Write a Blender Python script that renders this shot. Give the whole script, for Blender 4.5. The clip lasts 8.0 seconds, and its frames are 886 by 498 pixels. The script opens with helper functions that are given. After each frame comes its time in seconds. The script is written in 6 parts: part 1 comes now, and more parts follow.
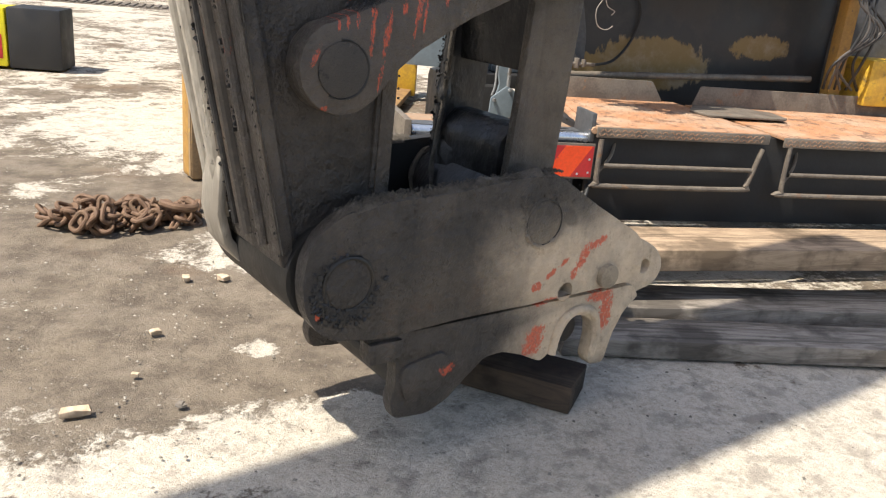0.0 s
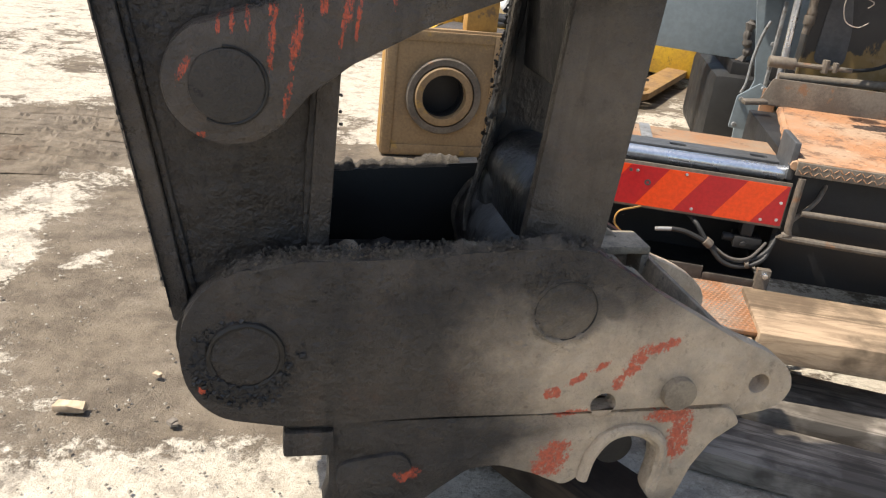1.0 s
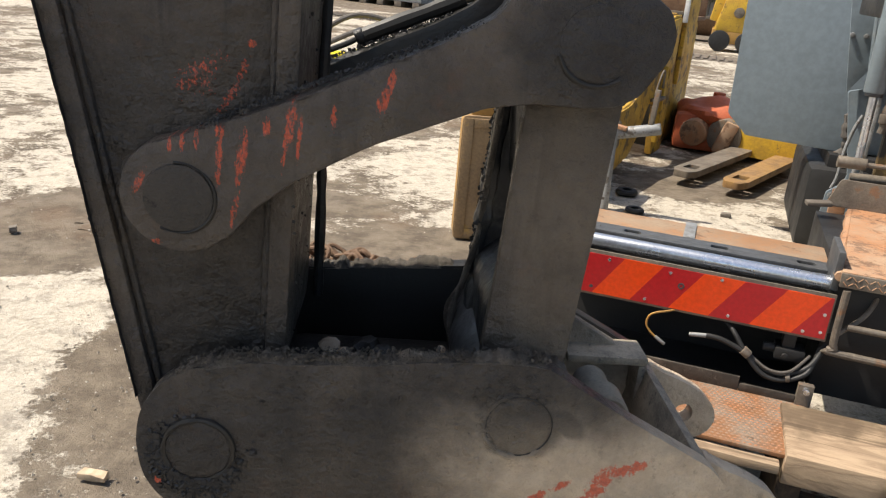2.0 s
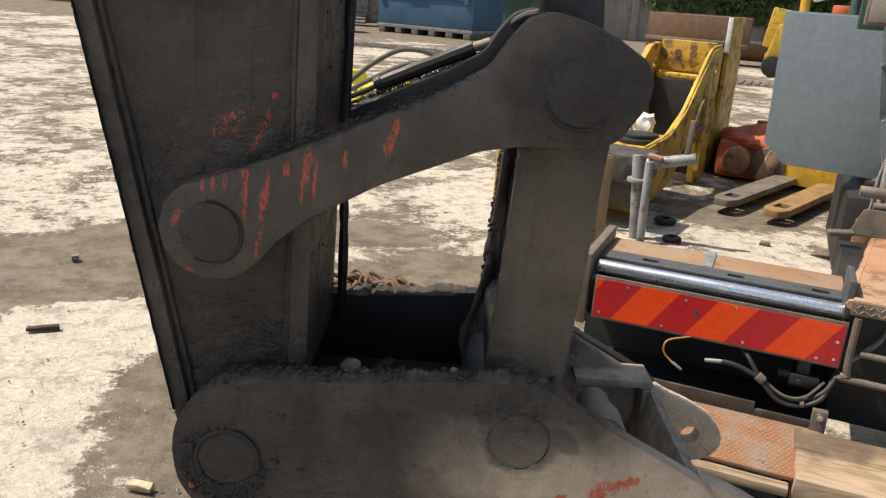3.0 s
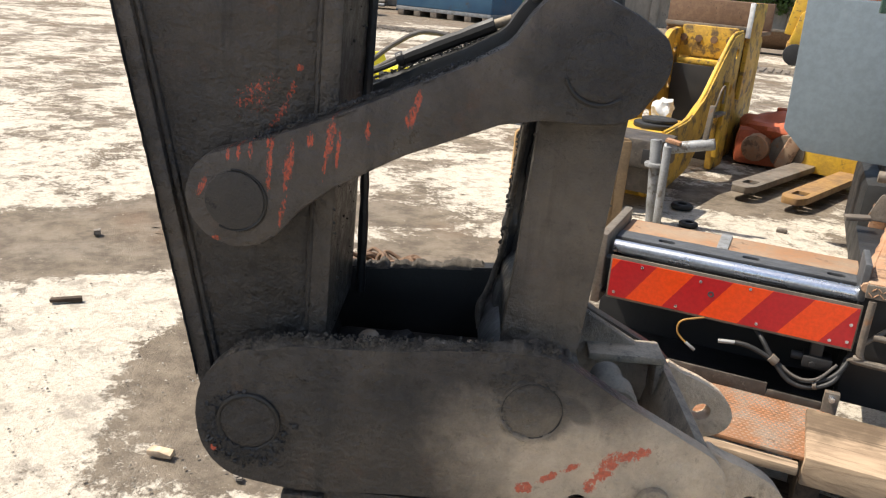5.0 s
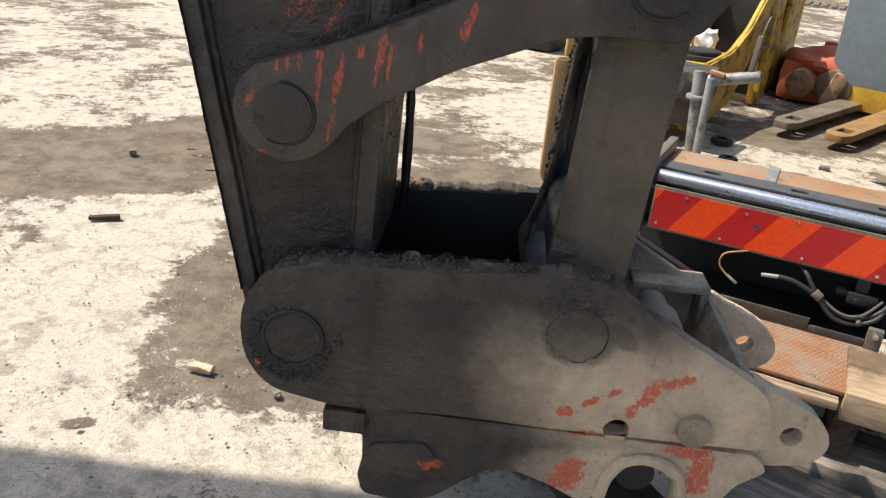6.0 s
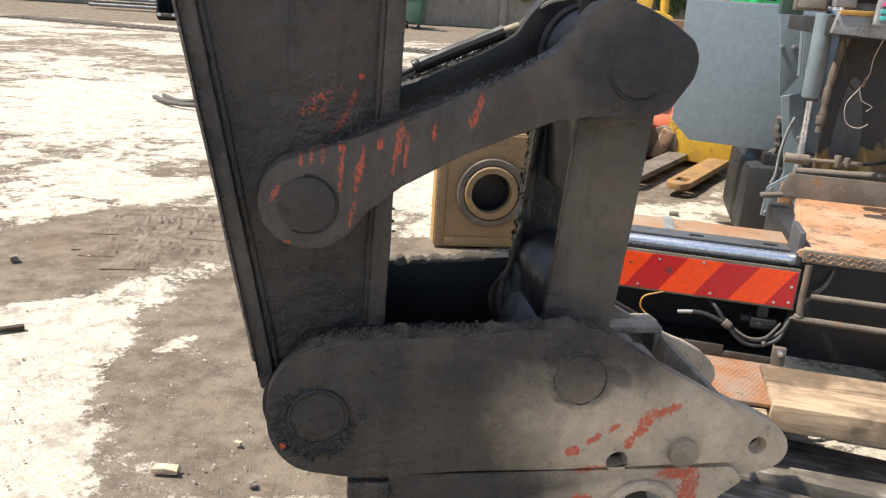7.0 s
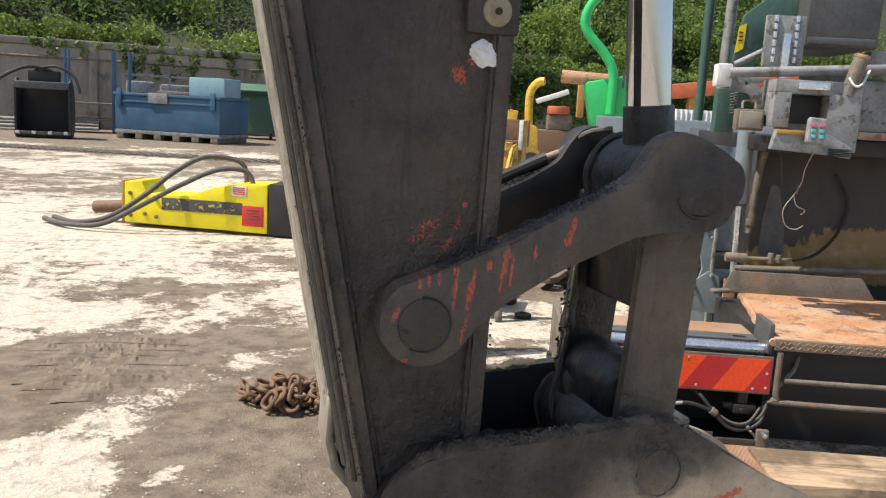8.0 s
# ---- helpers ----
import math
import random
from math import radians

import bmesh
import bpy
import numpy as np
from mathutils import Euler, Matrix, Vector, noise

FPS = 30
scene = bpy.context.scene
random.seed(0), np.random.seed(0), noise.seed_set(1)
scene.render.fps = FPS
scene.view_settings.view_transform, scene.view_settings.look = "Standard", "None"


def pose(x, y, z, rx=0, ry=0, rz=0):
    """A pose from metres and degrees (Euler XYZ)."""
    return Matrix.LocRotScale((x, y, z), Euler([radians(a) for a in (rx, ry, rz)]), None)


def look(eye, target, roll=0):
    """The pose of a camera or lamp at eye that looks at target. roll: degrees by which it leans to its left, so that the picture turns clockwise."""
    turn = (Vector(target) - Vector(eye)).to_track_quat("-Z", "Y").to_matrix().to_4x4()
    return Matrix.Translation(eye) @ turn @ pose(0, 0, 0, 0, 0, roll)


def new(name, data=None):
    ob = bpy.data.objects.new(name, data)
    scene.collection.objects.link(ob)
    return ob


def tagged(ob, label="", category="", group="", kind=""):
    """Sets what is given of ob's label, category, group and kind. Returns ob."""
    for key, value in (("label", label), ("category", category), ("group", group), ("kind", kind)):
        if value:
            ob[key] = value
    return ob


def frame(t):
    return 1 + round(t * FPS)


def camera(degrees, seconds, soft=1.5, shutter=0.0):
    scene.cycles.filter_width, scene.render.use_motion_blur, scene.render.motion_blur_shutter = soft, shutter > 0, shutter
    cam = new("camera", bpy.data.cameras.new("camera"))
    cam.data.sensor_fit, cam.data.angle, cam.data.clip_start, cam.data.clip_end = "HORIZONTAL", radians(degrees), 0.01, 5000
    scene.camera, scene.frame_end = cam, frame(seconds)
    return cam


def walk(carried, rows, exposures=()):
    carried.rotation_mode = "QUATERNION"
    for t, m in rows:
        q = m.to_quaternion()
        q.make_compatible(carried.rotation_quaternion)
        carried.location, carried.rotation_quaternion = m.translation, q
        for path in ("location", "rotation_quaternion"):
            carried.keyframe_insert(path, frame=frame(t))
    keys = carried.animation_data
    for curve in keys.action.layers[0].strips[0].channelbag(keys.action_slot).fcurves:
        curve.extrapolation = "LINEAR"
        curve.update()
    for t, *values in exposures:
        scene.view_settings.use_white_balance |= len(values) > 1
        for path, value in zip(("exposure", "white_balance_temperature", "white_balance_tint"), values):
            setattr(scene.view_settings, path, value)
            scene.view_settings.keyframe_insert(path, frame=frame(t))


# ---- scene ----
cam = camera(57.6, 8.0, 1.2)
PATH = [
    (0, (-0.684, -1.164, 0.982), (0.466, 0.342, 0.342), 5.4),
    (0.3, (-0.452, -1.130, 0.995), (0.425, 0.472, 0.236), 5.3),
    (0.5, (-0.302, -1.061, 0.999), (0.459, 0.617, 0.22), 5.2),
    (0.8, (-0.097, -1.030, 1.037), (0.462, 0.713, 0.252), 5.2),
    (1, (0.011, -0.992, 1.06), (0.466, 0.784, 0.26), 6.4),
    (1.3, (0.133, -1.002, 1.093), (0.430, 0.835, 0.354), 5.6),
    (1.5, (0.177, -0.992, 1.107), (0.418, 0.862, 0.396), 5.5),
    (3, (0.325, -1.129, 1.187), (0.324, 0.776, 0.577), 4.0),
    (3.5, (0.321, -1.14, 1.183), (0.307, 0.764, 0.569), 3.8),
    (4, (0.325, -1.153, 1.182), (0.305, 0.75, 0.565), 4.1),
    (5.3, (0.316, -1.16, 1.165), (0.271, 0.72, 0.483), 5.0),
    (5.5, (0.309, -1.159, 1.151), (0.248, 0.704, 0.426), 5.1),
    (6, (0.287, -1.149, 1.144), (0.205, 0.679, 0.339), 5.6),
    (6.3, (0.258, -1.192, 1.121), (0.218, 0.664, 0.382), 5.4),
    (6.5, (0.171, -1.192, 1.154), (0.255, 0.679, 0.453), 5.9),
    (7, (-0.006, -1.251, 1.163), (0.302, 0.628, 0.552), 3.9),
    (7.5, (-0.187, -1.218, 1.144), (0.28, 0.642, 0.576), 2.5),
    (7.7, (-0.272, -1.228, 1.160), (0.252, 0.633, 0.636), 2.8),
    (8, (-0.426, -1.255, 1.183), (0.205, 0.612, 0.845), 3.2),
]
walk(cam, [(t, look(eye, target, roll)) for t, eye, target, roll in PATH], [(0.0, 0.62, 6750, 10), (1.0, 0.52, 6850, 10), (1.6, 0.42, 6900, 10), (3.0, 0.23, 7150, 10), (3.5, 0.54, 6930, 10), (4.2, 0.53, 6830, 10), (5.5, 0.55, 6820, 10), (6.0, 0.38, 6870, 10), (6.5, 0.04, 7120, 10), (7.0, 0.66, 6700, 10), (7.5, 0.62, 6700, 10), (8.0, 0.45, 6800, 10)])

# ---- world, sun ----
SUN_EL, SUN_AZ = 60.0, 276.5   # degrees; azimuth clockwise from +y
world = bpy.data.worlds.new("sky")
scene.world = world
world.use_nodes = True
wn = world.node_tree.nodes
sky = wn.new("ShaderNodeTexSky")
sky.sky_type, sky.sun_disc = "NISHITA", False
sky.sun_elevation, sky.sun_rotation = radians(SUN_EL), radians(SUN_AZ)
sky.dust_density = 2.0
world.node_tree.links.new(sky.outputs[0], wn["Background"].inputs[0])
wn["Background"].inputs[1].default_value = 0.145
sun = new("sun", bpy.data.lights.new("sun", "SUN"))
sun.data.energy, sun.data.angle, sun.data.color = 5.0, radians(0.6), (1.0, 0.95, 0.87)
_a, _e = radians(SUN_AZ), radians(SUN_EL)
SUN_DIR = Vector((math.sin(_a) * math.cos(_e), math.cos(_a) * math.cos(_e), math.sin(_e)))
sun.matrix_world = look(SUN_DIR * 30, (0, 0, 0))


# ---- materials ----
class Nodes:
    """Small helper round a material's node tree."""

    def __init__(self, name):
        self.m = bpy.data.materials.new(name)
        self.m.use_nodes = True
        self.t = self.m.node_tree
        self.b = self.t.nodes["Principled BSDF"]
        self.co = self.t.nodes.new("ShaderNodeTexCoord").outputs["Object"]

    def link(self, a, b):
        self.t.links.new(a, b)

    def noise(self, scale, detail=5.0, rough=0.6, stretch=None, distort=0.0, co=None):
        n = self.t.nodes.new("ShaderNodeTexNoise")
        n.inputs["Scale"].default_value, n.inputs["Detail"].default_value = scale, detail
        n.inputs["Roughness"].default_value, n.inputs["Distortion"].default_value = rough, distort
        co = co or self.co
        if stretch:
            mp = self.t.nodes.new("ShaderNodeMapping")
            mp.inputs["Scale"].default_value = stretch
            self.link(co, mp.inputs["Vector"])
            co = mp.outputs[0]
        self.link(co, n.inputs["Vector"])
        return n.outputs[0]

    def ramp(self, x, lo, hi, a=0.0, b=1.0):
        r = self.t.nodes.new("ShaderNodeMapRange")
        r.interpolation_type = "SMOOTHSTEP"
        for k, v in zip(("From Min", "From Max", "To Min", "To Max"), (lo, hi, a, b)):
            r.inputs[k].default_value = v
        self.link(x, r.inputs["Value"])
        return r.outputs[0]

    def math(self, op, a, b):
        n = self.t.nodes.new("ShaderNodeMath")
        n.operation = op
        for i, v in enumerate((a, b)):
            if isinstance(v, (int, float)):
                n.inputs[i].default_value = v
            else:
                self.link(v, n.inputs[i])
        return n.outputs[0]

    def mix(self, fac, a, b):
        n = self.t.nodes.new("ShaderNodeMix")
        n.data_type = "RGBA"
        for sock, v in ((n.inputs["Factor"], fac), (n.inputs["A"], a), (n.inputs["B"], b)):
            if isinstance(v, (int, float)):
                sock.default_value = v
            elif isinstance(v, tuple):
                sock.default_value = (*v, 1.0)
            else:
                self.link(v, sock)
        return n.outputs["Result"]

    def blob(self, centre, size, turn=(0, 0, 0), soft=0.5):
        """1 inside an ellipsoid, fading to 0 at its rim."""
        mp = self.t.nodes.new("ShaderNodeMapping")
        mp.vector_type = "TEXTURE"
        mp.inputs["Location"].default_value = centre
        mp.inputs["Rotation"].default_value = [radians(a) for a in turn]
        mp.inputs["Scale"].default_value = size
        self.link(self.co, mp.inputs["Vector"])
        ln = self.t.nodes.new("ShaderNodeVectorMath")
        ln.operation = "LENGTH"
        self.link(mp.outputs[0], ln.inputs[0])
        return self.ramp(ln.outputs["Value"], 1 - soft, 1.0, 1.0, 0.0)

    def any(self, masks):
        out = masks[0]
        for m in masks[1:]:
            out = self.math("MAXIMUM", out, m)
        return out

    def bump(self, h, strength, dist):
        n = self.t.nodes.new("ShaderNodeBump")
        n.inputs["Strength"].default_value, n.inputs["Distance"].default_value = strength, dist
        self.link(h, n.inputs["Height"])
        self.link(n.outputs[0], self.b.inputs["Normal"])

    def out(self, colour, rough, metal=0.0, spec=None):
        for key, v in (("Base Color", colour), ("Roughness", rough), ("Metallic", metal)):
            sock = self.b.inputs[key]
            if isinstance(v, tuple):
                sock.default_value = (*v, 1.0)
            elif isinstance(v, (int, float)):
                sock.default_value = v
            else:
                self.link(v, sock)
        if spec is not None:
            self.b.inputs["Specular IOR Level"].default_value = spec
        return self.m


def worn(name, base, other, third=None, scale=6.0, rough=(0.5, 0.8), metal=0.0, grain=0.5, dist=0.002, cut=(0.42, 0.62), cut3=(0.58, 0.66), stretch=None):
    """A worn surface: base with blotches of other, spots of third, fine grain and relief."""
    n = Nodes(name)
    big, fine = n.noise(scale, 6, 0.62, stretch), n.noise(scale * 14, 4, 0.6, stretch)
    mixed = n.math("ADD", n.math("MULTIPLY", big, 0.75), n.math("MULTIPLY", fine, 0.25))
    col = n.mix(n.ramp(mixed, *cut), base, other)
    if third:
        col = n.mix(n.ramp(n.noise(scale * 2.3, 8, 0.7), *cut3), col, third)
    col = n.mix(n.ramp(fine, 0.3, 0.7, 0.0, 0.35), col, tuple(c * 0.6 for c in base))
    n.bump(n.math("ADD", fine, n.math("MULTIPLY", big, 1.5)), grain, dist)
    return n.out(col, n.ramp(big, 0.3, 0.7, *rough), metal)


def plain(name, colour, rough=0.5, metal=0.0):
    n = Nodes(name)
    f = n.noise(30, 4)
    col = n.mix(n.ramp(f, 0.3, 0.7), colour, tuple(c * 0.75 for c in colour))
    n.bump(f, 0.15, 0.001)
    return n.out(col, n.ramp(n.noise(9, 4), 0.3, 0.7, max(rough - 0.1, 0.03), min(rough + 0.12, 1)), metal)


def greasy_steel(name, dusty, splashes, base=(0, 0, 0), drip=(130, 0.5, 0.70), tone=1.0, veil=0.93, oily=()):
    """Oily black-brown paint with caked dust, oil stains in it, and splashes of red marking paint."""
    n = Nodes(name)
    shift = n.t.nodes.new("ShaderNodeVectorMath")
    shift.inputs[1].default_value = base
    n.link(n.co, shift.inputs[0])
    n.co = shift.outputs[0]
    big, mid, fine = n.noise(3.2, 6, 0.6), n.noise(17, 8, 0.72), n.noise(150, 4, 0.7)
    col = n.mix(n.ramp(big, 0.36, 0.64), tuple(tone * c for c in (0.032, 0.027, 0.023)), tuple(tone * c for c in (0.070, 0.056, 0.043)))
    col = n.mix(n.ramp(n.noise(5, 7, 0.66), 0.52, 0.68, 0, 0.75), col, (0.016, 0.014, 0.013))
    col = n.mix(n.ramp(n.noise(7, 8, 0.75), 0.55, 0.72, 0, 0.7), col, (0.098, 0.054, 0.034))
    col = n.mix(n.ramp(mid, 0.56, 0.74, 0, 0.45), col, (0.105, 0.088, 0.070))
    col = n.mix(n.ramp(fine, 0.52, 0.74, 0, 0.16), col, (0.135, 0.112, 0.086))
    col = n.mix(n.ramp(n.noise(9, 6, 0.65, (3.0, 3.0, 0.22)), 0.52, 0.70, 0, 0.55), col, (0.014, 0.012, 0.011))
    wet = n.ramp(n.noise(6, 6, 0.65), 0.46, 0.62)
    if oily and not dusty:
        soaked = n.any([n.blob(*b) for b in oily])
        soaked = n.ramp(n.math("ADD", soaked, n.math("MULTIPLY", n.math("SUBTRACT", n.noise(11, 7, 0.7), 0.5), 0.8)), 0.2, 0.9)
        col = n.mix(n.math("MULTIPLY", soaked, 0.75), col, (0.020, 0.018, 0.017))
    rough = n.math("SUBTRACT", n.ramp(n.noise(38, 6, 0.7), 0.36, 0.64, 0.42, 0.68), n.math("MULTIPLY", wet, 0.17))
    if dusty:
        d = n.any([n.blob(*b) for b in dusty])
        d = n.ramp(n.math("ADD", d, n.math("MULTIPLY", n.math("SUBTRACT", n.noise(8, 8, 0.7), 0.5), 0.9)), 0.05, 1.0)
        if oily:
            stain = n.any([n.blob(*b) for b in oily])
            stain = n.ramp(n.math("ADD", stain, n.math("MULTIPLY", n.math("SUBTRACT", n.noise(14, 6, 0.65), 0.5), 0.8)), 0.25, 0.85)
            d = n.math("MULTIPLY", d, n.math("SUBTRACT", 1.0, n.math("MULTIPLY", stain, 0.6)))
        dust = n.mix(n.ramp(mid, 0.32, 0.68), (0.66, 0.53, 0.38), (0.50, 0.39, 0.275))
        dust = n.mix(n.ramp(n.noise(5, 6, 0.65), 0.45, 0.65, 0, 0.5), dust, (0.30, 0.26, 0.20))
        dust = n.mix(n.ramp(n.noise(45, 5, 0.7), 0.56, 0.70, 0, 0.5), dust, (0.20, 0.16, 0.115))
        col = n.mix(n.math("MULTIPLY", d, veil), col, dust)
        rough = n.math("MAXIMUM", rough, n.math("MULTIPLY", d, 0.88))
    if splashes:
        s = n.any([n.blob(*b) for b in splashes])
        grain = n.noise(drip[0], 7, 0.78, (1, 1, drip[1]))
        chips = n.ramp(n.math("ADD", n.math("MULTIPLY", s, 0.19), grain), drip[2], drip[2] + 0.11)
        chips = n.math("MULTIPLY", chips, n.ramp(s, 0.0, 0.25))
        col = n.mix(n.math("MULTIPLY", chips, 0.85), col, n.mix(n.ramp(fine, 0.3, 0.7), (0.70, 0.105, 0.038), (0.40, 0.07, 0.036)))
    lumps, leather = n.noise(26, 5, 0.62), n.noise(85, 4, 0.65)
    n.bump(n.math("ADD", n.math("MULTIPLY", lumps, 1.6), n.math("ADD", n.math("MULTIPLY", leather, 0.55), n.math("MULTIPLY", fine, 0.22))), 1.0, 0.0085)
    return n.out(col, rough)


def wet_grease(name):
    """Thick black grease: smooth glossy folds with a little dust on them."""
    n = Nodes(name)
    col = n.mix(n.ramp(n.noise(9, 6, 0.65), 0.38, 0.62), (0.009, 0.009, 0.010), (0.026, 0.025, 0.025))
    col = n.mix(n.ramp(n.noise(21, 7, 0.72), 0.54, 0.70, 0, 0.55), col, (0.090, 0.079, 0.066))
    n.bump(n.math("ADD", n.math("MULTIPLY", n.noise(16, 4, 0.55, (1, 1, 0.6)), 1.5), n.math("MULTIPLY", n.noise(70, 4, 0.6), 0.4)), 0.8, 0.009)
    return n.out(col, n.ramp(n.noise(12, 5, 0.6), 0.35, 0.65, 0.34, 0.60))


def ground_material():
    n = Nodes("concrete_yard")
    w = n.noise(0.55, 8, 0.62, distort=0.6)
    w2 = n.noise(2.4, 8, 0.68, distort=0.5)
    w3 = n.noise(10, 8, 0.74)
    fine, grit = n.noise(60, 5, 0.7), n.noise(300, 3, 0.6)
    m = n.math("ADD", n.math("MULTIPLY", w, 0.42), n.math("ADD", n.math("MULTIPLY", w2, 0.34), n.math("MULTIPLY", w3, 0.24)))
    patch = n.any([n.blob((-0.28, 0.62, 0), (0.36, 0.36, 1), (0, 0, 0), 0.45), n.blob((-0.22, 1.05, 0), (0.50, 1.05, 1), (0, 0, 12), 0.5), n.blob((0.10, 0.75, 0), (0.6, 0.60, 1), (0, 0, 0), 0.5),
                   n.blob((-0.85, 2.45, 0), (0.75, 0.65, 1), (0, 0, 20), 0.7), n.blob((2.1, 3.7, 0), (0.55, 0.45, 1), (0, 0, 30), 0.6), n.blob((0.4, 2.1, 0), (0.7, 0.5, 1), (0, 0, 0), 0.6),
                   n.blob((0, 23, 0), (60, 5.5, 1), (0, 0, -8), 0.35),
                   n.blob((-1.38, 1.98, 0), (0.95, 0.55, 1), (0, 0, 20), 0.45), n.blob((-0.1, 1.75, 0), (0.55, 0.42, 1), (0, 0, 0), 0.6), n.blob((-0.55, 0.28, 0), (0.055, 0.03, 1), (0, 0, 20), 0.6), n.blob((-0.2, 2.75, 0), (0.5, 0.28, 1), (0, 0, 10), 0.7)])
    clean = n.any([n.blob((-0.75, 0.33, 0), (0.75, 0.50, 1), (0, 0, 6), 0.5), n.blob((0.0, 0.28, 0), (0.35, 0.22, 1), (0, 0, 0), 0.5), n.blob((0.9, -0.35, 0), (1.3, 0.62, 1), (0, 0, -15), 0.6),
                   n.blob((-1.6, 6.3, 0), (2.6, 2.4, 1), (0, 0, 0), 0.8), n.blob((0.8, 3.6, 0), (0.9, 0.75, 1), (0, 0, 0), 0.7)])
    m = n.math("ADD", m, n.math("MULTIPLY", patch, 0.135))
    bare = n.any([n.blob((-0.84, 1.36, 0), (0.40, 0.34, 1), (0, 0, 15), 0.7), n.blob((-0.42, 1.28, 0), (0.20, 0.16, 1), (0, 0, 0), 0.8), n.blob((-0.92, 0.75, 0), (0.34, 0.55, 1), (0, 0, 0), 0.5), n.blob((-0.95, 3.4, 0), (0.60, 0.38, 1), (0, 0, 0), 0.8), n.blob((0.12, 0.68, 0), (0.13, 0.10, 1), (0, 0, -20), 0.8)])
    m = n.math("SUBTRACT", m, n.math("ADD", n.math("MULTIPLY", clean, 0.09), n.math("MULTIPLY", bare, 0.15)))
    dirt = n.ramp(n.math("ADD", m, n.math("MULTIPLY", n.math("SUBTRACT", fine, 0.5), 0.15)), 0.478, 0.522)
    pale = n.mix(n.ramp(fine, 0.3, 0.7), (0.60, 0.545, 0.455), (0.45, 0.395, 0.315))
    pale = n.mix(n.ramp(w3, 0.48, 0.62, 0, 0.75), pale, (0.28, 0.245, 0.20))
    crack = n.math("ABSOLUTE", n.math("SUBTRACT", n.noise(3.1, 5, 0.6, distort=1.2), 0.5), 0)
    pale = n.mix(n.ramp(crack, 0.001, 0.006, 0.35, 0.0), pale, (0.17, 0.145, 0.115))
    pale = n.mix(n.ramp(n.noise(130, 4, 0.7), 0.58, 0.70, 0, 0.55), pale, (0.20, 0.17, 0.135))
    soil = n.mix(n.ramp(n.noise(6, 8, 0.75), 0.38, 0.64), (0.205, 0.166, 0.122), (0.112, 0.089, 0.066))
    soil = n.mix(n.ramp(n.noise(1.1, 6, 0.6), 0.54, 0.68, 0, 0.7), soil, (0.15, 0.098, 0.062))
    soil = n.mix(n.ramp(n.noise(25, 6, 0.75), 0.58, 0.70, 0, 0.7), soil, (0.27, 0.235, 0.185))
    col = n.mix(dirt, pale, soil)
    col = n.mix(n.ramp(n.noise(19, 8, 0.78), 0.57, 0.68, 0, 0.6), col, (0.115, 0.098, 0.078))
    col = n.mix(n.ramp(grit, 0.52, 0.75, 0, 0.45), col, (0.10, 0.09, 0.08))
    n.bump(n.math("ADD", fine, n.math("ADD", n.math("MULTIPLY", grit, 0.45), n.math("ADD", n.math("MULTIPLY", dirt, 0.4), n.math("MULTIPLY", w3, 1.5)))), 0.8, 0.008)
    return n.out(col, n.ramp(n.noise(3.0, 5), 0.35, 0.6, 0.62, 0.95), spec=0.3)


def timber(name, a, b, along=(1.2, 8, 8)):
    n = Nodes(name)
    g = n.noise(3.0, 8, 0.7, along, 1.6)
    st = n.noise(4.0, 5, 0.6)
    col = n.mix(n.ramp(g, 0.35, 0.65), a, b)
    col = n.mix(n.ramp(n.noise(2.2, 6, 0.6, (0.5, 14, 14), 0.8), 0.55, 0.62, 0, 0.6), col, tuple(c * 0.4 for c in b))
    col = n.mix(n.ramp(st, 0.47, 0.62, 0, 0.75), col, tuple(c * 0.3 for c in b))
    n.bump(g, 0.6, 0.003)
    return n.out(col, 0.85, spec=0.25)


GROUND = ground_material()
STICK = greasy_steel("stick_paint", [], [((-0.015, 0.3, 0.965), (0.055, 0.6, 0.045), (0, 0, 0), 0.95), ((0.030, 0.3, 0.950), (0.012, 0.6, 0.055), (0, 32, 0), 0.7), ((0.048, 0.3, 0.985), (0.010, 0.6, 0.030), (0, 20, 0), 0.6),
                     ((0.059, 0.3, 1.022), (0.010, 0.6, 0.008), (0, 0, 0), 0.4), ((-0.005, 0.3, 0.985), (0.075, 0.6, 0.030), (0, -25, 0), 0.95),
                     ((0.035, 0.3, 1.245), (0.022, 0.6, 0.030), (0, -25, 0), 0.5), ((0.055, 0.3, 1.268), (0.012, 0.6, 0.010), (0, 0, 0), 0.5)], (0, 0.21, 0.446), (230, 0.8, 0.63), tone=0.88)
DRIPS = [((x, 0.0, z), (w, 0.3, h), (0, tilt, 0), 0.6) for x, z, w, h, tilt in (
    (0.028, 0.878, 0.007, 0.050, 2), (0.030, 0.915, 0.010, 0.014, 0), (0.055, 0.872, 0.008, 0.055, 3), (0.062, 0.895, 0.006, 0.040, 3), (0.049, 0.812, 0.007, 0.042, 12),
    (0.000, 0.903, 0.005, 0.024, 0), (-0.018, 0.897, 0.005, 0.024, 0), (-0.034, 0.893, 0.004, 0.018, 0), (0.090, 0.925, 0.008, 0.022, 0), (0.120, 0.932, 0.011, 0.050, 6), (0.112, 0.892, 0.004, 0.05, 3),
    (0.132, 0.915, 0.005, 0.05, 4), (0.175, 0.945, 0.006, 0.025, 0), (0.246, 0.998, 0.008, 0.022, 6), (0.238, 0.972, 0.012, 0.030, 14), (-0.075, 0.840, 0.008, 0.030, 25), (-0.055, 0.759, 0.010, 0.008, 0))]
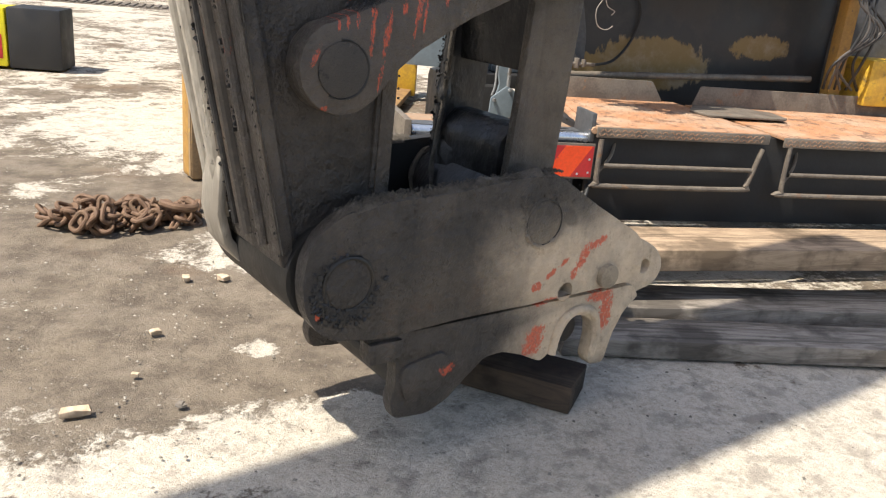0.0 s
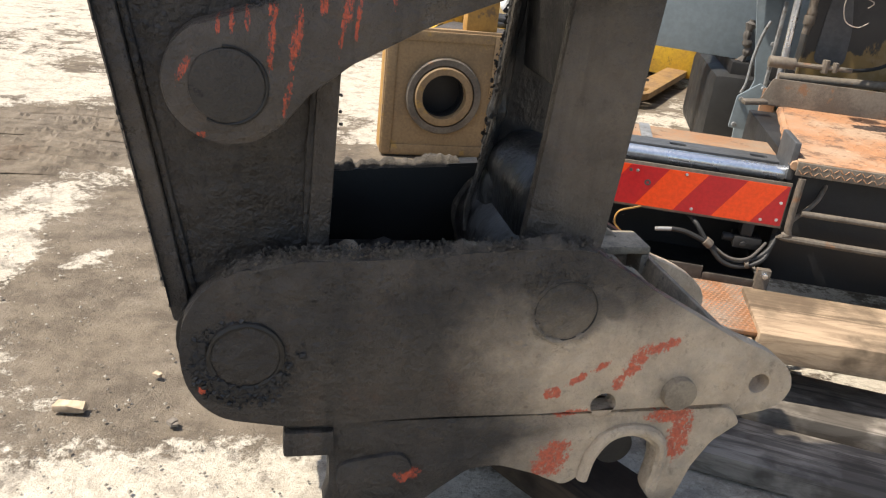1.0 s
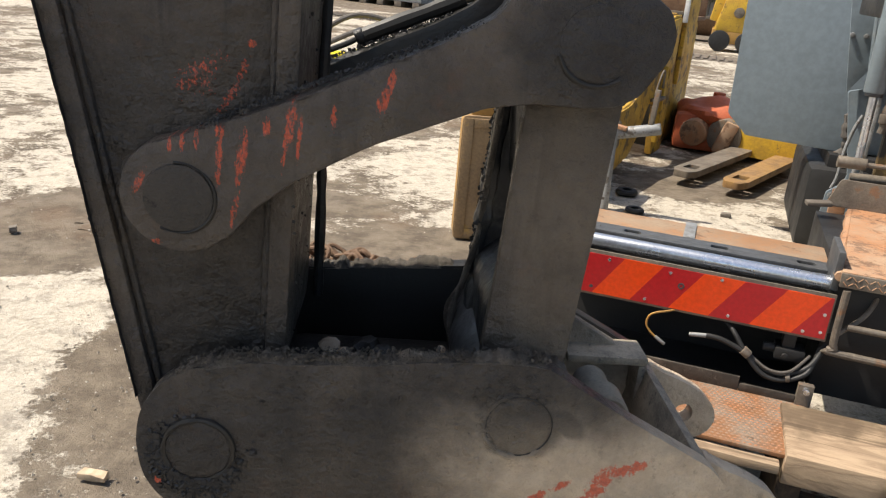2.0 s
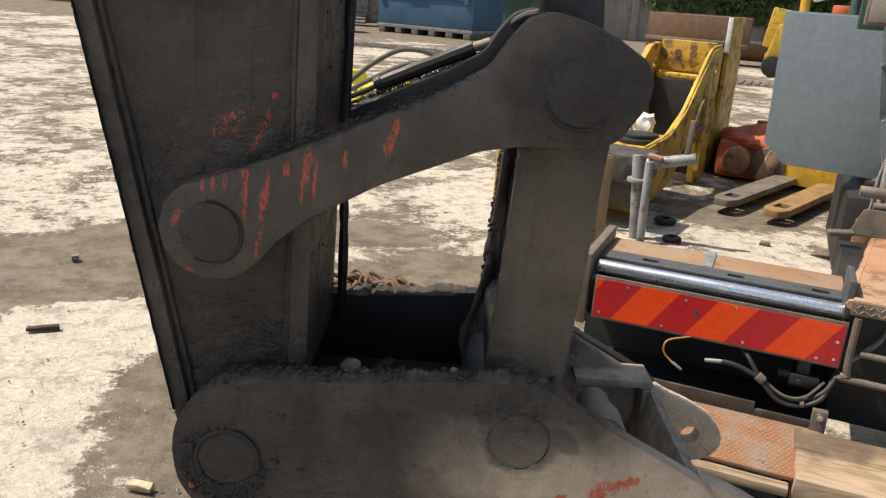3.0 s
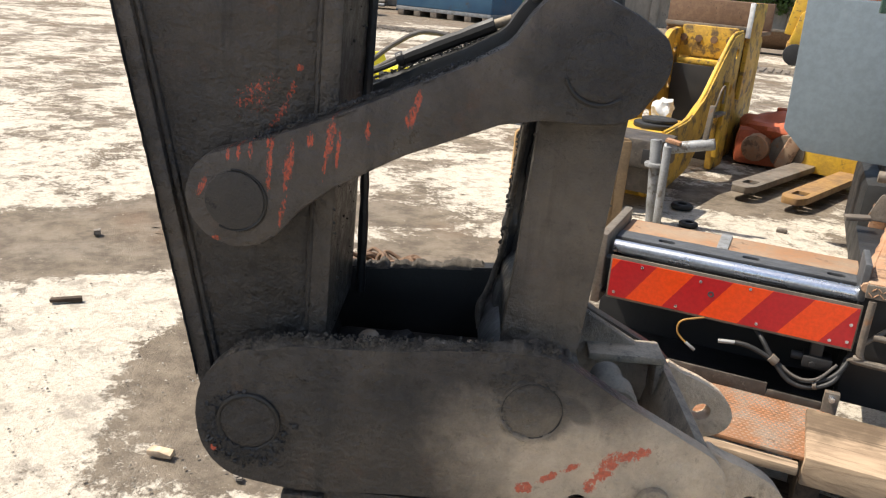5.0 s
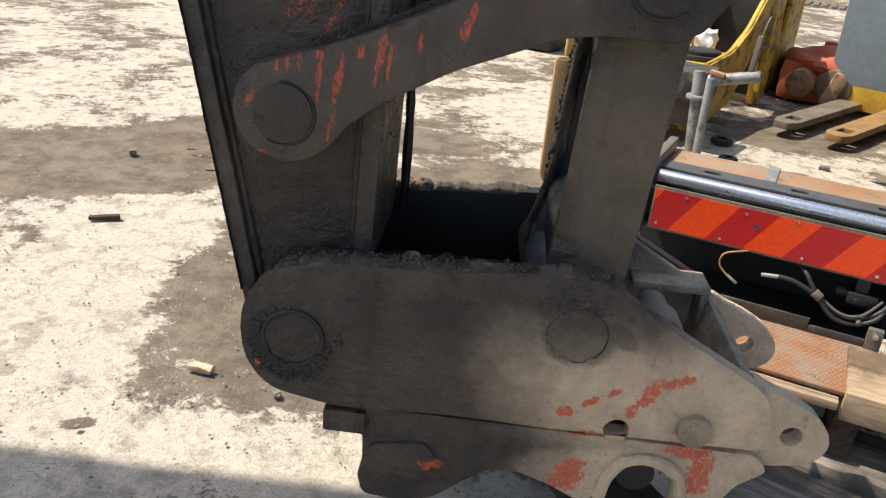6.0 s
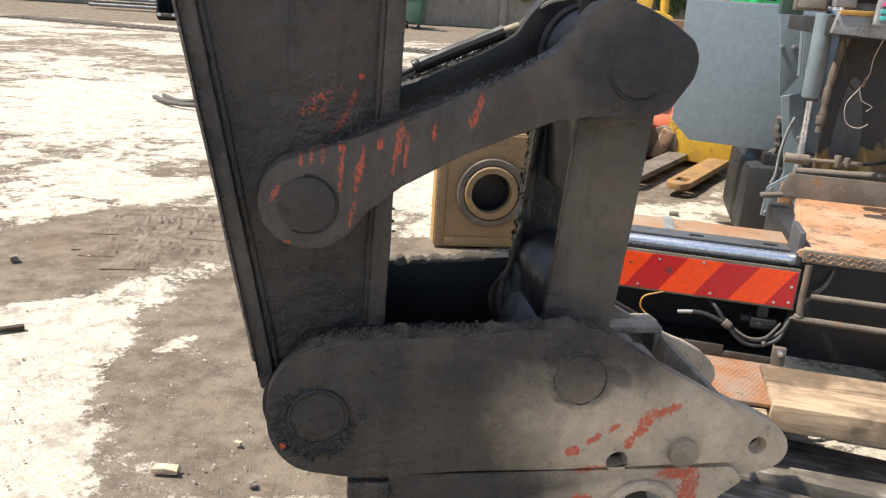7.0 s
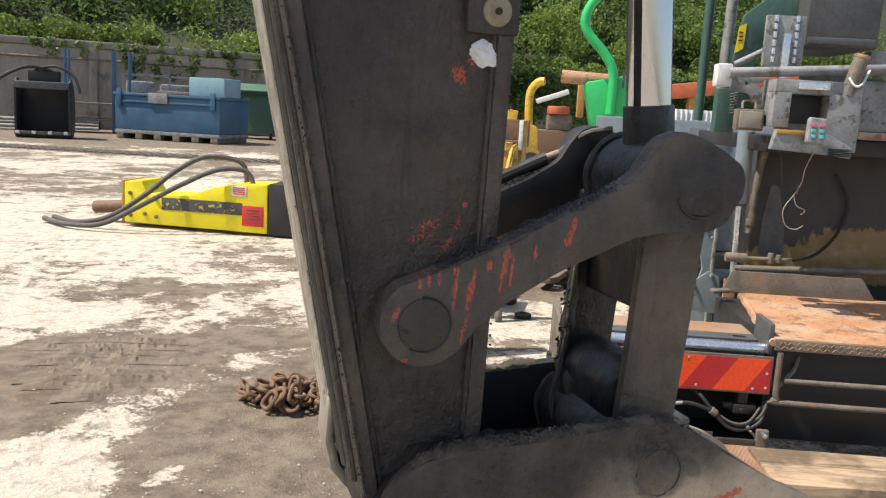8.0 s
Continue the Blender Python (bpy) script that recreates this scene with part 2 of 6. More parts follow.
LINK = greasy_steel("link_paint", [], DRIPS, (0, 0.21, 0.446), (260, 0.4, 0.62), 1.45, 0.93, [((0.51, 0.0, 1.07), (0.20, 0.5, 0.14), (0, -20, 0), 0.8)])
FLANGE = greasy_steel("flange_paint", [], [((-0.235, 0.3, 1.05), (0.05, 0.6, 0.10), (0, 12, 0), 0.8), ((-0.19, 0.3, 0.84), (0.05, 0.6, 0.08), (0, 12, 0), 0.8)], (0, 0.21, 0.446), (110, 0.35, 0.74), 1.5)
BARLINK = greasy_steel("bar_link_paint", [((0.50, 0.05, 0.78), (0.14, 0.2, 0.40), (0, 0, 0), 0.9)], [], (0, 0.21, 0.446), tone=1.05, veil=0.15)
COUPLER = greasy_steel("coupler_paint", [((0.82, 0.1, 0.38), (0.50, 0.9, 0.30), (0, 0, 0), 0.8), ((0.66, 0.1, 0.22), (0.34, 0.9, 0.16), (0, 0, 0), 0.7), ((0.56, 0.1, 0.39), (0.40, 0.9, 0.23), (0, 20, 0), 1.0)],
                       [((0.640, 0.0, 0.448), (0.045, 0.3, 0.016), (0, -28, 0), 0.7), ((0.600, 0.0, 0.420), (0.022, 0.3, 0.050), (0, 30, 0), 0.7), ((0.577, 0.0, 0.385), (0.016, 0.3, 0.022), (0, 10, 0), 0.7), ((0.466, 0.0, 0.368), (0.020, 0.3, 0.015), (0, 0, 0), 0.5),
                        ((0.505, 0.0, 0.392), (0.030, 0.3, 0.010), (0, -35, 0), 0.7), ((0.542, 0.0, 0.415), (0.020, 0.3, 0.010), (0, -40, 0), 0.7), ((0.505, 0.0, 0.324), (0.040, 0.3, 0.014), (0, -10, 0), 0.6), ((0.49, 0.0, 0.228), (0.040, 0.3, 0.060), (0, 25, 0), 0.6),
                        ((0.690, 0.0, 0.306), (0.060, 0.3, 0.020), (0, 0, 0), 0.6), ((0.715, 0.0, 0.265), (0.030, 0.3, 0.070), (0, 0, 0), 0.6), ((0.25, 0.0, 0.215), (0.035, 0.3, 0.018), (0, 0, 0), 0.8), ((-0.055, 0.0, 0.395), (0.014, 0.3, 0.016), (0, 0, 0), 0.8)],
                       (0, 0.21, 0.12), (85, 0.8, 0.565), 1.0, 0.95, [((0.470, 0.0, 0.505), (0.085, 0.5, 0.070), (0, 0, 0), 0.6), ((0.535, 0.0, 0.520), (0.055, 0.5, 0.028), (0, 35, 0), 0.7)])
# black for oily recesses and far faces, with their shade put into the colour
INNER = worn("oily_shaded_black", (0.012, 0.011, 0.010), (0.022, 0.019, 0.016), scale=8, rough=(0.35, 0.7))
GREASE = wet_grease("black_grease")
COLLAR = worn("dusty_greased_collar", (0.050, 0.047, 0.044), (0.022, 0.021, 0.021), (0.115, 0.10, 0.082), scale=22, rough=(0.3, 0.6), metal=0.3, grain=0.8, dist=0.004)
PIN = worn("pin_steel", (0.046, 0.040, 0.034), (0.070, 0.060, 0.050), (0.018, 0.016, 0.015), scale=16, rough=(0.4, 0.65), metal=0.2, grain=0.9, dist=0.004)
PIN_DUSTY = worn("dusty_pin", (0.30, 0.245, 0.175), (0.21, 0.17, 0.125), scale=14, rough=(0.6, 0.8), metal=0.1)
LATCH = worn("dusty_latch_steel", (0.36, 0.30, 0.22), (0.20, 0.17, 0.13), (0.11, 0.095, 0.08), scale=20, rough=(0.6, 0.8), metal=0.1)
MUD = worn("caked_mud", (0.135, 0.114, 0.090), (0.070, 0.060, 0.050), (0.20, 0.175, 0.145), scale=30, rough=(0.8, 0.95), grain=1.0, dist=0.006)
CHROME = Nodes("chrome")
CHROME = CHROME.out((0.55, 0.55, 0.56), CHROME.ramp(CHROME.noise(14, 4, 0.6, (1, 1, 0.2)), 0.3, 0.7, 0.06, 0.18), 1.0)
TUBE_STEEL = worn("ground_steel", (0.74, 0.77, 0.82), (0.60, 0.63, 0.68), scale=9, rough=(0.2, 0.36), metal=0.9, grain=0.1)
RUST = worn("rusty_plate", (0.40, 0.195, 0.095), (0.41, 0.290, 0.195), (0.165, 0.10, 0.065), scale=6, cut3=(0.51, 0.62), rough=(0.65, 0.9), grain=0.7, dist=0.003)
BEAM = worn("rusty_beam_paint", (0.32, 0.165, 0.08), (0.30, 0.225, 0.155), (0.16, 0.10, 0.065), scale=6, rough=(0.6, 0.9), grain=0.6, dist=0.003)
RUBBED = worn("rubbed_wear_bar", (0.52, 0.48, 0.41), (0.27, 0.24, 0.20), (0.06, 0.054, 0.048), scale=7, cut3=(0.60, 0.68), rough=(0.22, 0.45), metal=0.45, grain=0.35, stretch=(1, 1, 0.25))
GREY_OIL = worn("oily_scuffed_steel", (0.06, 0.052, 0.045), (0.13, 0.11, 0.09), (0.20, 0.17, 0.14), scale=18, rough=(0.4, 0.7), metal=0.2)
TREAD_STUD = worn("rusty_studs", (0.42, 0.16, 0.065), (0.30, 0.235, 0.175), scale=7, rough=(0.6, 0.9), grain=0.5)
TREAD = worn("rusty_tread", (0.27, 0.13, 0.06), (0.25, 0.215, 0.17), (0.13, 0.095, 0.065), scale=9, rough=(0.6, 0.9), grain=0.7, dist=0.003)
DIRTY_STEEL = worn("dirty_steel", (0.20, 0.168, 0.132), (0.12, 0.10, 0.08), (0.24, 0.13, 0.07), scale=8, rough=(0.5, 0.8), metal=0.2)
# black paint; the same colour also stands for shade inside hollows
BLACK = worn("black_paint_and_shade", (0.013, 0.013, 0.014), (0.026, 0.025, 0.024), scale=5, rough=(0.45, 0.75))
GREY = worn("grey_paint", (0.180, 0.222, 0.250), (0.160, 0.198, 0.224), (0.205, 0.232, 0.250), scale=2.2, rough=(0.35, 0.55), grain=0.1, cut=(0.35, 0.7))
GREY_DIRTY = worn("dirty_grey_paint", (0.265, 0.274, 0.278), (0.165, 0.164, 0.160), (0.085, 0.066, 0.048), scale=9, cut3=(0.54, 0.63), rough=(0.4, 0.7), grain=0.2)
DARK_GREY = worn("dark_grey_paint", (0.085, 0.088, 0.092), (0.055, 0.056, 0.058), (0.10, 0.095, 0.085), scale=5, rough=(0.4, 0.7), grain=0.2)
GREEN_GREY = worn("dark_green_paint", (0.045, 0.105, 0.085), (0.035, 0.08, 0.07), scale=4, rough=(0.35, 0.6), grain=0.1)
YELLOW_RUSTY = worn("rust_streaked_yellow", (0.60, 0.36, 0.035), (0.42, 0.24, 0.045), (0.085, 0.055, 0.032), scale=4.5, rough=(0.45, 0.75), grain=0.5, cut3=(0.50, 0.60))
YELLOW = worn("yellow_paint", (0.62, 0.38, 0.035), (0.48, 0.28, 0.045), (0.11, 0.08, 0.045), scale=5, rough=(0.4, 0.7), grain=0.35, cut3=(0.54, 0.66))
LEMON = worn("lemon_paint", (0.78, 0.66, 0.01), (0.70, 0.58, 0.02), (0.16, 0.13, 0.05), scale=6, rough=(0.4, 0.6), grain=0.15, cut3=(0.63, 0.69))
SCUFFED_BAND = worn("scuffed_black_band", (0.05, 0.05, 0.052), (0.10, 0.098, 0.09), (0.60, 0.50, 0.04), scale=7, rough=(0.5, 0.7), grain=0.1, cut3=(0.56, 0.60))
OCHRE = worn("ochre_paint", (0.44, 0.24, 0.055), (0.34, 0.195, 0.06), (0.17, 0.11, 0.06), scale=6, rough=(0.5, 0.8), grain=0.3)
TAN = worn("dusty_tan_paint", (0.34, 0.225, 0.115), (0.25, 0.17, 0.095), (0.44, 0.27, 0.08), scale=6, rough=(0.6, 0.85), grain=0.4)
ORANGE_RED = worn("faded_orange_paint", (0.52, 0.12, 0.045), (0.40, 0.10, 0.045), (0.16, 0.07, 0.045), scale=6, rough=(0.5, 0.75))
SIGN_RED = worn("red_reflective_film", (0.55, 0.018, 0.022), (0.46, 0.017, 0.02), (0.24, 0.15, 0.12), scale=7, cut3=(0.66, 0.71), rough=(0.3, 0.5), grain=0.1, cut=(0.3, 0.8))
SIGN_ORANGE = worn("orange_reflective_film", (0.95, 0.080, 0.010), (0.86, 0.072, 0.011), (0.36, 0.20, 0.13), scale=7, cut3=(0.66, 0.71), rough=(0.3, 0.5), grain=0.1, cut=(0.3, 0.8))
BLUE = worn("faded_blue_paint", (0.030, 0.095, 0.175), (0.050, 0.130, 0.205), (0.085, 0.070, 0.055), scale=1.6, rough=(0.45, 0.7), cut3=(0.56, 0.68))
LIGHT_BLUE = worn("pale_blue_paint", (0.22, 0.36, 0.42), (0.18, 0.31, 0.37), scale=2, rough=(0.5, 0.7))
BIN_GREEN = worn("green_plastic", (0.055, 0.12, 0.075), (0.07, 0.14, 0.09), scale=2, rough=(0.5, 0.7))
VIVID_GREEN = worn("bright_green_paint", (0.02, 0.47, 0.13), (0.02, 0.38, 0.11), scale=3, rough=(0.35, 0.5))
RUBBER = plain("black_rubber", (0.018, 0.018, 0.018), 0.6)
HOSE_GREY = plain("dusty_hose", (0.10, 0.09, 0.08), 0.8)
WHITE = plain("white_plastic", (0.72, 0.72, 0.70), 0.45)
LAMP_GLASS = plain("dusty_lamp_lens", (0.30, 0.27, 0.22), 0.35)
STICKER = plain("yellow_sticker", (0.80, 0.62, 0.02), 0.45)
RED = plain("red_plastic", (0.58, 0.03, 0.03), 0.5)
PINK = plain("pink_keys", (0.62, 0.10, 0.22), 0.5)
TEAL = plain("teal_keys", (0.08, 0.42, 0.40), 0.5)
WIRE = plain("bare_wire", (0.42, 0.36, 0.30), 0.5)
CHAIN = worn("rusty_chain", (0.15, 0.085, 0.05), (0.22, 0.14, 0.085), (0.075, 0.05, 0.036), scale=25, rough=(0.6, 0.85), metal=0.2)
WALL = worn("stained_concrete", (0.31, 0.275, 0.225), (0.23, 0.205, 0.17), (0.15, 0.135, 0.11), scale=0.7, rough=(0.8, 0.95), stretch=(1, 1, 0.35))
CUT_WOOD = timber("sawn_timber", (0.42, 0.31, 0.205), (0.26, 0.185, 0.122))
GREY_WOOD = timber("weathered_timber", (0.30, 0.265, 0.225), (0.15, 0.128, 0.105))
DARK_WOOD = timber("oily_timber", (0.085, 0.06, 0.042), (0.05, 0.038, 0.028))
CHIP = timber("split_wood", (0.62, 0.50, 0.36), (0.46, 0.34, 0.23), (8, 2, 8))


# ---- mesh helpers ----
def thing(name, m, label, category, group="", kind=""):
    e = new(name)
    e.empty_display_size = 0.1
    e.matrix_world = m
    return tagged(e, label, category, group, kind)


def part(name, bm, material, parent=None, label="", smooth=True):
    bmesh.ops.recalc_face_normals(bm, faces=bm.faces)
    me = bpy.data.meshes.new(name)
    bm.to_mesh(me)
    bm.free()
    me.materials.append(material)
    if smooth:
        me.shade_smooth()
        me.set_sharp_from_angle(angle=radians(35))
    ob = new(name, me)
    ob.parent = parent
    if label:
        ob["label"] = label
    return ob


def rebevel(bm, w, seg=2, angle=40):
    es = [e for e in bm.edges if len(e.link_faces) == 2 and e.calc_face_angle(0) > radians(angle)]
    if w > 0 and es:
        bmesh.ops.bevel(bm, geom=es, offset=w, segments=seg, profile=0.6, affect="EDGES", clamp_overlap=True)
    return bm


def join(*bms):
    out = bms[0]
    for b in bms[1:]:
        me = bpy.data.meshes.new("tmp")
        b.to_mesh(me)
        b.free()
        out.from_mesh(me)
        bpy.data.meshes.remove(me)
    return out


def box(a, b, w=0.004, m=None, seg=2):
    """A bevelled box from corner a to corner b."""
    bm = bmesh.new()
    bmesh.ops.create_cube(bm, size=1.0)
    a, b = Vector(a), Vector(b)
    for v in bm.verts:
        v.co = Vector(((a[i] + b[i]) / 2 + v.co[i] * abs(b[i] - a[i]) for i in range(3)))
    rebevel(bm, min(w, *(abs(b[i] - a[i]) * 0.45 for i in range(3))), seg)
    if m is not None:
        bm.transform(m)
    return bm


def rod(p, q, r, seg=24, w=0.0, r2=None):
    """A cylinder (or cone) from p to q."""
    p, q = Vector(p), Vector(q)
    bm = bmesh.new()
    bmesh.ops.create_cone(bm, cap_ends=True, segments=seg, radius1=r, radius2=r if r2 is None else r2, depth=(q - p).length)
    rebevel(bm, w, 2, 60)
    bm.transform(Matrix.Translation((p + q) / 2) @ (q - p).to_track_quat("Z", "Y").to_matrix().to_4x4())
    return bm


def ring(p, q, r, inner, seg=32, w=0.0):
    """A tube with a bore from p to q."""
    p, q = Vector(p), Vector(q)
    h = (q - p).length
    bm = bmesh.new()
    prof = [(inner, 0), (r - w, 0), (r, w), (r, h - w), (r - w, h), (inner, h)]
    vs = [[bm.verts.new((c * math.cos(t), c * math.sin(t), z)) for c, z in prof] for t in (2 * math.pi * i / seg for i in range(seg))]
    for i in range(seg):
        a, b = vs[i], vs[(i + 1) % seg]
        for j in range(len(prof)):
            k = (j + 1) % len(prof)
            bm.faces.new((a[j], b[j], b[k], a[k]))
    bm.transform(Matrix.Translation(p) @ (q - p).to_track_quat("Z", "Y").to_matrix().to_4x4())
    return bm


def smooth_path(points, n=8, closed=False):
    """Catmull-Rom through the points."""
    ps = [Vector(p) for p in points]
    out, k = [], len(ps)
    for i in range(k if closed else k - 1):
        if closed:
            a, b, c, d = ps[i - 1], ps[i], ps[(i + 1) % k], ps[(i + 2) % k]
        else:
            a, b, c, d = ps[max(i - 1, 0)], ps[i], ps[i + 1], ps[min(i + 2, k - 1)]
        for s in range(n):
            t = s / n
            out.append(0.5 * (2 * b + (c - a) * t + (2 * a - 5 * b + 4 * c - d) * t * t + (3 * b - a - 3 * c + d) * t ** 3))
    return out if closed else out + [ps[-1]]


def pipe(points, r, seg=10, n=6, closed=False, smooth=True, vary=0.0):
    """A round tube swept along the points."""
    ps = smooth_path(points, n, closed) if smooth else [Vector(p) for p in points]
    bm, rings = bmesh.new(), []
    last = None
    for i, p in enumerate(ps):
        a, b = ps[i - 1] if (i or closed) else p, ps[(i + 1) % len(ps)] if (i + 1 < len(ps) or closed) else p
        t = (b - a).normalized()
        side = t.cross(last if last is not None and abs(t.dot(last)) < 0.99 else (Vector((0, 0, 1)) if abs(t.z) < 0.9 else Vector((1, 0, 0)))).normalized()
        up = side.cross(t)
        last = up
        rr = r * (1 + vary * noise.noise(p * 40))
        rings.append([bm.verts.new(p + (side * math.cos(f) + up * math.sin(f)) * rr) for f in (2 * math.pi * k / seg for k in range(seg))])
    for i in range(len(rings) if closed else len(rings) - 1):
        a, b = rings[i], rings[(i + 1) % len(rings)]
        for k in range(seg):
            bm.faces.new((a[k], a[(k + 1) % seg], b[(k + 1) % seg], b[k]))
    if not closed:
        bm.faces.new(rings[0]), bm.faces.new(rings[-1])
    return bm


def rounded(points, radius, n=5):
    """The polygon with its corners rounded by the radius."""
    out, k = [], len(points)
    for i in range(k):
        p, a, b = (Vector(points[j]).to_2d() for j in (i, i - 1, (i + 1) % k))
        da, db = a - p, b - p
        r = min(radius, da.length * 0.45, db.length * 0.45)
        s, e = p + da.normalized() * r, p + db.normalized() * r
        out += [s * (1 - t) ** 2 + p * 2 * t * (1 - t) + e * t * t for t in (j / n for j in range(n + 1))]
    return out


def circle(x, z, r, n=24):
    return [Vector((x + r * math.cos(2 * math.pi * i / n), z + r * math.sin(2 * math.pi * i / n))) for i in range(n)]


def plate(outline, y0, y1, holes=(), w=0.004, rough=0.0, m=None):
    """A plate in the x-z plane from y0 to y1, with holes; rough: unevenness of its edge."""
    bm = bmesh.new()
    edges = []
    for loop in (outline, *holes):
        loop = [Vector(p).to_2d() for p in loop]
        loop = [p for i, p in enumerate(loop) if (p - loop[i - 1]).length > 1e-4]
        vs = []
        for p in loop:
            d = noise.noise_vector(Vector((p.x * 60, 0.3, p.y * 60))) * rough
            vs.append(bm.verts.new((p.x + d.x, y0, p.y + d.z)))
        edges += [bm.edges.new((vs[i - 1], vs[i])) for i in range(len(vs))]
    bmesh.ops.triangle_fill(bm, use_beauty=True, use_dissolve=False, edges=edges)
    bmesh.ops.dissolve_limit(bm, angle_limit=radians(1), verts=bm.verts[:], edges=bm.edges[:]) if not holes else None
    made = bmesh.ops.extrude_face_region(bm, geom=bm.faces[:])
    for v in made["geom"]:
        if isinstance(v, bmesh.types.BMVert):
            v.co.y = y1
    bmesh.ops.recalc_face_normals(bm, faces=bm.faces)
    rebevel(bm, w, 2, 50)
    if m is not None:
        bm.transform(m)
    return bm


def crust(points, width, high, seed=0, step=0.0045):
    """A ragged ridge of caked dirt along a line on top of an edge, width across in y."""
    ps = smooth_path(points, 10)
    fine = [ps[0]]
    for p in ps[1:]:
        while (p - fine[-1]).length > step:
            fine.append(fine[-1] + (p - fine[-1]).normalized() * step)
    bm, rows = bmesh.new(), []
    off = Vector((seed * 7.3, seed * 1.7, 0))
    k = 7
    for i, p in enumerate(fine):
        end = min(1, i / 6, (len(fine) - 1 - i) / 6)
        h = high * (0.45 + 0.9 * max(0, noise.noise(p * 28 + off) + 0.35) + 0.7 * noise.noise(p * 95 + off) + 0.2 * noise.noise(p * 200 + off)) * end
        row = []
        for j in range(k):
            s = j / (k - 1)
            dy = (s - 0.5) * width * (1.0 + 0.25 * noise.noise(p * 50 + off))
            lift = h * math.sin(math.pi * s) ** 0.6 + 0.3 * high * noise.noise(Vector((p.x * 120, s * 9, p.z * 120)) + off) * math.sin(math.pi * s)
            row.append(bm.verts.new(p + Vector((0, dy, max(lift, 0) - 0.004))))
        rows.append(row)
    for a, b in zip(rows, rows[1:]):
        for j in range(k - 1):
            bm.faces.new((a[j], a[j + 1], b[j + 1], b[j]))
    return bm


def crumbs(place, n, size, seed, flat=0.45):
    """Many small lumps; place(rng) gives a point."""
    rng = random.Random(seed)
    vs, fs = [], []
    for i in range(n):
        p = Vector(place(rng))
        s = size * (0.25 + rng.random() ** 3)
        k = len(vs)
        for d in ((1, 0, 0), (-1, 0, 0), (0, 1, 0), (0, -1, 0), (0, 0, 1), (0, 0, -1), (0.7, -0.7, 0.7), (-0.7, -0.7, -0.7), (0.7, -0.7, -0.7), (-0.7, -0.7, 0.7)):
            q = Vector(d) * s * rng.uniform(0.6, 1.3)
            vs.append(p + Vector((q.x, q.y * flat, q.z)))
        fs += [(6, 0, 4), (6, 4, 9), (6, 9, 3), (6, 3, 8), (6, 8, 0), (9, 4, 1), (9, 1, 7), (9, 7, 3), (8, 3, 7), (8, 7, 5), (8, 5, 0), (7, 1, 5), (0, 2, 4), (4, 2, 1), (1, 2, 5), (5, 2, 0)][0:16] if k == 0 else [tuple(k + q for q in f) for f in fs[:16]]
    bm = bmesh.new()
    bv = [bm.verts.new(v) for v in vs]
    for f in fs:
        bm.faces.new([bv[q] for q in f])
    return bm


def raw(name, verts, faces, material, parent=None, label=""):
    me = bpy.data.meshes.new(name)
    me.from_pydata(verts, [], faces)
    me.materials.append(material)
    ob = new(name, me)
    ob.parent = parent
    if label:
        ob["label"] = label
    return ob


# ---- ground ----
def build_ground():
    bm = bmesh.new()
    xs = [-900, -300, -80, -20] + [-6 + 0.1 * i for i in range(121)] + [20, 80, 300, 900]
    ys = [-900, -300, -80, -20] + [-5 + 0.1 * i for i in range(131)] + [20, 40, 80, 300, 900]
    g = [[bm.verts.new((x, y, (0.012 * noise.noise(Vector((x * 0.8, y * 0.8, 0))) + 0.004 * noise.noise(Vector((x * 4, y * 4, 1)))) - 0.008 if abs(x) < 6 and -5 < y < 8 else -0.008)) for y in ys] for x in xs]
    for i in range(len(xs) - 1):
        for j in range(len(ys) - 1):
            bm.faces.new((g[i][j], g[i + 1][j], g[i + 1][j + 1], g[i][j + 1]))
    return tagged(part("ground", bm, GROUND), "stained concrete yard with oil, mud and dust patches", "ground", kind="structure")


build_ground()

# ---- quick coupler ----
UPPER = [(-0.089, 0.443), (-0.086, 0.49), (-0.072, 0.527), (-0.046, 0.557), (-0.009, 0.577), (0.073, 0.592), (0.164, 0.594), (0.253, 0.600), (0.342, 0.610), (0.43, 0.616),
         (0.487, 0.615), (0.531, 0.590), (0.622, 0.535), (0.771, 0.455), (0.800, 0.420), (0.805, 0.336), (0.501, 0.330), (0.424, 0.329), (0.279, 0.331), (0.083, 0.322), (0.043, 0.327), (-0.021, 0.338), (-0.056, 0.358), (-0.080, 0.395)]
LOWER = [(0.058, 0.318), (0.059, 0.267), (0.124, 0.260), (0.126, 0.200), (0.117, 0.165), (0.130, 0.128), (0.21, 0.119), (0.262, 0.140), (0.31, 0.182), (0.355, 0.217), (0.402, 0.220),
         (0.470, 0.196), (0.522, 0.170), (0.547, 0.186), (0.556, 0.225), (0.572, 0.256), (0.600, 0.268), (0.645, 0.264), (0.675, 0.242), (0.682, 0.205), (0.676, 0.150), (0.690, 0.125), (0.737, 0.122), (0.757, 0.20), (0.785, 0.25), (0.83, 0.285), (0.80, 0.318)]
EAR = [(0.775, 0.452), (0.80, 0.436), (0.847, 0.418), (0.893, 0.393), (0.918, 0.366), (0.927, 0.338), (0.918, 0.312), (0.893, 0.294), (0.84, 0.284), (0.77, 0.28)]


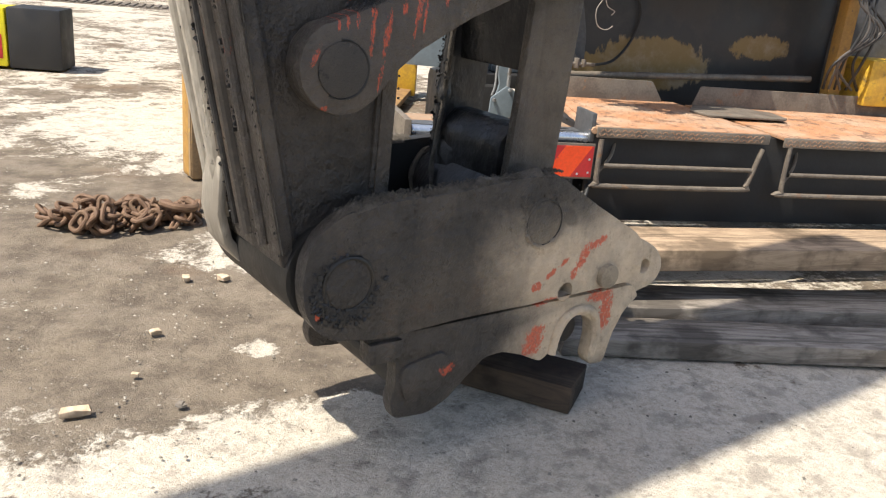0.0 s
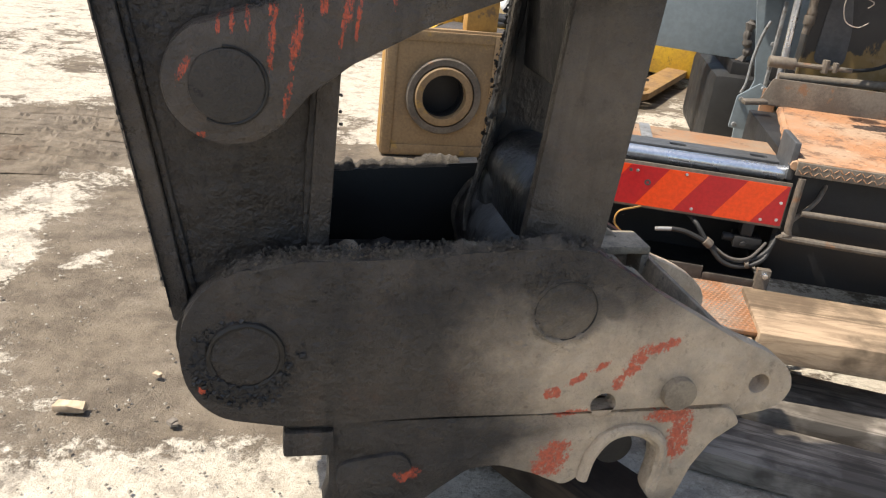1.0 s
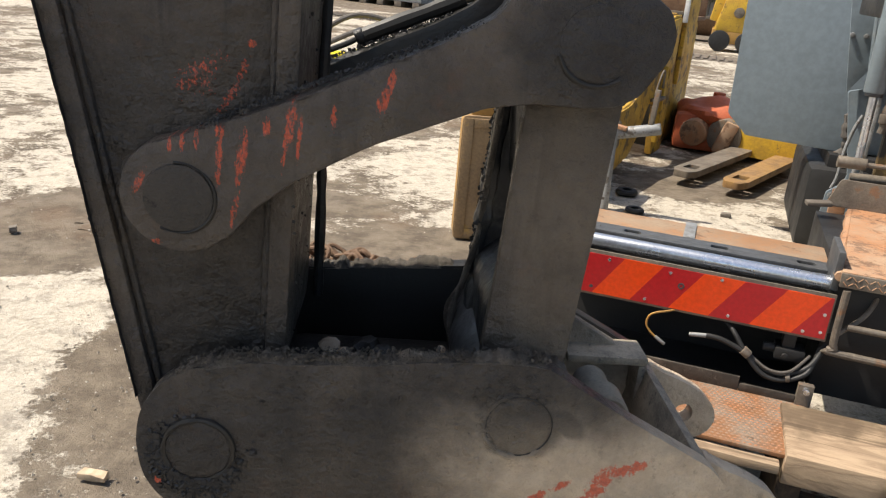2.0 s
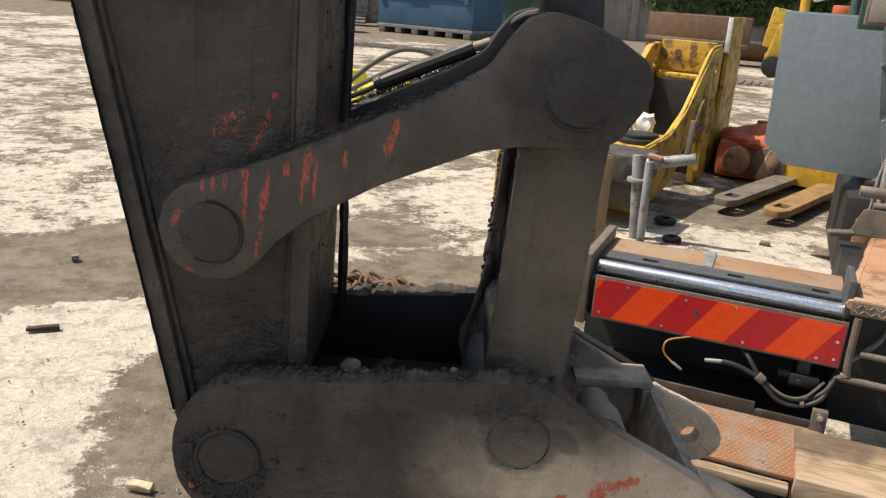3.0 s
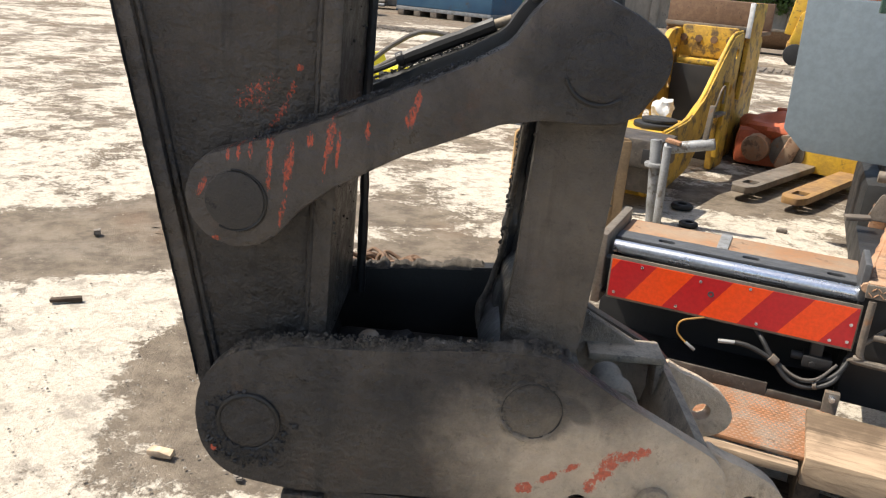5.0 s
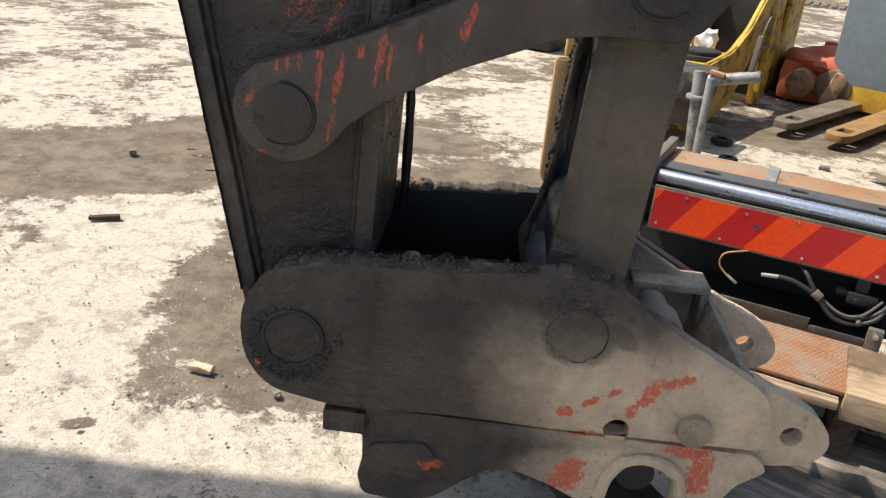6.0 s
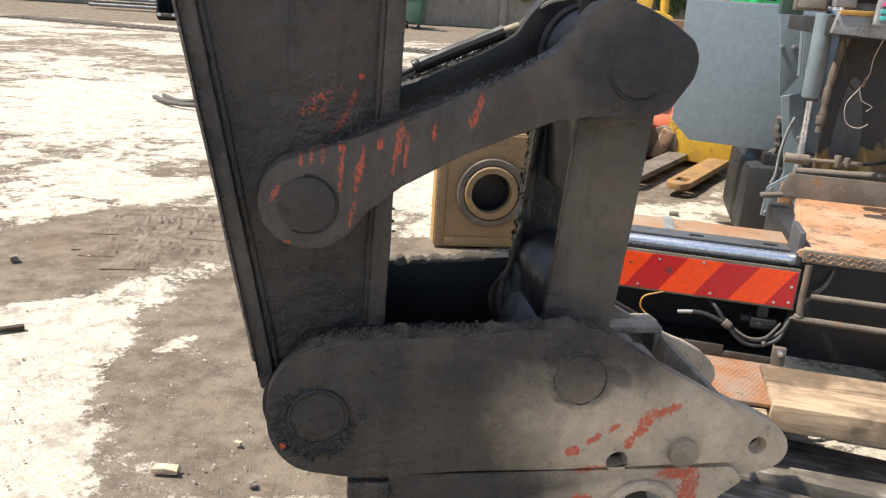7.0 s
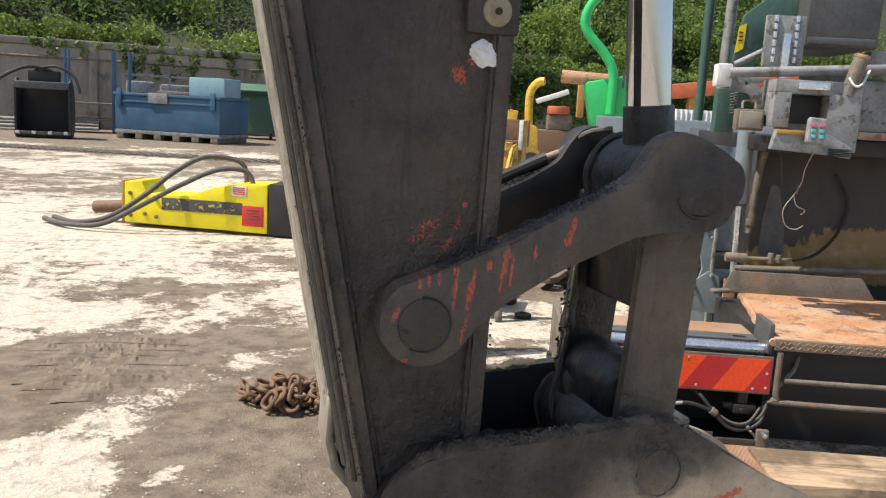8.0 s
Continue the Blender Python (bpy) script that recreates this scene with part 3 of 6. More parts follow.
def build_coupler():
    c = thing("quick_coupler", pose(0.0, 0.21, 0.12), "dusty oily steel quick coupler with red marks over a timber block", "coupler")
    T = Matrix.Translation((0, -0.21, -0.12))

    def add(name, bm, mat, label="", parent=c):
        bm.transform(T)
        return part(name, bm, mat, parent, label)

    hole = circle(0.557, 0.342, 0.022)
    for near in (True, False):
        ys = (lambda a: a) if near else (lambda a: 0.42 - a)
        # far plate gets the near-black: shade between the plates is its colour
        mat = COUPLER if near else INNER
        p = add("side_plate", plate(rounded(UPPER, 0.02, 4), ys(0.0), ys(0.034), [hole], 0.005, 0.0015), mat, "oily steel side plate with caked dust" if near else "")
        p2 = add("hook_plate", plate(rounded(LOWER, 0.012, 3), ys(0.012), ys(0.046), (), 0.006, 0.001), COUPLER)
        add("ear", plate(rounded(EAR, 0.02, 4), ys(0.034), ys(0.070), [circle(0.859, 0.349, 0.019)], 0.006), COUPLER, "dusty steel lifting ear with a hole")
        # cast rim round the hook and boss on the nose
        add("hook_rim", pipe([(0.553, ys(0.012), 0.185), (0.560, ys(0.010), 0.235), (0.585, ys(0.009), 0.274), (0.625, ys(0.009), 0.284), (0.668, ys(0.010), 0.27), (0.69, ys(0.012), 0.23), (0.686, ys(0.012), 0.155)], 0.011, 10), COUPLER)
        add("nose_boss", plate(rounded([(0.13, 0.245), (0.24, 0.262), (0.262, 0.225), (0.225, 0.165), (0.150, 0.155)], 0.03), ys(0.004), ys(0.02), (), 0.007), COUPLER)
        add("lip", box((0.055, ys(-0.002), 0.268), (0.13, ys(0.03), 0.312), 0.006), COUPLER)
        # pins of the stick and the link, proud of the plates
        for x, z, r in ((0.0, 0.446, 0.047), (0.465, 0.513, 0.046)):
            # black ring laid on for the dark gap round each pin
            add("pin_gap", pipe([(x + (r + 0.003) * math.cos(f), ys(-0.0005), z + (r + 0.003) * math.sin(f)) for f in (radians(a) for a in range(-95, 215, 7))], 0.0046 if x < 0.1 else 0.0014, 8, 4, vary=0.9), INNER)
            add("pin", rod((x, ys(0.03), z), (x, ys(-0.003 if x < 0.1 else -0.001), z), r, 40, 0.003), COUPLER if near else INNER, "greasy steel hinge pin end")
        if near:
            def under_pin(rng):
                a = radians(rng.gauss(245, 42))
                r = min(0.052 + abs(rng.gauss(0, 0.012)), 0.086)
                return (r * math.cos(a), 0.0, 0.446 + r * math.sin(a))
            tagged(add("grease_crust", crumbs(under_pin, 1300, 0.0046, 1, 0.8), GREASE, "lumps of black grease round the pin"), kind="stuff")

            def round_link_pin(rng):
                a, r = radians(rng.uniform(20, 340)), abs(rng.gauss(0, 0.02)) + 0.046
                return (0.465 + r * math.cos(a), 0.0, 0.513 + r * math.sin(a))
            tagged(add("mud_crust", crumbs(round_link_pin, 260, 0.0036, 2, 0.7), COUPLER, "crumbs of caked mud"), kind="stuff")

            def over_plate(rng):
                x = rng.uniform(-0.02, 0.52)
                return (x, 0.0, rng.uniform(0.5, 0.57) + 0.03 * min(1, x / 0.45) + 0.012)
            tagged(add("mud_crust", crumbs(over_plate, 420, 0.0030, 3, 0.6), COUPLER, "crumbs of caked mud"), kind="stuff")

            def top_ridge(rng):
                x = rng.uniform(-0.03, 0.5)
                return (x, rng.uniform(0.0, 0.036), 0.590 + 0.055 * x - (0.9 * (0.06 - x) ** 2 * 3 if x < 0.06 else 0) + rng.uniform(0, 0.008))
            tagged(add("mud_crust", crumbs(top_ridge, 2000, 0.0026, 4, 1.0), MUD, "crumbs of caked mud"), kind="stuff")
            add("mud_clump", pipe([(0.465 + 0.052 * math.cos(f), 0.001, 0.513 + 0.052 * math.sin(f)) for f in (radians(a) for a in range(95, 330, 8))], 0.004, 8, 4, vary=1.6), COUPLER)
        add("bolt_head", rod((0.683, ys(0.01), 0.363), (0.683, ys(-0.014), 0.363), 0.029, 32, 0.004), PIN_DUSTY)
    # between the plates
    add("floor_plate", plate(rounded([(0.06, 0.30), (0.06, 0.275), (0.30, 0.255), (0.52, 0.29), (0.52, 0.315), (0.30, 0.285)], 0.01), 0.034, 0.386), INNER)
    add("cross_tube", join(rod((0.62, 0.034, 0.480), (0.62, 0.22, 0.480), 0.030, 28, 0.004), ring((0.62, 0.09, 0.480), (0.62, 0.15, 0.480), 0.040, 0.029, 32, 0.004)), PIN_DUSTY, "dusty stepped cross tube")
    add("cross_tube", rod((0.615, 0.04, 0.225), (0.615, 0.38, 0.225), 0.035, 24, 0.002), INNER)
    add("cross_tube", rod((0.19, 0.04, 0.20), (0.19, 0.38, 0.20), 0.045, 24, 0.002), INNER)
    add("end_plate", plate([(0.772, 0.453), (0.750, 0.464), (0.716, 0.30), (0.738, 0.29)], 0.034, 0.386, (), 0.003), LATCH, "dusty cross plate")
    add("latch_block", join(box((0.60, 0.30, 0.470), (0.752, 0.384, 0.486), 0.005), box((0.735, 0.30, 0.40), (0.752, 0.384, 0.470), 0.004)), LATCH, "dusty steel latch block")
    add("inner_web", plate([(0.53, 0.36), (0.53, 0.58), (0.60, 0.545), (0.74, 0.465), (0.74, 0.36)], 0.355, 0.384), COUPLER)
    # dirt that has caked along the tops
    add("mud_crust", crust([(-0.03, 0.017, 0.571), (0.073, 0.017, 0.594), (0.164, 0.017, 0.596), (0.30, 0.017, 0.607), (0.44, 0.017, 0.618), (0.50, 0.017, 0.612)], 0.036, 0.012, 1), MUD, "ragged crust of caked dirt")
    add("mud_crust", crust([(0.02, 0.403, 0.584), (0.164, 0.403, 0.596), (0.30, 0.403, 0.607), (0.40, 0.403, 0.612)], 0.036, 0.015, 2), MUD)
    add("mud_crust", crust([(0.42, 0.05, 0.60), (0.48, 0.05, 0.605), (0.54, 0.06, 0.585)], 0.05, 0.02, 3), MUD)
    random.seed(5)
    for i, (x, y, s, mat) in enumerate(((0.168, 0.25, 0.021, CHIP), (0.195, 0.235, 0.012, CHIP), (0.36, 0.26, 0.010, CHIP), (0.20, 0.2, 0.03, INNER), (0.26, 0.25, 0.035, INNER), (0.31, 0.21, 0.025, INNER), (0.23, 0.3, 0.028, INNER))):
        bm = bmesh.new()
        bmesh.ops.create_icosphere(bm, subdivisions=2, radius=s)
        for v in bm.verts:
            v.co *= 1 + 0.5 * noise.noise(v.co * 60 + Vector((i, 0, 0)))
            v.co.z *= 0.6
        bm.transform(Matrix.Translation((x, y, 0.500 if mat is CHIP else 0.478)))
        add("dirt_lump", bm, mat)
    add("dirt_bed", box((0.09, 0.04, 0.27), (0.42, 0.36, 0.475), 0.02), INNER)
    return c


build_coupler()


# ---- excavator arm ----
def left_x(z):
    return -0.113 - 0.191 * (z - 0.53)


def right_x(z):
    return 0.112 + 0.022 * (z - 0.577)


def build_arm():
    top = 3.4
    e = thing("excavator_arm", pose(0, 0.21, 0.446), "oily black-brown excavator stick with linkage and bucket cylinder, red paint drips", "excavator arm")
    T = Matrix.Translation((0, -0.21, -0.446))

    def add(name, bm, mat, label="", parent=e):
        bm.transform(T if parent is e else T)
        return part(name, bm, mat, parent, label)

    # box section of the stick
    foot = [(0.075 * math.cos(a), 0.446 + 0.085 * math.sin(a)) for a in (radians(d) for d in range(200, 350, 15))]
    side = [(left_x(top) + 0.02, top), (left_x(0.55) + 0.014, 0.55)] + foot + [(0.098, 0.56), (right_x(top) - 0.01, top)]
    add("stick_side", plate(side, 0.075, 0.10, (), 0.002), STICK, "oily steel side plate of the stick")
    add("stick_side", plate(side, 0.32, 0.345, (), 0.002), STICK)
    steps = [0.50 + 0.1 * i for i in range(30)]
    # cover plates, a little wider than the sides, with weld beads
    add("front_cover", plate([(left_x(top) - 0.002, top), (left_x(0.47), 0.47), (left_x(0.47) + 0.024, 0.46), (left_x(0.52) + 0.03, 0.52), (left_x(top) + 0.034, top)], 0.060, 0.360, (), 0.005, 0.001), FLANGE)
    add("back_cover", plate([(right_x(top) - 0.03, top), (0.083, 0.56), (0.113, 0.56), (right_x(top), top)], 0.066, 0.354, (), 0.004, 0.001), FLANGE)
    add("weld_bead", pipe([(left_x(z) + 0.036 + 0.002 * noise.noise(Vector((0, 0, z * 30))), 0.074, z) for z in steps], 0.006, 8, 3, vary=0.4), STICK)
    add("weld_bead", pipe([(right_x(z) - 0.032, 0.074, z) for z in steps if z > 0.56], 0.006, 8, 3, vary=0.4), STICK)
    for y, r, out, mat in ((0.118, 0.011, 0.002, FLANGE), (0.190, 0.013, 0.001, GREY_OIL), (0.250, 0.008, 0.001, GREASE), (0.305, 0.019, -0.004, RUBBED), (0.352, 0.011, 0.004, RUBBED)):
        add("front_ridge", pipe([(left_x(z) - out + 0.0015 * noise.noise(Vector((y * 50, 0, z * 14))), y, z) for z in steps], r, 10, 2, vary=0.12), mat)
    tagged(add("grease_crust", crumbs(lambda rng: (lambda z: (left_x(z) - 0.003, rng.choice((0.152, 0.270, 0.333)) + rng.gauss(0, 0.006), z))(rng.uniform(0.5, 1.7)), 500, 0.0045, 37, 1.0), GREASE, "crumbs of black grease"), kind="stuff")
    toe = [(left_x(0.62) - 0.004, 0.62), (-0.139, 0.510), (-0.124, 0.448), (-0.094, 0.410), (-0.060, 0.392)]
    add("wear_toe", plate(toe + [(x + 0.018, z + 0.010) for x, z in reversed(toe)], 0.27, 0.36, (), 0.006, 0.001), RUBBED, "rubbed curved toe plate")
    add("stick_eye", rod((0, 0.05, 0.446), (0, 0.37, 0.446), 0.098, 40, 0.004), INNER)
    add("mud_crust", crust([(left_x(z) + 0.004, 0.062, z) for z in (0.5, 0.7, 0.9, 1.1, 1.4)], 0.02, 0.006, 6), GREASE)
    tagged(add("grease_crust", crumbs(lambda rng: (lambda z: (left_x(z) + rng.uniform(-0.001, 0.008), rng.uniform(0.058, 0.075), z))(rng.uniform(0.48, 1.6)), 420, 0.0026, 31), GREASE, "crumbs of black grease"), kind="stuff")
    tagged(add("grease_crust", crumbs(lambda rng: (lambda z: (right_x(z) + rng.uniform(-0.002, 0.006), rng.uniform(0.066, 0.35), z))(rng.uniform(0.58, 1.4)), 260, 0.0024, 32), GREASE, "crumbs of black grease"), kind="stuff")
    tagged(add("grease_crust", crumbs(lambda rng: (lambda z: (left_x(z) + rng.uniform(0.04, 0.09), 0.075, z))(rng.uniform(0.5, 1.0)), 260, 0.0035, 33), STICK, "crumbs of black grease"), kind="stuff")
    # grease nipple boss and pad high on the side
    add("boss", rod((0.092, 0.080, 1.353), (0.092, 0.055, 1.353), 0.026, 24, 0.004), PIN_DUSTY)
    add("boss_pin", rod((0.092, 0.058, 1.353), (0.092, 0.050, 1.353), 0.006, 12), INNER)
    add("boss_pad", box((0.040, 0.060, 1.315), (0.135, 0.078, 1.43), 0.006), STICK)
    bm = bmesh.new()
    bmesh.ops.create_icosphere(bm, subdivisions=4, radius=0.026)
    for v in bm.verts:
        v.co *= 1 + 0.55 * noise.noise(v.co * 45) + 0.25 * noise.noise(v.co * 150)
        v.co.y *= 0.3
        v.co.z *= 0.8
    bm.transform(Matrix.Translation((0.080, 0.073, 1.283)))
    add("grease_rag", bm, WHITE, "smear of white grease")
    # guide links
    LK = [(-0.104, 0.822), (-0.095, 0.862), (-0.07, 0.890), (-0.032, 0.903), (0.039, 0.929), (0.128, 0.965), (0.219, 1.009), (0.311, 1.052), (0.372, 1.088), (0.395, 1.125), (0.422, 1.158), (0.455, 1.170), (0.50, 1.160),
          (0.55, 1.138), (0.592, 1.112), (0.604, 1.085), (0.600, 1.05), (0.565, 0.998), (0.535, 0.984), (0.499, 0.981), (0.427, 0.981), (0.368, 0.970), (0.225, 0.909), (0.133, 0.858), (0.075, 0.812), (0.044, 0.772), (0.008, 0.749), (-0.03, 0.744), (-0.07, 0.760), (-0.095, 0.788)]
    for near in (True, False):
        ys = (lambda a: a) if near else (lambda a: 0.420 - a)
        # the far link takes the shaded black too
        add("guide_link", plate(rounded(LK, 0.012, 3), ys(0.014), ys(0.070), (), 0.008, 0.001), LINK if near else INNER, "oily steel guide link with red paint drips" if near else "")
        add("link_edge_grease", crust([(0.0, ys(0.042), 0.914), (0.128, ys(0.042), 0.966), (0.219, ys(0.042), 1.010), (0.311, ys(0.042), 1.053), (0.36, ys(0.042), 1.082)], 0.05, 0.004, 8 + near), GREASE)
        tagged(add("grease_crust", crumbs(lambda rng: (lambda x: (x, ys(rng.uniform(0.014, 0.066)), 0.913 + 0.447 * x + 0.006 * rng.random()))(rng.uniform(0.0, 0.36)), 1300, 0.0021, 20 + near, 1.0), GREASE, "crumbs of black grease"), kind="stuff")
        for x, z, r in ((-0.024, 0.822, 0.046), (0.504, 1.063, 0.050)):
            add("pin_groove", pipe([(x + (r + 0.002) * math.cos(f), ys(0.0135), z + (r + 0.002) * math.sin(f)) for f in (radians(a) for a in (range(-120, 100, 12) if x < 0 else range(200, 320, 12)))], 0.0026, 8, 4, vary=0.9), INNER)
            add("pin", rod((x, ys(0.05), z), (x, ys(0.010 if x < 0 else 0.0125), z), r, 40, 0.003), (PIN if x < 0 else LINK) if near else INNER, "greasy steel hinge pin end")
    add("cross_pin", rod((-0.024, 0.05, 0.822), (-0.024, 0.37, 0.822), 0.05, 24), INNER)
    add("cross_pin", rod((0.504, 0.05, 1.063), (0.504, 0.40, 1.063), 0.046, 24), INNER)
    # bucket link: two arms on a common foot
    ARM = [(0.426, 1.03), (0.428, 0.975), (0.416, 0.75), (0.405, 0.60), (0.40, 0.53), (0.43, 0.47), (0.50, 0.47), (0.53, 0.53), (0.537, 0.60), (0.552, 0.80), (0.563, 0.979), (0.565, 1.03)]
    add("link_arm", plate(rounded(ARM, 0.01, 3), 0.068, 0.092, (), 0.008, 0.001), BARLINK, "dust-coated steel link arm")
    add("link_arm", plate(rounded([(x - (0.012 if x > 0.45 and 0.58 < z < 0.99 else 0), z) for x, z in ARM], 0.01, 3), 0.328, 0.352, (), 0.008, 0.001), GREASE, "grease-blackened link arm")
    bm = bmesh.new()
    bmesh.ops.create_uvsphere(bm, u_segments=36, v_segments=20, radius=1)
    for v in bm.verts:
        v.co = Vector((0.462 + v.co.x * 0.066, 0.300 + v.co.y * 0.075, 0.580 + v.co.z * 0.085)) + v.co * 0.006 * noise.noise(v.co * 2.5)
    add("foot_boss", bm, GREASE, "rounded greasy boss")
    tagged(add("mud_crust", crumbs(lambda rng: (rng.uniform(0.42, 0.56), 0.068, rng.uniform(0.6, 0.96)), 160, 0.003, 35), BARLINK, "crumbs of caked mud"), kind="stuff")
    tagged(add("grease_crust", crumbs(lambda rng: (lambda z: (0.405 + 0.025 * (z - 0.6) / 0.37 + rng.uniform(-0.008, 0.006), rng.uniform(0.322, 0.354), z))(rng.uniform(0.60, 0.97)), 700, 0.0045, 36), GREASE, "crumbs of black grease"), kind="stuff")
    add("link_foot", rod((0.465, 0.045, 0.513), (0.465, 0.382, 0.513), 0.090, 40, 0.010), GREASE, "greasy cast link foot")
    add("mud_rim", pipe([(0.465 + 0.090 * math.cos(f), 0.372 + 0.006 * math.sin(3 * f), 0.513 + 0.092 * math.sin(f)) for f in (radians(a) for a in range(75, 275, 8))], 0.0075, 8, 4, vary=0.9), MUD, "ragged rim of dried mud")
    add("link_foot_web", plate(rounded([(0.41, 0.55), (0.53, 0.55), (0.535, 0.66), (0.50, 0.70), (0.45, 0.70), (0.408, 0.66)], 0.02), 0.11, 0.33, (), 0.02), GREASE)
    add("weld_bead", pipe([(0.430, 0.324, 0.95), (0.419, 0.324, 0.80), (0.412, 0.324, 0.70), (0.396, 0.315, 0.63), (0.378, 0.30, 0.57), (0.376, 0.29, 0.52)], 0.006, 8, 6, vary=0.5), MUD)
    add("grease_cake", pipe([(0.437, 0.335, 0.97), (0.425, 0.335, 0.8), (0.418, 0.335, 0.70), (0.412, 0.335, 0.62)], 0.015, 10, 8, vary=0.45), GREASE)
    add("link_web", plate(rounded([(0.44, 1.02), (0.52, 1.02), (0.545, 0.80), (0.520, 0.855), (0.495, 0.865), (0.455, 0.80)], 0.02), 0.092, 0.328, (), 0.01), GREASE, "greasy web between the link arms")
    # rod eye, spacers, rod and barrel of the bucket cylinder
    cyl = add("bucket_cylinder", rod((0.504, 0.135, 1.063), (0.504, 0.285, 1.063), 0.088, 40, 0.01), GREASE, "greasy bucket cylinder with a chrome rod")
    for a, b, r in ((0.270, 0.286, 0.078), (0.287, 0.302, 0.098), (0.304, 0.327, 0.086), (0.093, 0.11, 0.085), (0.112, 0.132, 0.078)):
        add("spacer_ring", ring((0.504, a, 1.063), (0.504, b, 1.063), r, 0.045, 36, 0.006), COLLAR if r > 0.079 else GREASE)
    ax = Vector((-0.10, 0, 1)).normalized()
    base = Vector((0.512, 0.21, 1.063))
    pt = lambda d: tuple(base + ax * d)
    add("rod_neck", rod(pt(0.03), pt(0.155), 0.052, 32, 0.006), GREASE, parent=cyl)
    add("piston_rod", rod(pt(0.15), pt(0.9), 0.0455, 48), CHROME, "polished chrome piston rod", parent=cyl)
    add("barrel", rod(pt(0.86), pt(2.0), 0.078, 36, 0.01), STICK, parent=cyl)
    # hose along the back of the stick and the grease line
    add("hose", pipe([(0.134, 0.335, 0.56), (0.134, 0.335, 0.75), (0.130, 0.335, 0.92), (0.134, 0.335, 1.1), (0.136, 0.335, 1.4)], 0.009, 10, vary=0.3), GREASE)
    add("hose", pipe([(0.185, 0.385, 1.014), (0.25, 0.385, 1.044), (0.31, 0.385, 1.071), (0.355, 0.38, 1.092)], 0.014, 10, vary=0.15), RUBBER, "black sleeved hose")
    add("hose_end", rod((0.350, 0.381, 1.090), (0.385, 0.377, 1.104), 0.009, 12, 0.002), PIN_DUSTY)
    add("hose_end", rod((0.178, 0.385, 1.010), (0.192, 0.385, 1.017), 0.016, 12, 0.003), GREASE)
    add("hose", pipe([(0.180, 0.385, 1.011), (0.150, 0.38, 0.996), (0.128, 0.37, 0.992), (0.120, 0.36, 1.03), (0.130, 0.35, 1.06)], 0.005, 8), RUBBER)
    add("hose", pipe([(0.383, 0.377, 1.103), (0.41, 0.365, 1.130), (0.44, 0.34, 1.155), (0.475, 0.31, 1.163)], 0.007, 8, vary=0.4), HOSE_GREY)
    add("grease_cake", crust([(0.10, 0.378, 0.955), (0.219, 0.378, 1.009), (0.311, 0.378, 1.051), (0.36, 0.378, 1.077)], 0.05, 0.007, 12), GREASE)
    # stick head and boom, high above the view
    B = [(-0.8, 3.3), (0.15, 3.3), (0.1, 3.75), (-0.9, 4.2), (-2.6, 4.45), (-4.4, 4.1), (-6.4, 2.6), (-6.6, 2.2), (-6.1, 2.0), (-4.2, 3.3), (-2.6, 3.75), (-1.3, 3.6)]
    add("boom", plate(rounded(B, 0.1), 0.0, 0.42, (), 0.01), STICK, "oily excavator boom")
    return e


build_arm()

# ---- timber block under the coupler, planks ----
def plank(name, m, size, mat, label, group="", w=0.005):
    bm = box((0, 0, 0), size, w)
    bmesh.ops.subdivide_edges(bm, edges=[e for e in bm.edges if e.calc_length() > size[0] * 0.8], cuts=8)
    for v in bm.verts:
        v.co += noise.noise_vector(v.co * 9 + Vector(m.translation)) * 0.003
    ob = part(name, bm, mat, None)
    ob.matrix_world = m
    return tagged(ob, label, "timber", group)


plank("timber_block", pose(0.642, 0.011, 0.0, 0, 0, 121), (0.42, -0.155, 0.072), DARK_WOOD, "dark oily timber block under the coupler hook")
plank("plank", pose(0.86, 0.262, 0.0, 0, 0, -30.0), (2.6, 0.17, 0.055), GREY_WOOD, "weathered grey plank lying on the concrete", "planks beside the paver")
plank("plank", pose(0.93, 0.445, 0.0, 0, 0, -27.0), (2.8, 0.20, 0.07), GREY_WOOD, "weathered grey plank lying on the concrete", "planks beside the paver")


# ---- asphalt paver beside the arm; its own axes: u along the screed, v to the rear, z up ----
PAVER = Matrix(((0.928, 0.371, 0, 1.292), (-0.371, 0.928, 0, 0.655), (0, 0, 1, 0), (0, 0, 0, 1)))


def residue():
    """Black bodywork with dried mustard and grey asphalt residue in its lower part."""
    n = Nodes("residue_black")
    a, b = n.noise(4, 7, 0.7), n.noise(26, 5, 0.7, (1, 1, 0.5))
    col = n.mix(n.ramp(a, 0.4, 0.6), (0.024, 0.0235, 0.0235), (0.05, 0.046, 0.042))
    low = n.any([n.blob((0.62, 0.85, 0.70), (0.42, 0.5, 0.17), (0, 0, 0), 0.6), n.blob((0.30, 0.85, 0.66), (0.22, 0.5, 0.10), (0, 0, 0), 0.6), n.blob((1.15, 0.85, 0.80), (0.25, 0.5, 0.10), (0, 0, 0), 0.8)])
    k = n.ramp(n.math("ADD", n.math("MULTIPLY", low, 0.4), n.math("MULTIPLY", b, 0.6)), 0.50, 0.58)
    col = n.mix(n.math("MULTIPLY", k, n.ramp(low, 0, 0.1)), col, n.mix(n.ramp(a, 0.4, 0.6), (0.20, 0.13, 0.045), (0.30, 0.24, 0.16)))
    n.bump(b, 0.5, 0.003)
    return n.out(col, n.ramp(a, 0.3, 0.7, 0.4, 0.8))


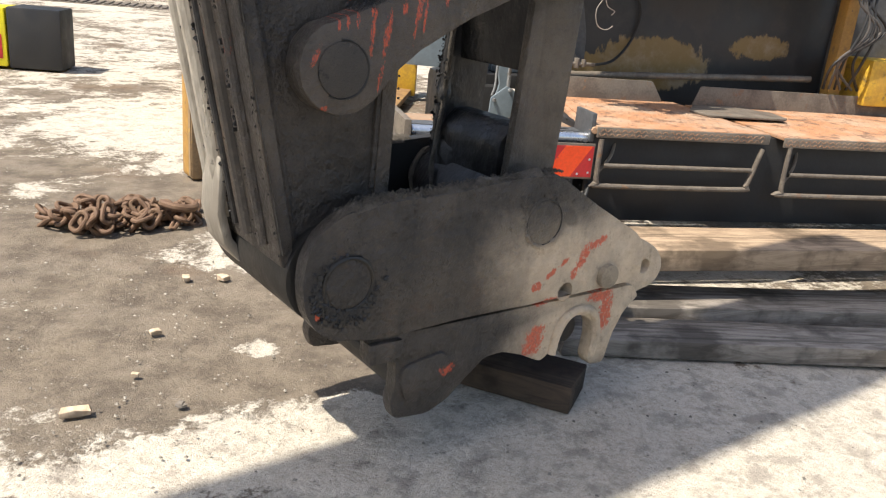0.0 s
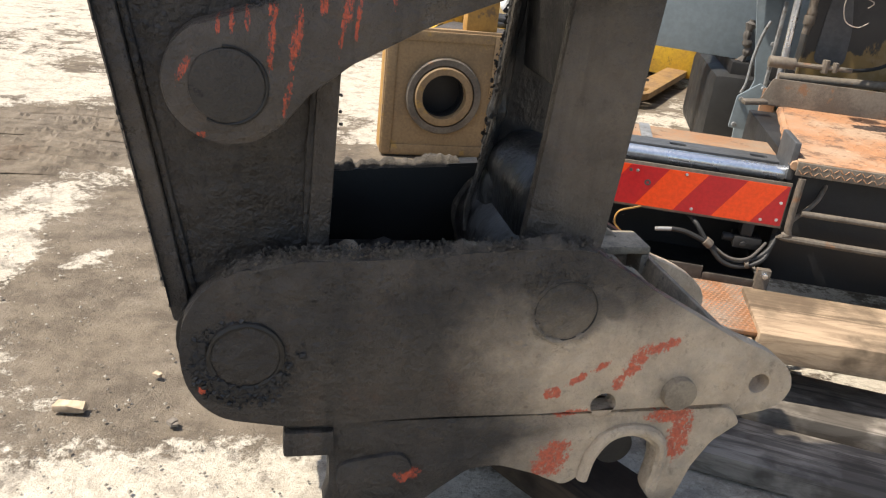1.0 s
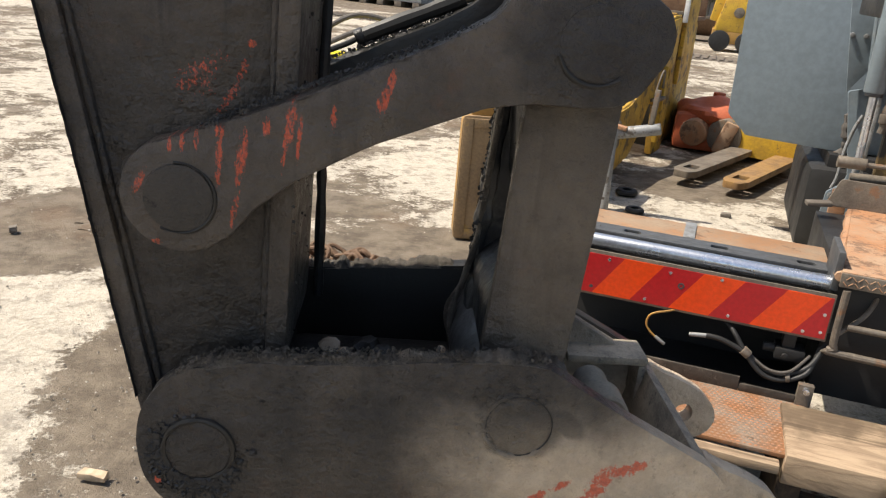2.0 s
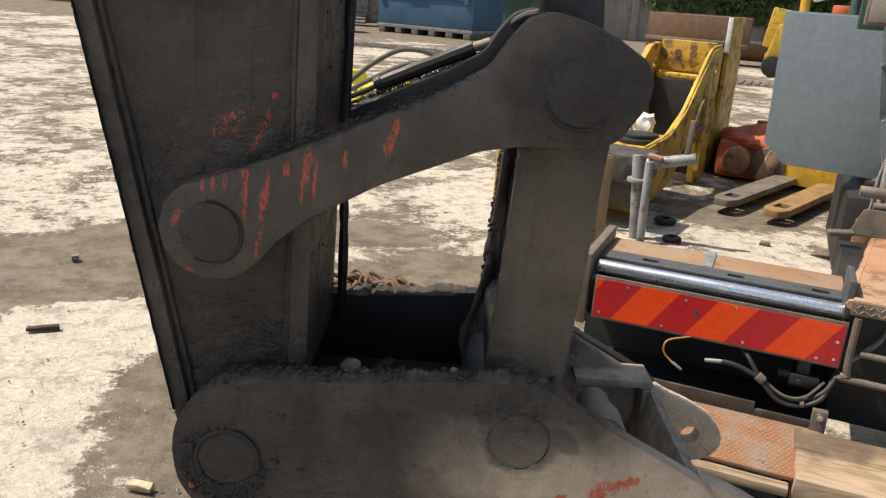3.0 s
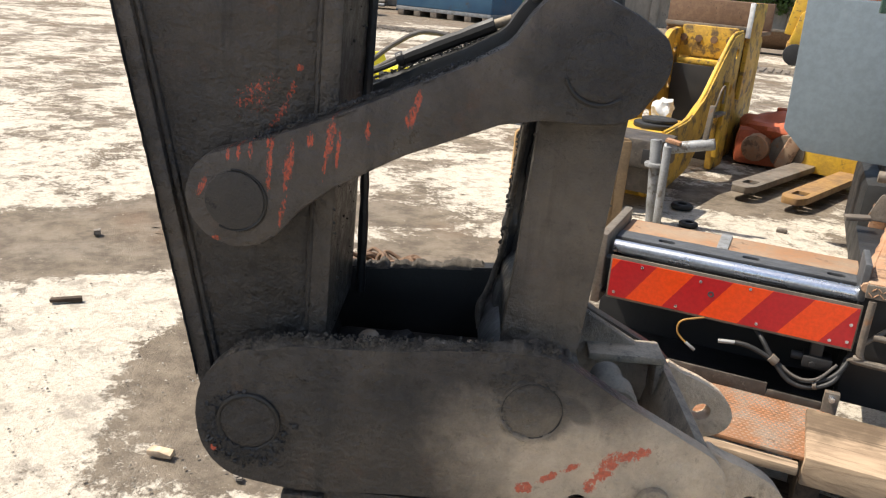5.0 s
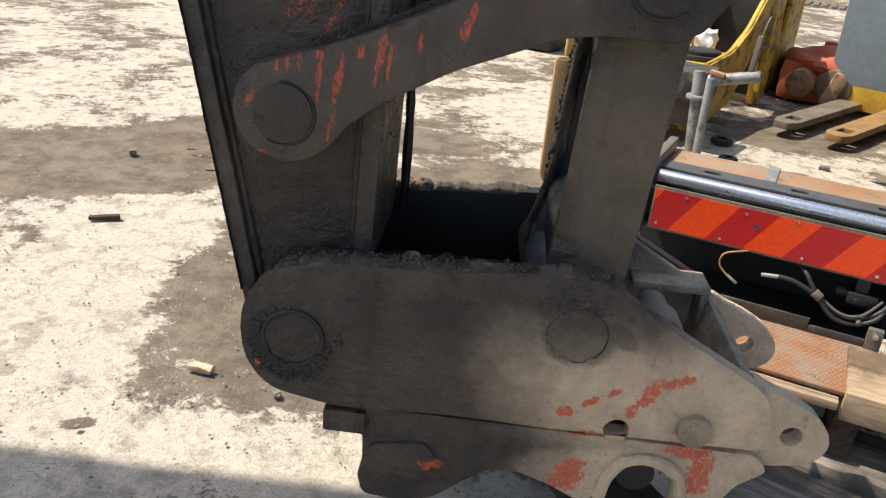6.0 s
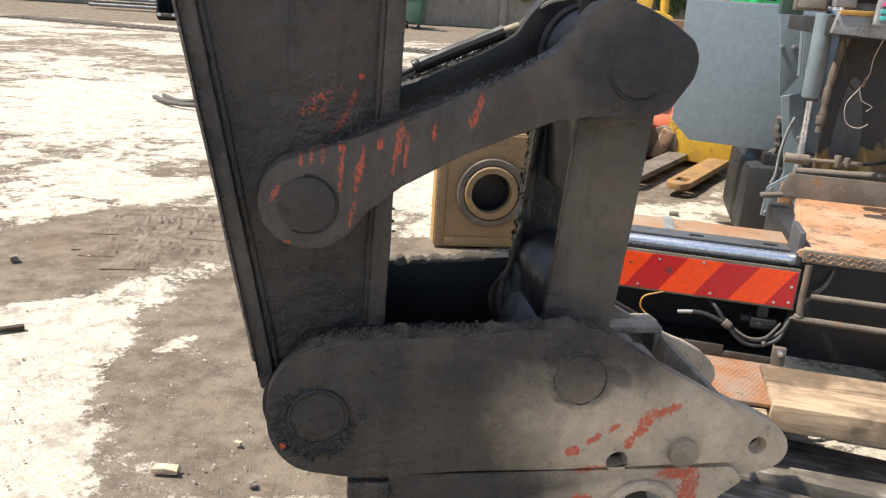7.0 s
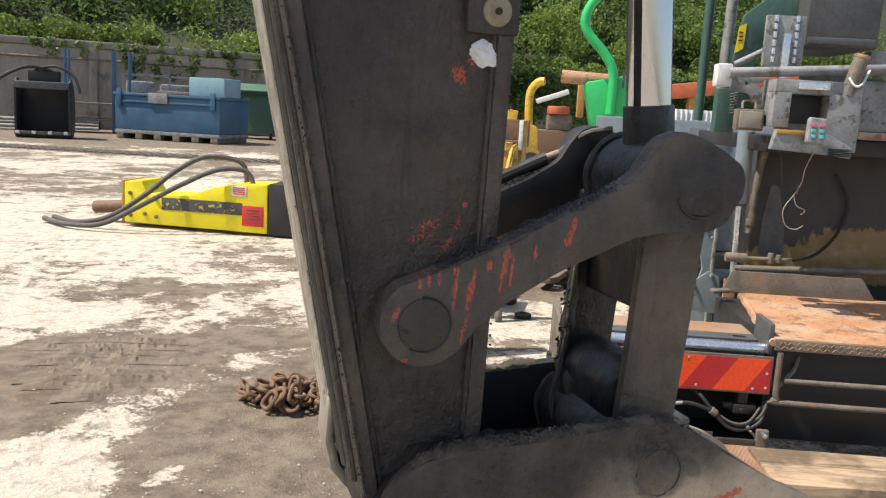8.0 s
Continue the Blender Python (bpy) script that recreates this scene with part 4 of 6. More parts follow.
def build_paver():
    c = thing("asphalt_paver", PAVER, "dirty grey and black road paver with rusty step plates", "paver")
    P = lambda name, bm, mat, label="", parent=c: part(name, bm, mat, parent, label)

    # warning board with slanting stripes
    board = P("warning_board", box((-0.605, 0.0, 0.383), (0.004, 0.006, 0.503), 0.002), DIRTY_STEEL, "red and orange striped warning board")
    z0, z1, w, lean = 0.390, 0.494, 0.0955, 0.069
    u, k = -0.743, 1
    while u < 0.0:
        a = [(u, z0), (u + w, z0), (u + w + lean, z1), (u + lean, z1)]
        lo, hi = -0.600, 0.0
        # clip the slanting stripe to the board's ends
        pts = []
        for i in range(4):
            p, q = a[i], a[(i + 1) % 4]
            pts.append(p)
        for lim, keep in ((lo, lambda p: p[0] >= lo), (hi, lambda p: p[0] <= hi)):
            got = []
            for i in range(len(pts)):
                p, q = pts[i], pts[(i + 1) % len(pts)]
                if keep(p):
                    got.append(p)
                if keep(p) != keep(q):
                    t = (lim - p[0]) / (q[0] - p[0])
                    got.append((lim, p[1] + t * (q[1] - p[1])))
            pts = got
            if not pts:
                break
        if len(pts) > 2:
            P("stripe", plate(pts, -0.0015, 0.002, (), 0.0), (SIGN_RED, SIGN_ORANGE)[k % 2], ("red stripe", "orange stripe")[k % 2], board)
        u, k = u + w, k + 1
    for i, (u, z) in enumerate([(-0.52, 0.484), (-0.585, 0.402), (-0.37, 0.480), (-0.42, 0.40), (-0.25, 0.487), (-0.22, 0.40), (-0.05, 0.40), (-0.012, 0.45), (-0.012, 0.405)]):
        P("rivet", rod((u, 0.001, z), (u, -0.0028, z), 0.0042, 10, 0.0008), TUBE_STEEL, "", board)
    P("board_hole", ring((-0.34, -0.0022, 0.452), (-0.34, 0.001, 0.452), 0.008, 0.004, 16), DARK_GREY, "", board)
    # slide tube and slotted beam
    P("slide_tube", rod((-0.61, 0.055, 0.512), (-0.01, 0.055, 0.512), 0.0185, 32), TUBE_STEEL, "polished steel slide tube")
    P("tube_rail", box((-0.62, 0.008, 0.488), (0.0, 0.03, 0.493), 0.001), DARK_GREY)
    slot = lambda u: rounded([(u - 0.022, 0.133), (u + 0.022, 0.133), (u + 0.022, 0.157), (u - 0.022, 0.157)], 0.009, 4)
    flat = Matrix(((1, 0, 0, 0), (0, 0, 1, 0), (0, 1, 0, 0), (0, 0, 0, 1)))
    P("slotted_rail", plate([(-0.62, 0.11), (0.0, 0.11), (0.0, 0.18), (-0.62, 0.18)], 0.512, 0.524, [slot(-0.487), slot(-0.266), slot(-0.058)], 0.0015, m=flat), DARK_GREY, "dark slotted steel rail")
    P("rail_web", box((-0.62, 0.115, 0.40), (0.0, 0.12, 0.51), 0.001), BLACK)
    P("rusty_beam", box((-0.62, 0.184, 0.40), (0.0, 0.33, 0.520), 0.004), BEAM, "rusty steel beam")
    P("beam_end", box((-0.645, 0.0, 0.36), (-0.622, 0.33, 0.555), 0.003), DIRTY_STEEL)
    P("beam_end", box((-0.012, 0.02, 0.505), (0.004, 0.16, 0.60), 0.004), DARK_GREY)
    P("beam_strap", box((-0.36, 0.182, 0.519), (-0.33, 0.335, 0.524), 0.001), GREY_DIRTY)
    # hollow under the board, closed by black sheets that stand for its shade
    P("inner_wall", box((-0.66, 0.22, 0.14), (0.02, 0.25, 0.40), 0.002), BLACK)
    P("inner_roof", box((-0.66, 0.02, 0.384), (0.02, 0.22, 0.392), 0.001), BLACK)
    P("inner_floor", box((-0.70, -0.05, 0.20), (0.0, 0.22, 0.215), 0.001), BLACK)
    # perforated tread plate and its front timber
    tread = P("tread_plate", box((-0.75, -0.30, 0.222), (-0.01, -0.03, 0.232), 0.002), TREAD, "rusty tread plate with raised pattern")
    bm = bmesh.new()
    for i in range(60):
        for j in range(22):
            a, b = -0.742 + i * 0.0121 + (0.006 if j % 2 else 0), -0.290 + j * 0.0118
            vs = [bm.verts.new((a + dx, b + dy, 0.2322 + h)) for dx, dy, h in ((-0.005, 0, 0), (0, -0.0028, 0), (0.005, 0, 0), (0, 0.0028, 0), (0, 0, 0.0022))]
            for q in range(4):
                bm.faces.new((vs[q], vs[(q + 1) % 4], vs[4]))
    tagged(P("tread_pattern", bm, TREAD_STUD, "raised studs of the tread plate", tread), kind="stuff")
    P("back_lip", box((-0.70, -0.045, 0.232), (-0.165, -0.037, 0.268), 0.002), GREY_OIL)
    P("back_lip", box((-0.163, -0.045, 0.232), (-0.036, -0.037, 0.252), 0.002), GREY_OIL)
    P("corner_post", box((-0.035, -0.05, 0.15), (0.0, -0.03, 0.285), 0.003), DIRTY_STEEL)
    P("corner_bolt", rod((-0.018, -0.05, 0.275), (-0.018, -0.068, 0.275), 0.008, 6, 0.001), TUBE_STEEL)
    # hoses and valve in the hollow
    for pts, r, mat in (([(-0.26, -0.02, 0.346), (-0.22, -0.02, 0.343), (-0.155, -0.02, 0.318), (-0.108, -0.02, 0.288), (-0.058, -0.02, 0.292), (-0.015, -0.01, 0.322), (0.01, 0.02, 0.37)], 0.0065, RUBBER),
                        ([(-0.23, 0.05, 0.38), (-0.20, 0.0, 0.365), (-0.165, -0.02, 0.325), (-0.12, -0.03, 0.283), (-0.07, -0.03, 0.278), (-0.02, -0.02, 0.305), (0.0, 0.02, 0.36)], 0.0060, RUBBER),
                        ([(-0.17, -0.01, 0.33), (-0.11, -0.03, 0.298), (-0.06, -0.03, 0.303), (-0.02, 0.0, 0.34)], 0.0038, HOSE_GREY),
                        ([(-0.31, 0.03, 0.388), (-0.36, -0.01, 0.384), (-0.398, -0.02, 0.370), (-0.402, -0.02, 0.338), (-0.375, -0.02, 0.312)], 0.0026, OCHRE)):
        P("hose", pipe(pts, r, 10), mat)
    P("hose_end", rod((-0.30, -0.02, 0.340), (-0.25, -0.02, 0.347), 0.0055, 14, 0.002), GREY_DIRTY)
    P("hose_end", rod((-0.378, -0.02, 0.315), (-0.352, -0.022, 0.300), 0.0042, 12, 0.001), GREY_DIRTY)
    P("hose_clamp", rod((-0.172, -0.02, 0.330), (-0.155, -0.02, 0.318), 0.012, 12, 0.002), DIRTY_STEEL)
    P("hose_clamp", rod((-0.065, -0.026, 0.284), (-0.055, -0.026, 0.286), 0.0115, 12, 0.002), DIRTY_STEEL)
    P("valve_block", join(box((-0.098, 0.0, 0.315), (-0.030, 0.06, 0.345), 0.004), box((-0.085, 0.01, 0.345), (-0.055, 0.05, 0.383), 0.004), rod((-0.125, 0.02, 0.335), (-0.098, 0.02, 0.335), 0.011, 12, 0.002), rod((-0.075, 0.0, 0.328), (-0.075, -0.008, 0.328), 0.008, 6, 0.001)), BLACK, "black valve block")
    # step platforms with turned-down chequered lips
    for a, b, dz in ((0.0, 0.655, 0.0), (0.715, 2.3, -0.008)):
        pl = P("step_plate", plate([(a, 0.0), (b, 0.0), (b, 0.68), (a + (0.10 if a == 0 else 0), 0.68), (a + (0.06 if a == 0 else 0), 0.40)], 0.550 + dz, 0.562 + dz, (), 0.003, m=flat), RUST, "rusty orange chequer plate step")
        P("step_lip", box((a, -0.008, 0.526 + dz), (b, 0.0, 0.560 + dz), 0.003), DIRTY_STEEL, "", pl)
        vs, fs = [], []
        for i in range(int((b - a - 0.02) / 0.0125)):
            for j in range(2):
                cx, cz, sg = a + 0.01 + i * 0.0125 + 0.006 * j, 0.536 + 0.014 * j + dz, 1 if (i + j) % 2 else -1
                k = len(vs)
                for da, db, dy in ((-0.007, -0.0016, 0), (0.007, -0.0016, 0), (0.007, 0.0016, 0), (-0.007, 0.0016, 0), (-0.004, 0, -0.0013), (0.004, 0, -0.0013)):
                    vs.append((cx + (da - sg * db) * 0.72, -0.0078 + dy, cz + (sg * da + db) * 0.72))
                fs += [(k, k + 1, k + 5, k + 4), (k + 1, k + 2, k + 5), (k + 2, k + 3, k + 4, k + 5), (k + 3, k, k + 4)]
        # the same bars lie on the plate's worn top
        for i in range(int((b - a - 0.14) / 0.03)):
            for j in range(21):
                cx, cy, sg = a + 0.12 + i * 0.03 + (0.015 if j % 2 else 0), 0.02 + j * 0.03, 1 if (i + j) % 2 else -1
                k = len(vs)
                for da, db, up in ((-0.011, -0.0025, 0), (0.011, -0.0025, 0), (0.011, 0.0025, 0), (-0.011, 0.0025, 0), (-0.006, 0, 0.0016), (0.006, 0, 0.0016)):
                    vs.append((cx + (da - sg * db) * 0.7, cy + (sg * da + db) * 0.7, 0.5618 + dz + up))
                fs += [(k, k + 1, k + 5, k + 4), (k + 1, k + 2, k + 5), (k + 2, k + 3, k + 4, k + 5), (k + 3, k, k + 4)]
        bm = bmesh.new()
        bv = [bm.verts.new(v) for v in vs]
        for f in fs:
            bm.faces.new([bv[q] for q in f])
        tagged(P("lip_pattern", bm, RUST, "raised chequer bars", pl), kind="stuff")
        P("kick_plate", plate(rounded([(a + 0.02, 0.56 + dz), (b - 0.06, 0.56 + dz), (b - 0.12, 0.645 + dz), (a + 0.05, 0.645 + dz)], 0.01), 0.66, 0.668, (), 0.002), DIRTY_STEEL, "dark chequered kick plate", pl)
    P("side_lip", pipe([(0.0, 0.01, 0.545), (0.025, 0.2, 0.540), (0.06, 0.42, 0.545), (0.095, 0.66, 0.550)], 0.014, 8, 6, vary=0.5), RUST)
    P("bent_tab", box((0.10, 0.56, 0.562), (0.17, 0.60, 0.575), 0.004, pose(0, 0, 0, 0, -6, 8)), DIRTY_STEEL)
    P("loose_flap", plate(rounded([(0.60, 0.30), (0.95, 0.30), (0.98, 0.45), (0.88, 0.56), (0.68, 0.56), (0.58, 0.42)], 0.03), 0.564, 0.572, (), 0.002, m=flat), DIRTY_STEEL)
    # folding rung loops
    for a, b, zb, zm in ((0.02, 0.625, 0.362, 0.432), (0.745, 1.5, 0.345, 0.42)):
        loop = P("rung_loop", pipe([(a, -0.004, 0.52), (a, -0.004, zb + 0.04), (a + 0.006, -0.004, zb + 0.012), (a + 0.03, -0.004, zb), (b - 0.06, -0.004, zb), (b - 0.03, -0.004, zb + 0.012), (b - 0.015, -0.004, zb + 0.05), (b + 0.01, -0.004, 0.51)], 0.009, 10, 5), DIRTY_STEEL, "bent steel rung loop")
        P("rung", rod((a + 0.02, -0.004, zm), (b - 0.02, -0.004, zm), 0.008, 12), DIRTY_STEEL, "", loop)
        P("stay", pipe([(a + 0.005, -0.004, zb + 0.05), (a + 0.06, 0.03, zm + 0.03), (a + 0.09, 0.08, 0.53)], 0.006, 8), DIRTY_STEEL, "", loop)
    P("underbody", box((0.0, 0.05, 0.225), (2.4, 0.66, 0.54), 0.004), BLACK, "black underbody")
    # rear bodywork
    P("body_panel", join(box((0.165, 0.86, 0.5), (1.62, 0.90, 1.12), 0.012), box((0.40, 0.90, 0.5), (1.62, 1.9, 1.12), 0.02)), residue(), "black bodywork with dried asphalt residue")
    P("body_side", box((1.50, 0.84, 0.55), (2.6, 1.9, 1.35), 0.02), DARK_GREY)
    P("cross_pipe", rod((0.08, 0.74, 0.640), (1.35, 0.74, 0.690), 0.014, 14), DIRTY_STEEL)
    P("valve_pipe", join(rod((0.03, 0.70, 0.690), (0.11, 0.70, 0.690), 0.018, 14, 0.003), rod((0.11, 0.70, 0.690), (0.28, 0.70, 0.692), 0.008, 10), rod((0.20, 0.70, 0.675), (0.20, 0.70, 0.715), 0.012, 8, 0.002), rod((0.23, 0.70, 0.68), (0.23, 0.70, 0.71), 0.010, 8, 0.002)), DIRTY_STEEL)
    P("cable", pipe([(0.28, 0.70, 0.692), (0.40, 0.78, 0.71), (0.50, 0.84, 0.80), (0.52, 0.84, 0.92), (0.46, 0.84, 1.02)], 0.006, 8), RUBBER)
    P("body_scuff", plate(rounded([(0.20, 0.68), (0.30, 0.68), (0.295, 0.80), (0.255, 0.96), (0.225, 0.97), (0.205, 0.86)], 0.03), 0.856, 0.8585, (), 0.0), DARK_GREY, "scuffed grey patch")
    P("orange_post", box((1.43, 0.70, 0.62), (1.49, 0.76, 1.3), 0.006), OCHRE)
    P("yellow_box", box((1.56, 0.62, 0.60), (2.0, 0.84, 0.80), 0.01), YELLOW)
    for i in range(7):
        random.seed(40 + i)
        P("cable", pipe([(1.45 + 0.02 * i, 0.66, 1.25), (1.43 + random.uniform(-0.03, 0.08), 0.62, 1.05), (1.50 + random.uniform(-0.06, 0.08), 0.60, 0.92), (1.42 + random.uniform(-0.06, 0.10), 0.62, 0.78), (1.38 + 0.03 * i, 0.68, 0.66)], 0.006, 8), HOSE_GREY if i % 2 else RUBBER)
    # lift cylinder before a folded grey cover on its post
    cyl = P("lift_cylinder", rod((0.105, 0.85, 0.886), (0.100, 0.85, 1.17), 0.032, 28, 0.004), GREY, "grey lift cylinder with a bright rod")
    P("cylinder_rod", rod((0.112, 0.85, 0.56), (0.105, 0.85, 0.89), 0.012, 16), TUBE_STEEL, "", cyl)
    P("rod_gland", rod((0.105, 0.85, 0.875), (0.105, 0.85, 0.888), 0.026, 20, 0.003), DARK_GREY, "", cyl)
    P("lift_cover", join(plate([(0.075, 1.17), (0.175, 1.17), (0.205, 0.90), (0.139, 0.797)], 1.70, 1.712, (), 0.003), plate([(0.175, 1.17), (0.255, 1.168), (0.290, 0.845), (0.245, 0.835), (0.205, 0.90)], 1.66, 1.672, (), 0.003)), GREY, "folded grey cover plate")
    P("cover_edge", rod((0.175, 1.69, 1.17), (0.205, 1.69, 0.90), 0.012, 10), GREY)
    P("lift_post", plate(rounded([(0.150, 0.80), (0.250, 0.83), (0.323, 0.0), (0.200, 0.0), (0.185, 0.30), (0.225, 0.46)], 0.01), 1.73, 1.75, (), 0.004), GREY, "bent grey steel post")
    P("post_flange", box((0.262, 1.70, 0.0), (0.275, 1.73, 0.80), 0.003, pose(0, 0, 0, 0, 0, 0)), GREY_DIRTY)
    P("lift_gusset", plate(rounded([(0.143, 0.406), (0.225, 0.47), (0.279, 0.443), (0.307, 0.254), (0.136, 0.268)], 0.008), 1.60, 1.615, (), 0.003), GREY)
    for u, v, z in ((0.160, 1.60, 0.395), (0.155, 1.60, 0.285), (0.24, 1.60, 0.45), (0.11, 1.70, 1.02), (0.16, 1.70, 1.02), (0.225, 1.66, 0.93), (0.26, 1.73, 0.62), (0.27, 1.73, 0.52)):
        P("bolt", rod((u, v + 0.001, z), (u, v - 0.014, z), 0.010, 8, 0.001), GREY_DIRTY)
    P("brake_line", pipe([(0.215, 1.66, 0.72), (0.195, 1.66, 0.66), (0.18, 1.66, 0.56), (0.178, 1.66, 0.46), (0.165, 1.66, 0.41)], 0.007, 8), GREY_DIRTY)
    P("lift_strap", box((0.038, 0.70, 0.416), (0.085, 0.715, 0.604), 0.004), RUST, "rusty flat strap")
    P("lift_strap", box((0.088, 0.76, 0.30), (0.118, 0.775, 0.60), 0.004, pose(0, 0, 0, 0, 3, 0)), DIRTY_STEEL)
    P("guard_hose", pipe([(0.175, 0.84, 1.12), (0.17, 0.84, 1.06), (0.158, 0.83, 0.99), (0.150, 0.83, 0.90), (0.152, 0.83, 0.82), (0.147, 0.83, 0.77)], 0.013, 10, vary=0.5), DIRTY_STEEL, "dusty sleeved hose")
    P("hose_end", rod((0.175, 0.84, 1.10), (0.172, 0.84, 1.07), 0.018, 10, 0.003), DIRTY_STEEL)
    P("hose_end", rod((0.149, 0.83, 0.83), (0.150, 0.83, 0.80), 0.018, 10, 0.003), DIRTY_STEEL)
    # large grey side panel further back
    pan = pose(-0.20, 2.36, 0, 0, 0, -10)
    sp = P("side_panel", plate(rounded([(-0.10, 1.20), (-0.085, 0.565), (0.02, 0.468), (0.50, 0.462), (0.58, 0.80), (0.58, 1.20)], 0.012, 3), 0, 0.02, (), 0.004, m=pan), GREY, "large flat grey side panel")
    P("panel_shelf", box((-0.10, 0.02, 1.185), (0.60, 0.5, 1.205), 0.004, pan), GREY, "", sp)
    P("panel_hose", pipe([pan @ Vector(p) for p in ((0.47, -0.03, 0.66), (0.46, -0.04, 0.58), (0.48, -0.03, 0.52), (0.46, -0.03, 0.46))], 0.02, 8, vary=0.9), HOSE_GREY, "", sp)
    P("panel_lug", rod(pan @ Vector((0.44, -0.02, 0.445)), pan @ Vector((0.44, 0.03, 0.445)), 0.018, 14, 0.003), DIRTY_STEEL, "", sp)
    P("track_shoe", box((0.12, 2.15, 0.0), (0.42, 3.0, 0.40), 0.05), RUBBER, "black rubber track end")
    P("chassis", box((0.20, 2.2, 0.38), (1.9, 4.5, 0.46), 0.01), BLACK)
    P("rear_hood", box((0.35, 2.3, 0.46), (1.8, 4.4, 1.20), 0.03), GREY)
    rib = P("ribbed_sheet", box((0.20, 2.62, 1.20), (0.62, 2.64, 1.27), 0.002), WHITE)
    for i in range(14):
        P("rib", rod((0.21 + i * 0.03, 2.615, 1.20), (0.21 + i * 0.03, 2.615, 1.27), 0.008, 8), WHITE, "", rib)
    # operator's stand: panels, brackets, control box
    P("tall_panel", box((-0.10, 0.90, 1.20), (0.02, 0.93, 1.50), 0.008, pose(0, 0, 0, 0, 4, 0)), GREEN_GREY, "dark green tall panel")
    P("corner_tube", rod((-0.075, 0.92, 1.20), (-0.075, 0.92, 2.1), 0.018, 14), GREEN_GREY)
    P("corner_tube", rod((0.0, 0.92, 1.20), (0.02, 0.92, 2.1), 0.022, 14), GREY_DIRTY)
    slant = P("slanted_panel", plate(rounded([(-0.052, 1.41), (-0.028, 1.575), (0.052, 1.64), (0.20, 1.64), (0.20, 1.475), (0.062, 1.472)], 0.012, 3), 0.60, 0.625, (), 0.004), GREEN_GREY, "dark green slanted cover")
    P("sticker", plate([(-0.050, 1.441), (-0.043, 1.535), (-0.018, 1.546), (-0.022, 1.458)], 0.597, 0.5995, (), 0.0), STICKER, "yellow warning sticker", slant)
    for i, z in enumerate((1.512, 1.498, 1.484)):
        P("sticker_bar", box((-0.042, 0.5955, z), (-0.028, 0.5968, z + 0.005), 0.0), RUBBER, "", slant)
    P("panel_tube", rod((-0.05, 0.58, 1.40), (0.07, 0.58, 1.465), 0.012, 12), GREY_DIRTY)
    hinge = P("hinge_plate", box((0.005, 0.45, 1.392), (0.135, 0.47, 1.56), 0.003), GREY_DIRTY, "silver hinge plate")
    for i in range(6):
        for u in (0.035, 0.105):
            P("hinge_pin", rod((u, 0.447, 1.405 + i * 0.027), (u, 0.447, 1.425 + i * 0.027), 0.007, 10, 0.001), TUBE_STEEL, "", hinge)
    P("hinge_arm", box((0.06, 0.43, 1.35), (0.085, 0.45, 1.50), 0.004), TUBE_STEEL)
    P("upper_box", box((0.155, 0.50, 1.468), (0.40, 0.9, 1.95), 0.012), DARK_GREY, "dark grey equipment box")
    P("box_lip", box((0.16, 0.487, 1.475), (0.385, 0.50, 1.50), 0.004), DARK_GREY)
    P("upper_frame", box((0.40, 0.55, 1.40), (0.62, 0.60, 1.47), 0.006), GREY_DIRTY)
    P("cross_tube", rod((-0.11, 0.42, 1.362), (0.40, 0.42, 1.398), 0.017, 16, 0.002), GREY_DIRTY)
    P("end_block", box((-0.138, 0.46, 1.318), (-0.085, 0.52, 1.395), 0.008), WHITE, "cream end block")
    br = P("bracket_plate", plate(rounded([(-0.085, 1.355), (0.10, 1.352), (0.105, 1.255), (0.02, 1.248), (-0.02, 1.30), (-0.085, 1.305)], 0.01), 0.48, 0.49, [circle(-0.03, 1.333, 0.007, 10), circle(0.075, 1.33, 0.007, 10), circle(0.02, 1.33, 0.01, 10)], 0.002), GREY_DIRTY)
    P("spring", pipe([(-0.033 + 0.012 * math.cos(i * 0.9), 0.60 + 0.012 * math.sin(i * 0.9), 1.225 + i * 0.0014) for i in range(58)], 0.0025, 6, 1), DARK_GREY)
    P("spring_post", box((-0.075, 0.66, 1.16), (-0.005, 0.72, 1.32), 0.004), GREEN_GREY)
    fl = P("flood_lamp", box((-0.078, 0.385, 1.174), (0.013, 0.43, 1.244), 0.006), DIRTY_STEEL, "dusty square floodlight")
    P("lens", box((-0.070, 0.379, 1.182), (0.005, 0.386, 1.237), 0.004), LAMP_GLASS, "dusty beige lens", fl)
    P("lamp_bracket", pipe([(-0.055, 0.41, 1.245), (-0.05, 0.42, 1.27), (-0.015, 0.42, 1.27), (-0.01, 0.41, 1.245)], 0.005, 8), DIRTY_STEEL, "", fl)
    cb = P("control_box", join(box((0.020, 0.33, 1.30), (0.24, 0.46, 1.345), 0.004), box((0.020, 0.33, 1.19), (0.075, 0.46, 1.31), 0.004), box((0.195, 0.33, 1.12), (0.30, 0.46, 1.345), 0.004), box((0.07, 0.40, 1.17), (0.20, 0.46, 1.31), 0.004)), GREY_DIRTY, "grey control console housing")
    P("console_screen", box((0.080, 0.388, 1.205), (0.190, 0.40, 1.298), 0.003), BLACK, "dark recessed screen", cb)
    P("console_tray", plate([(0.018, 1.118), (0.20, 1.108), (0.275, 1.10), (0.275, 1.135), (0.20, 1.175), (0.030, 1.18)], 0.30, 0.335, (), 0.004), GREY_DIRTY, "", cb)
    P("tray_cap", box((0.03, 0.295, 1.168), (0.12, 0.34, 1.183), 0.003), OCHRE, "", cb)
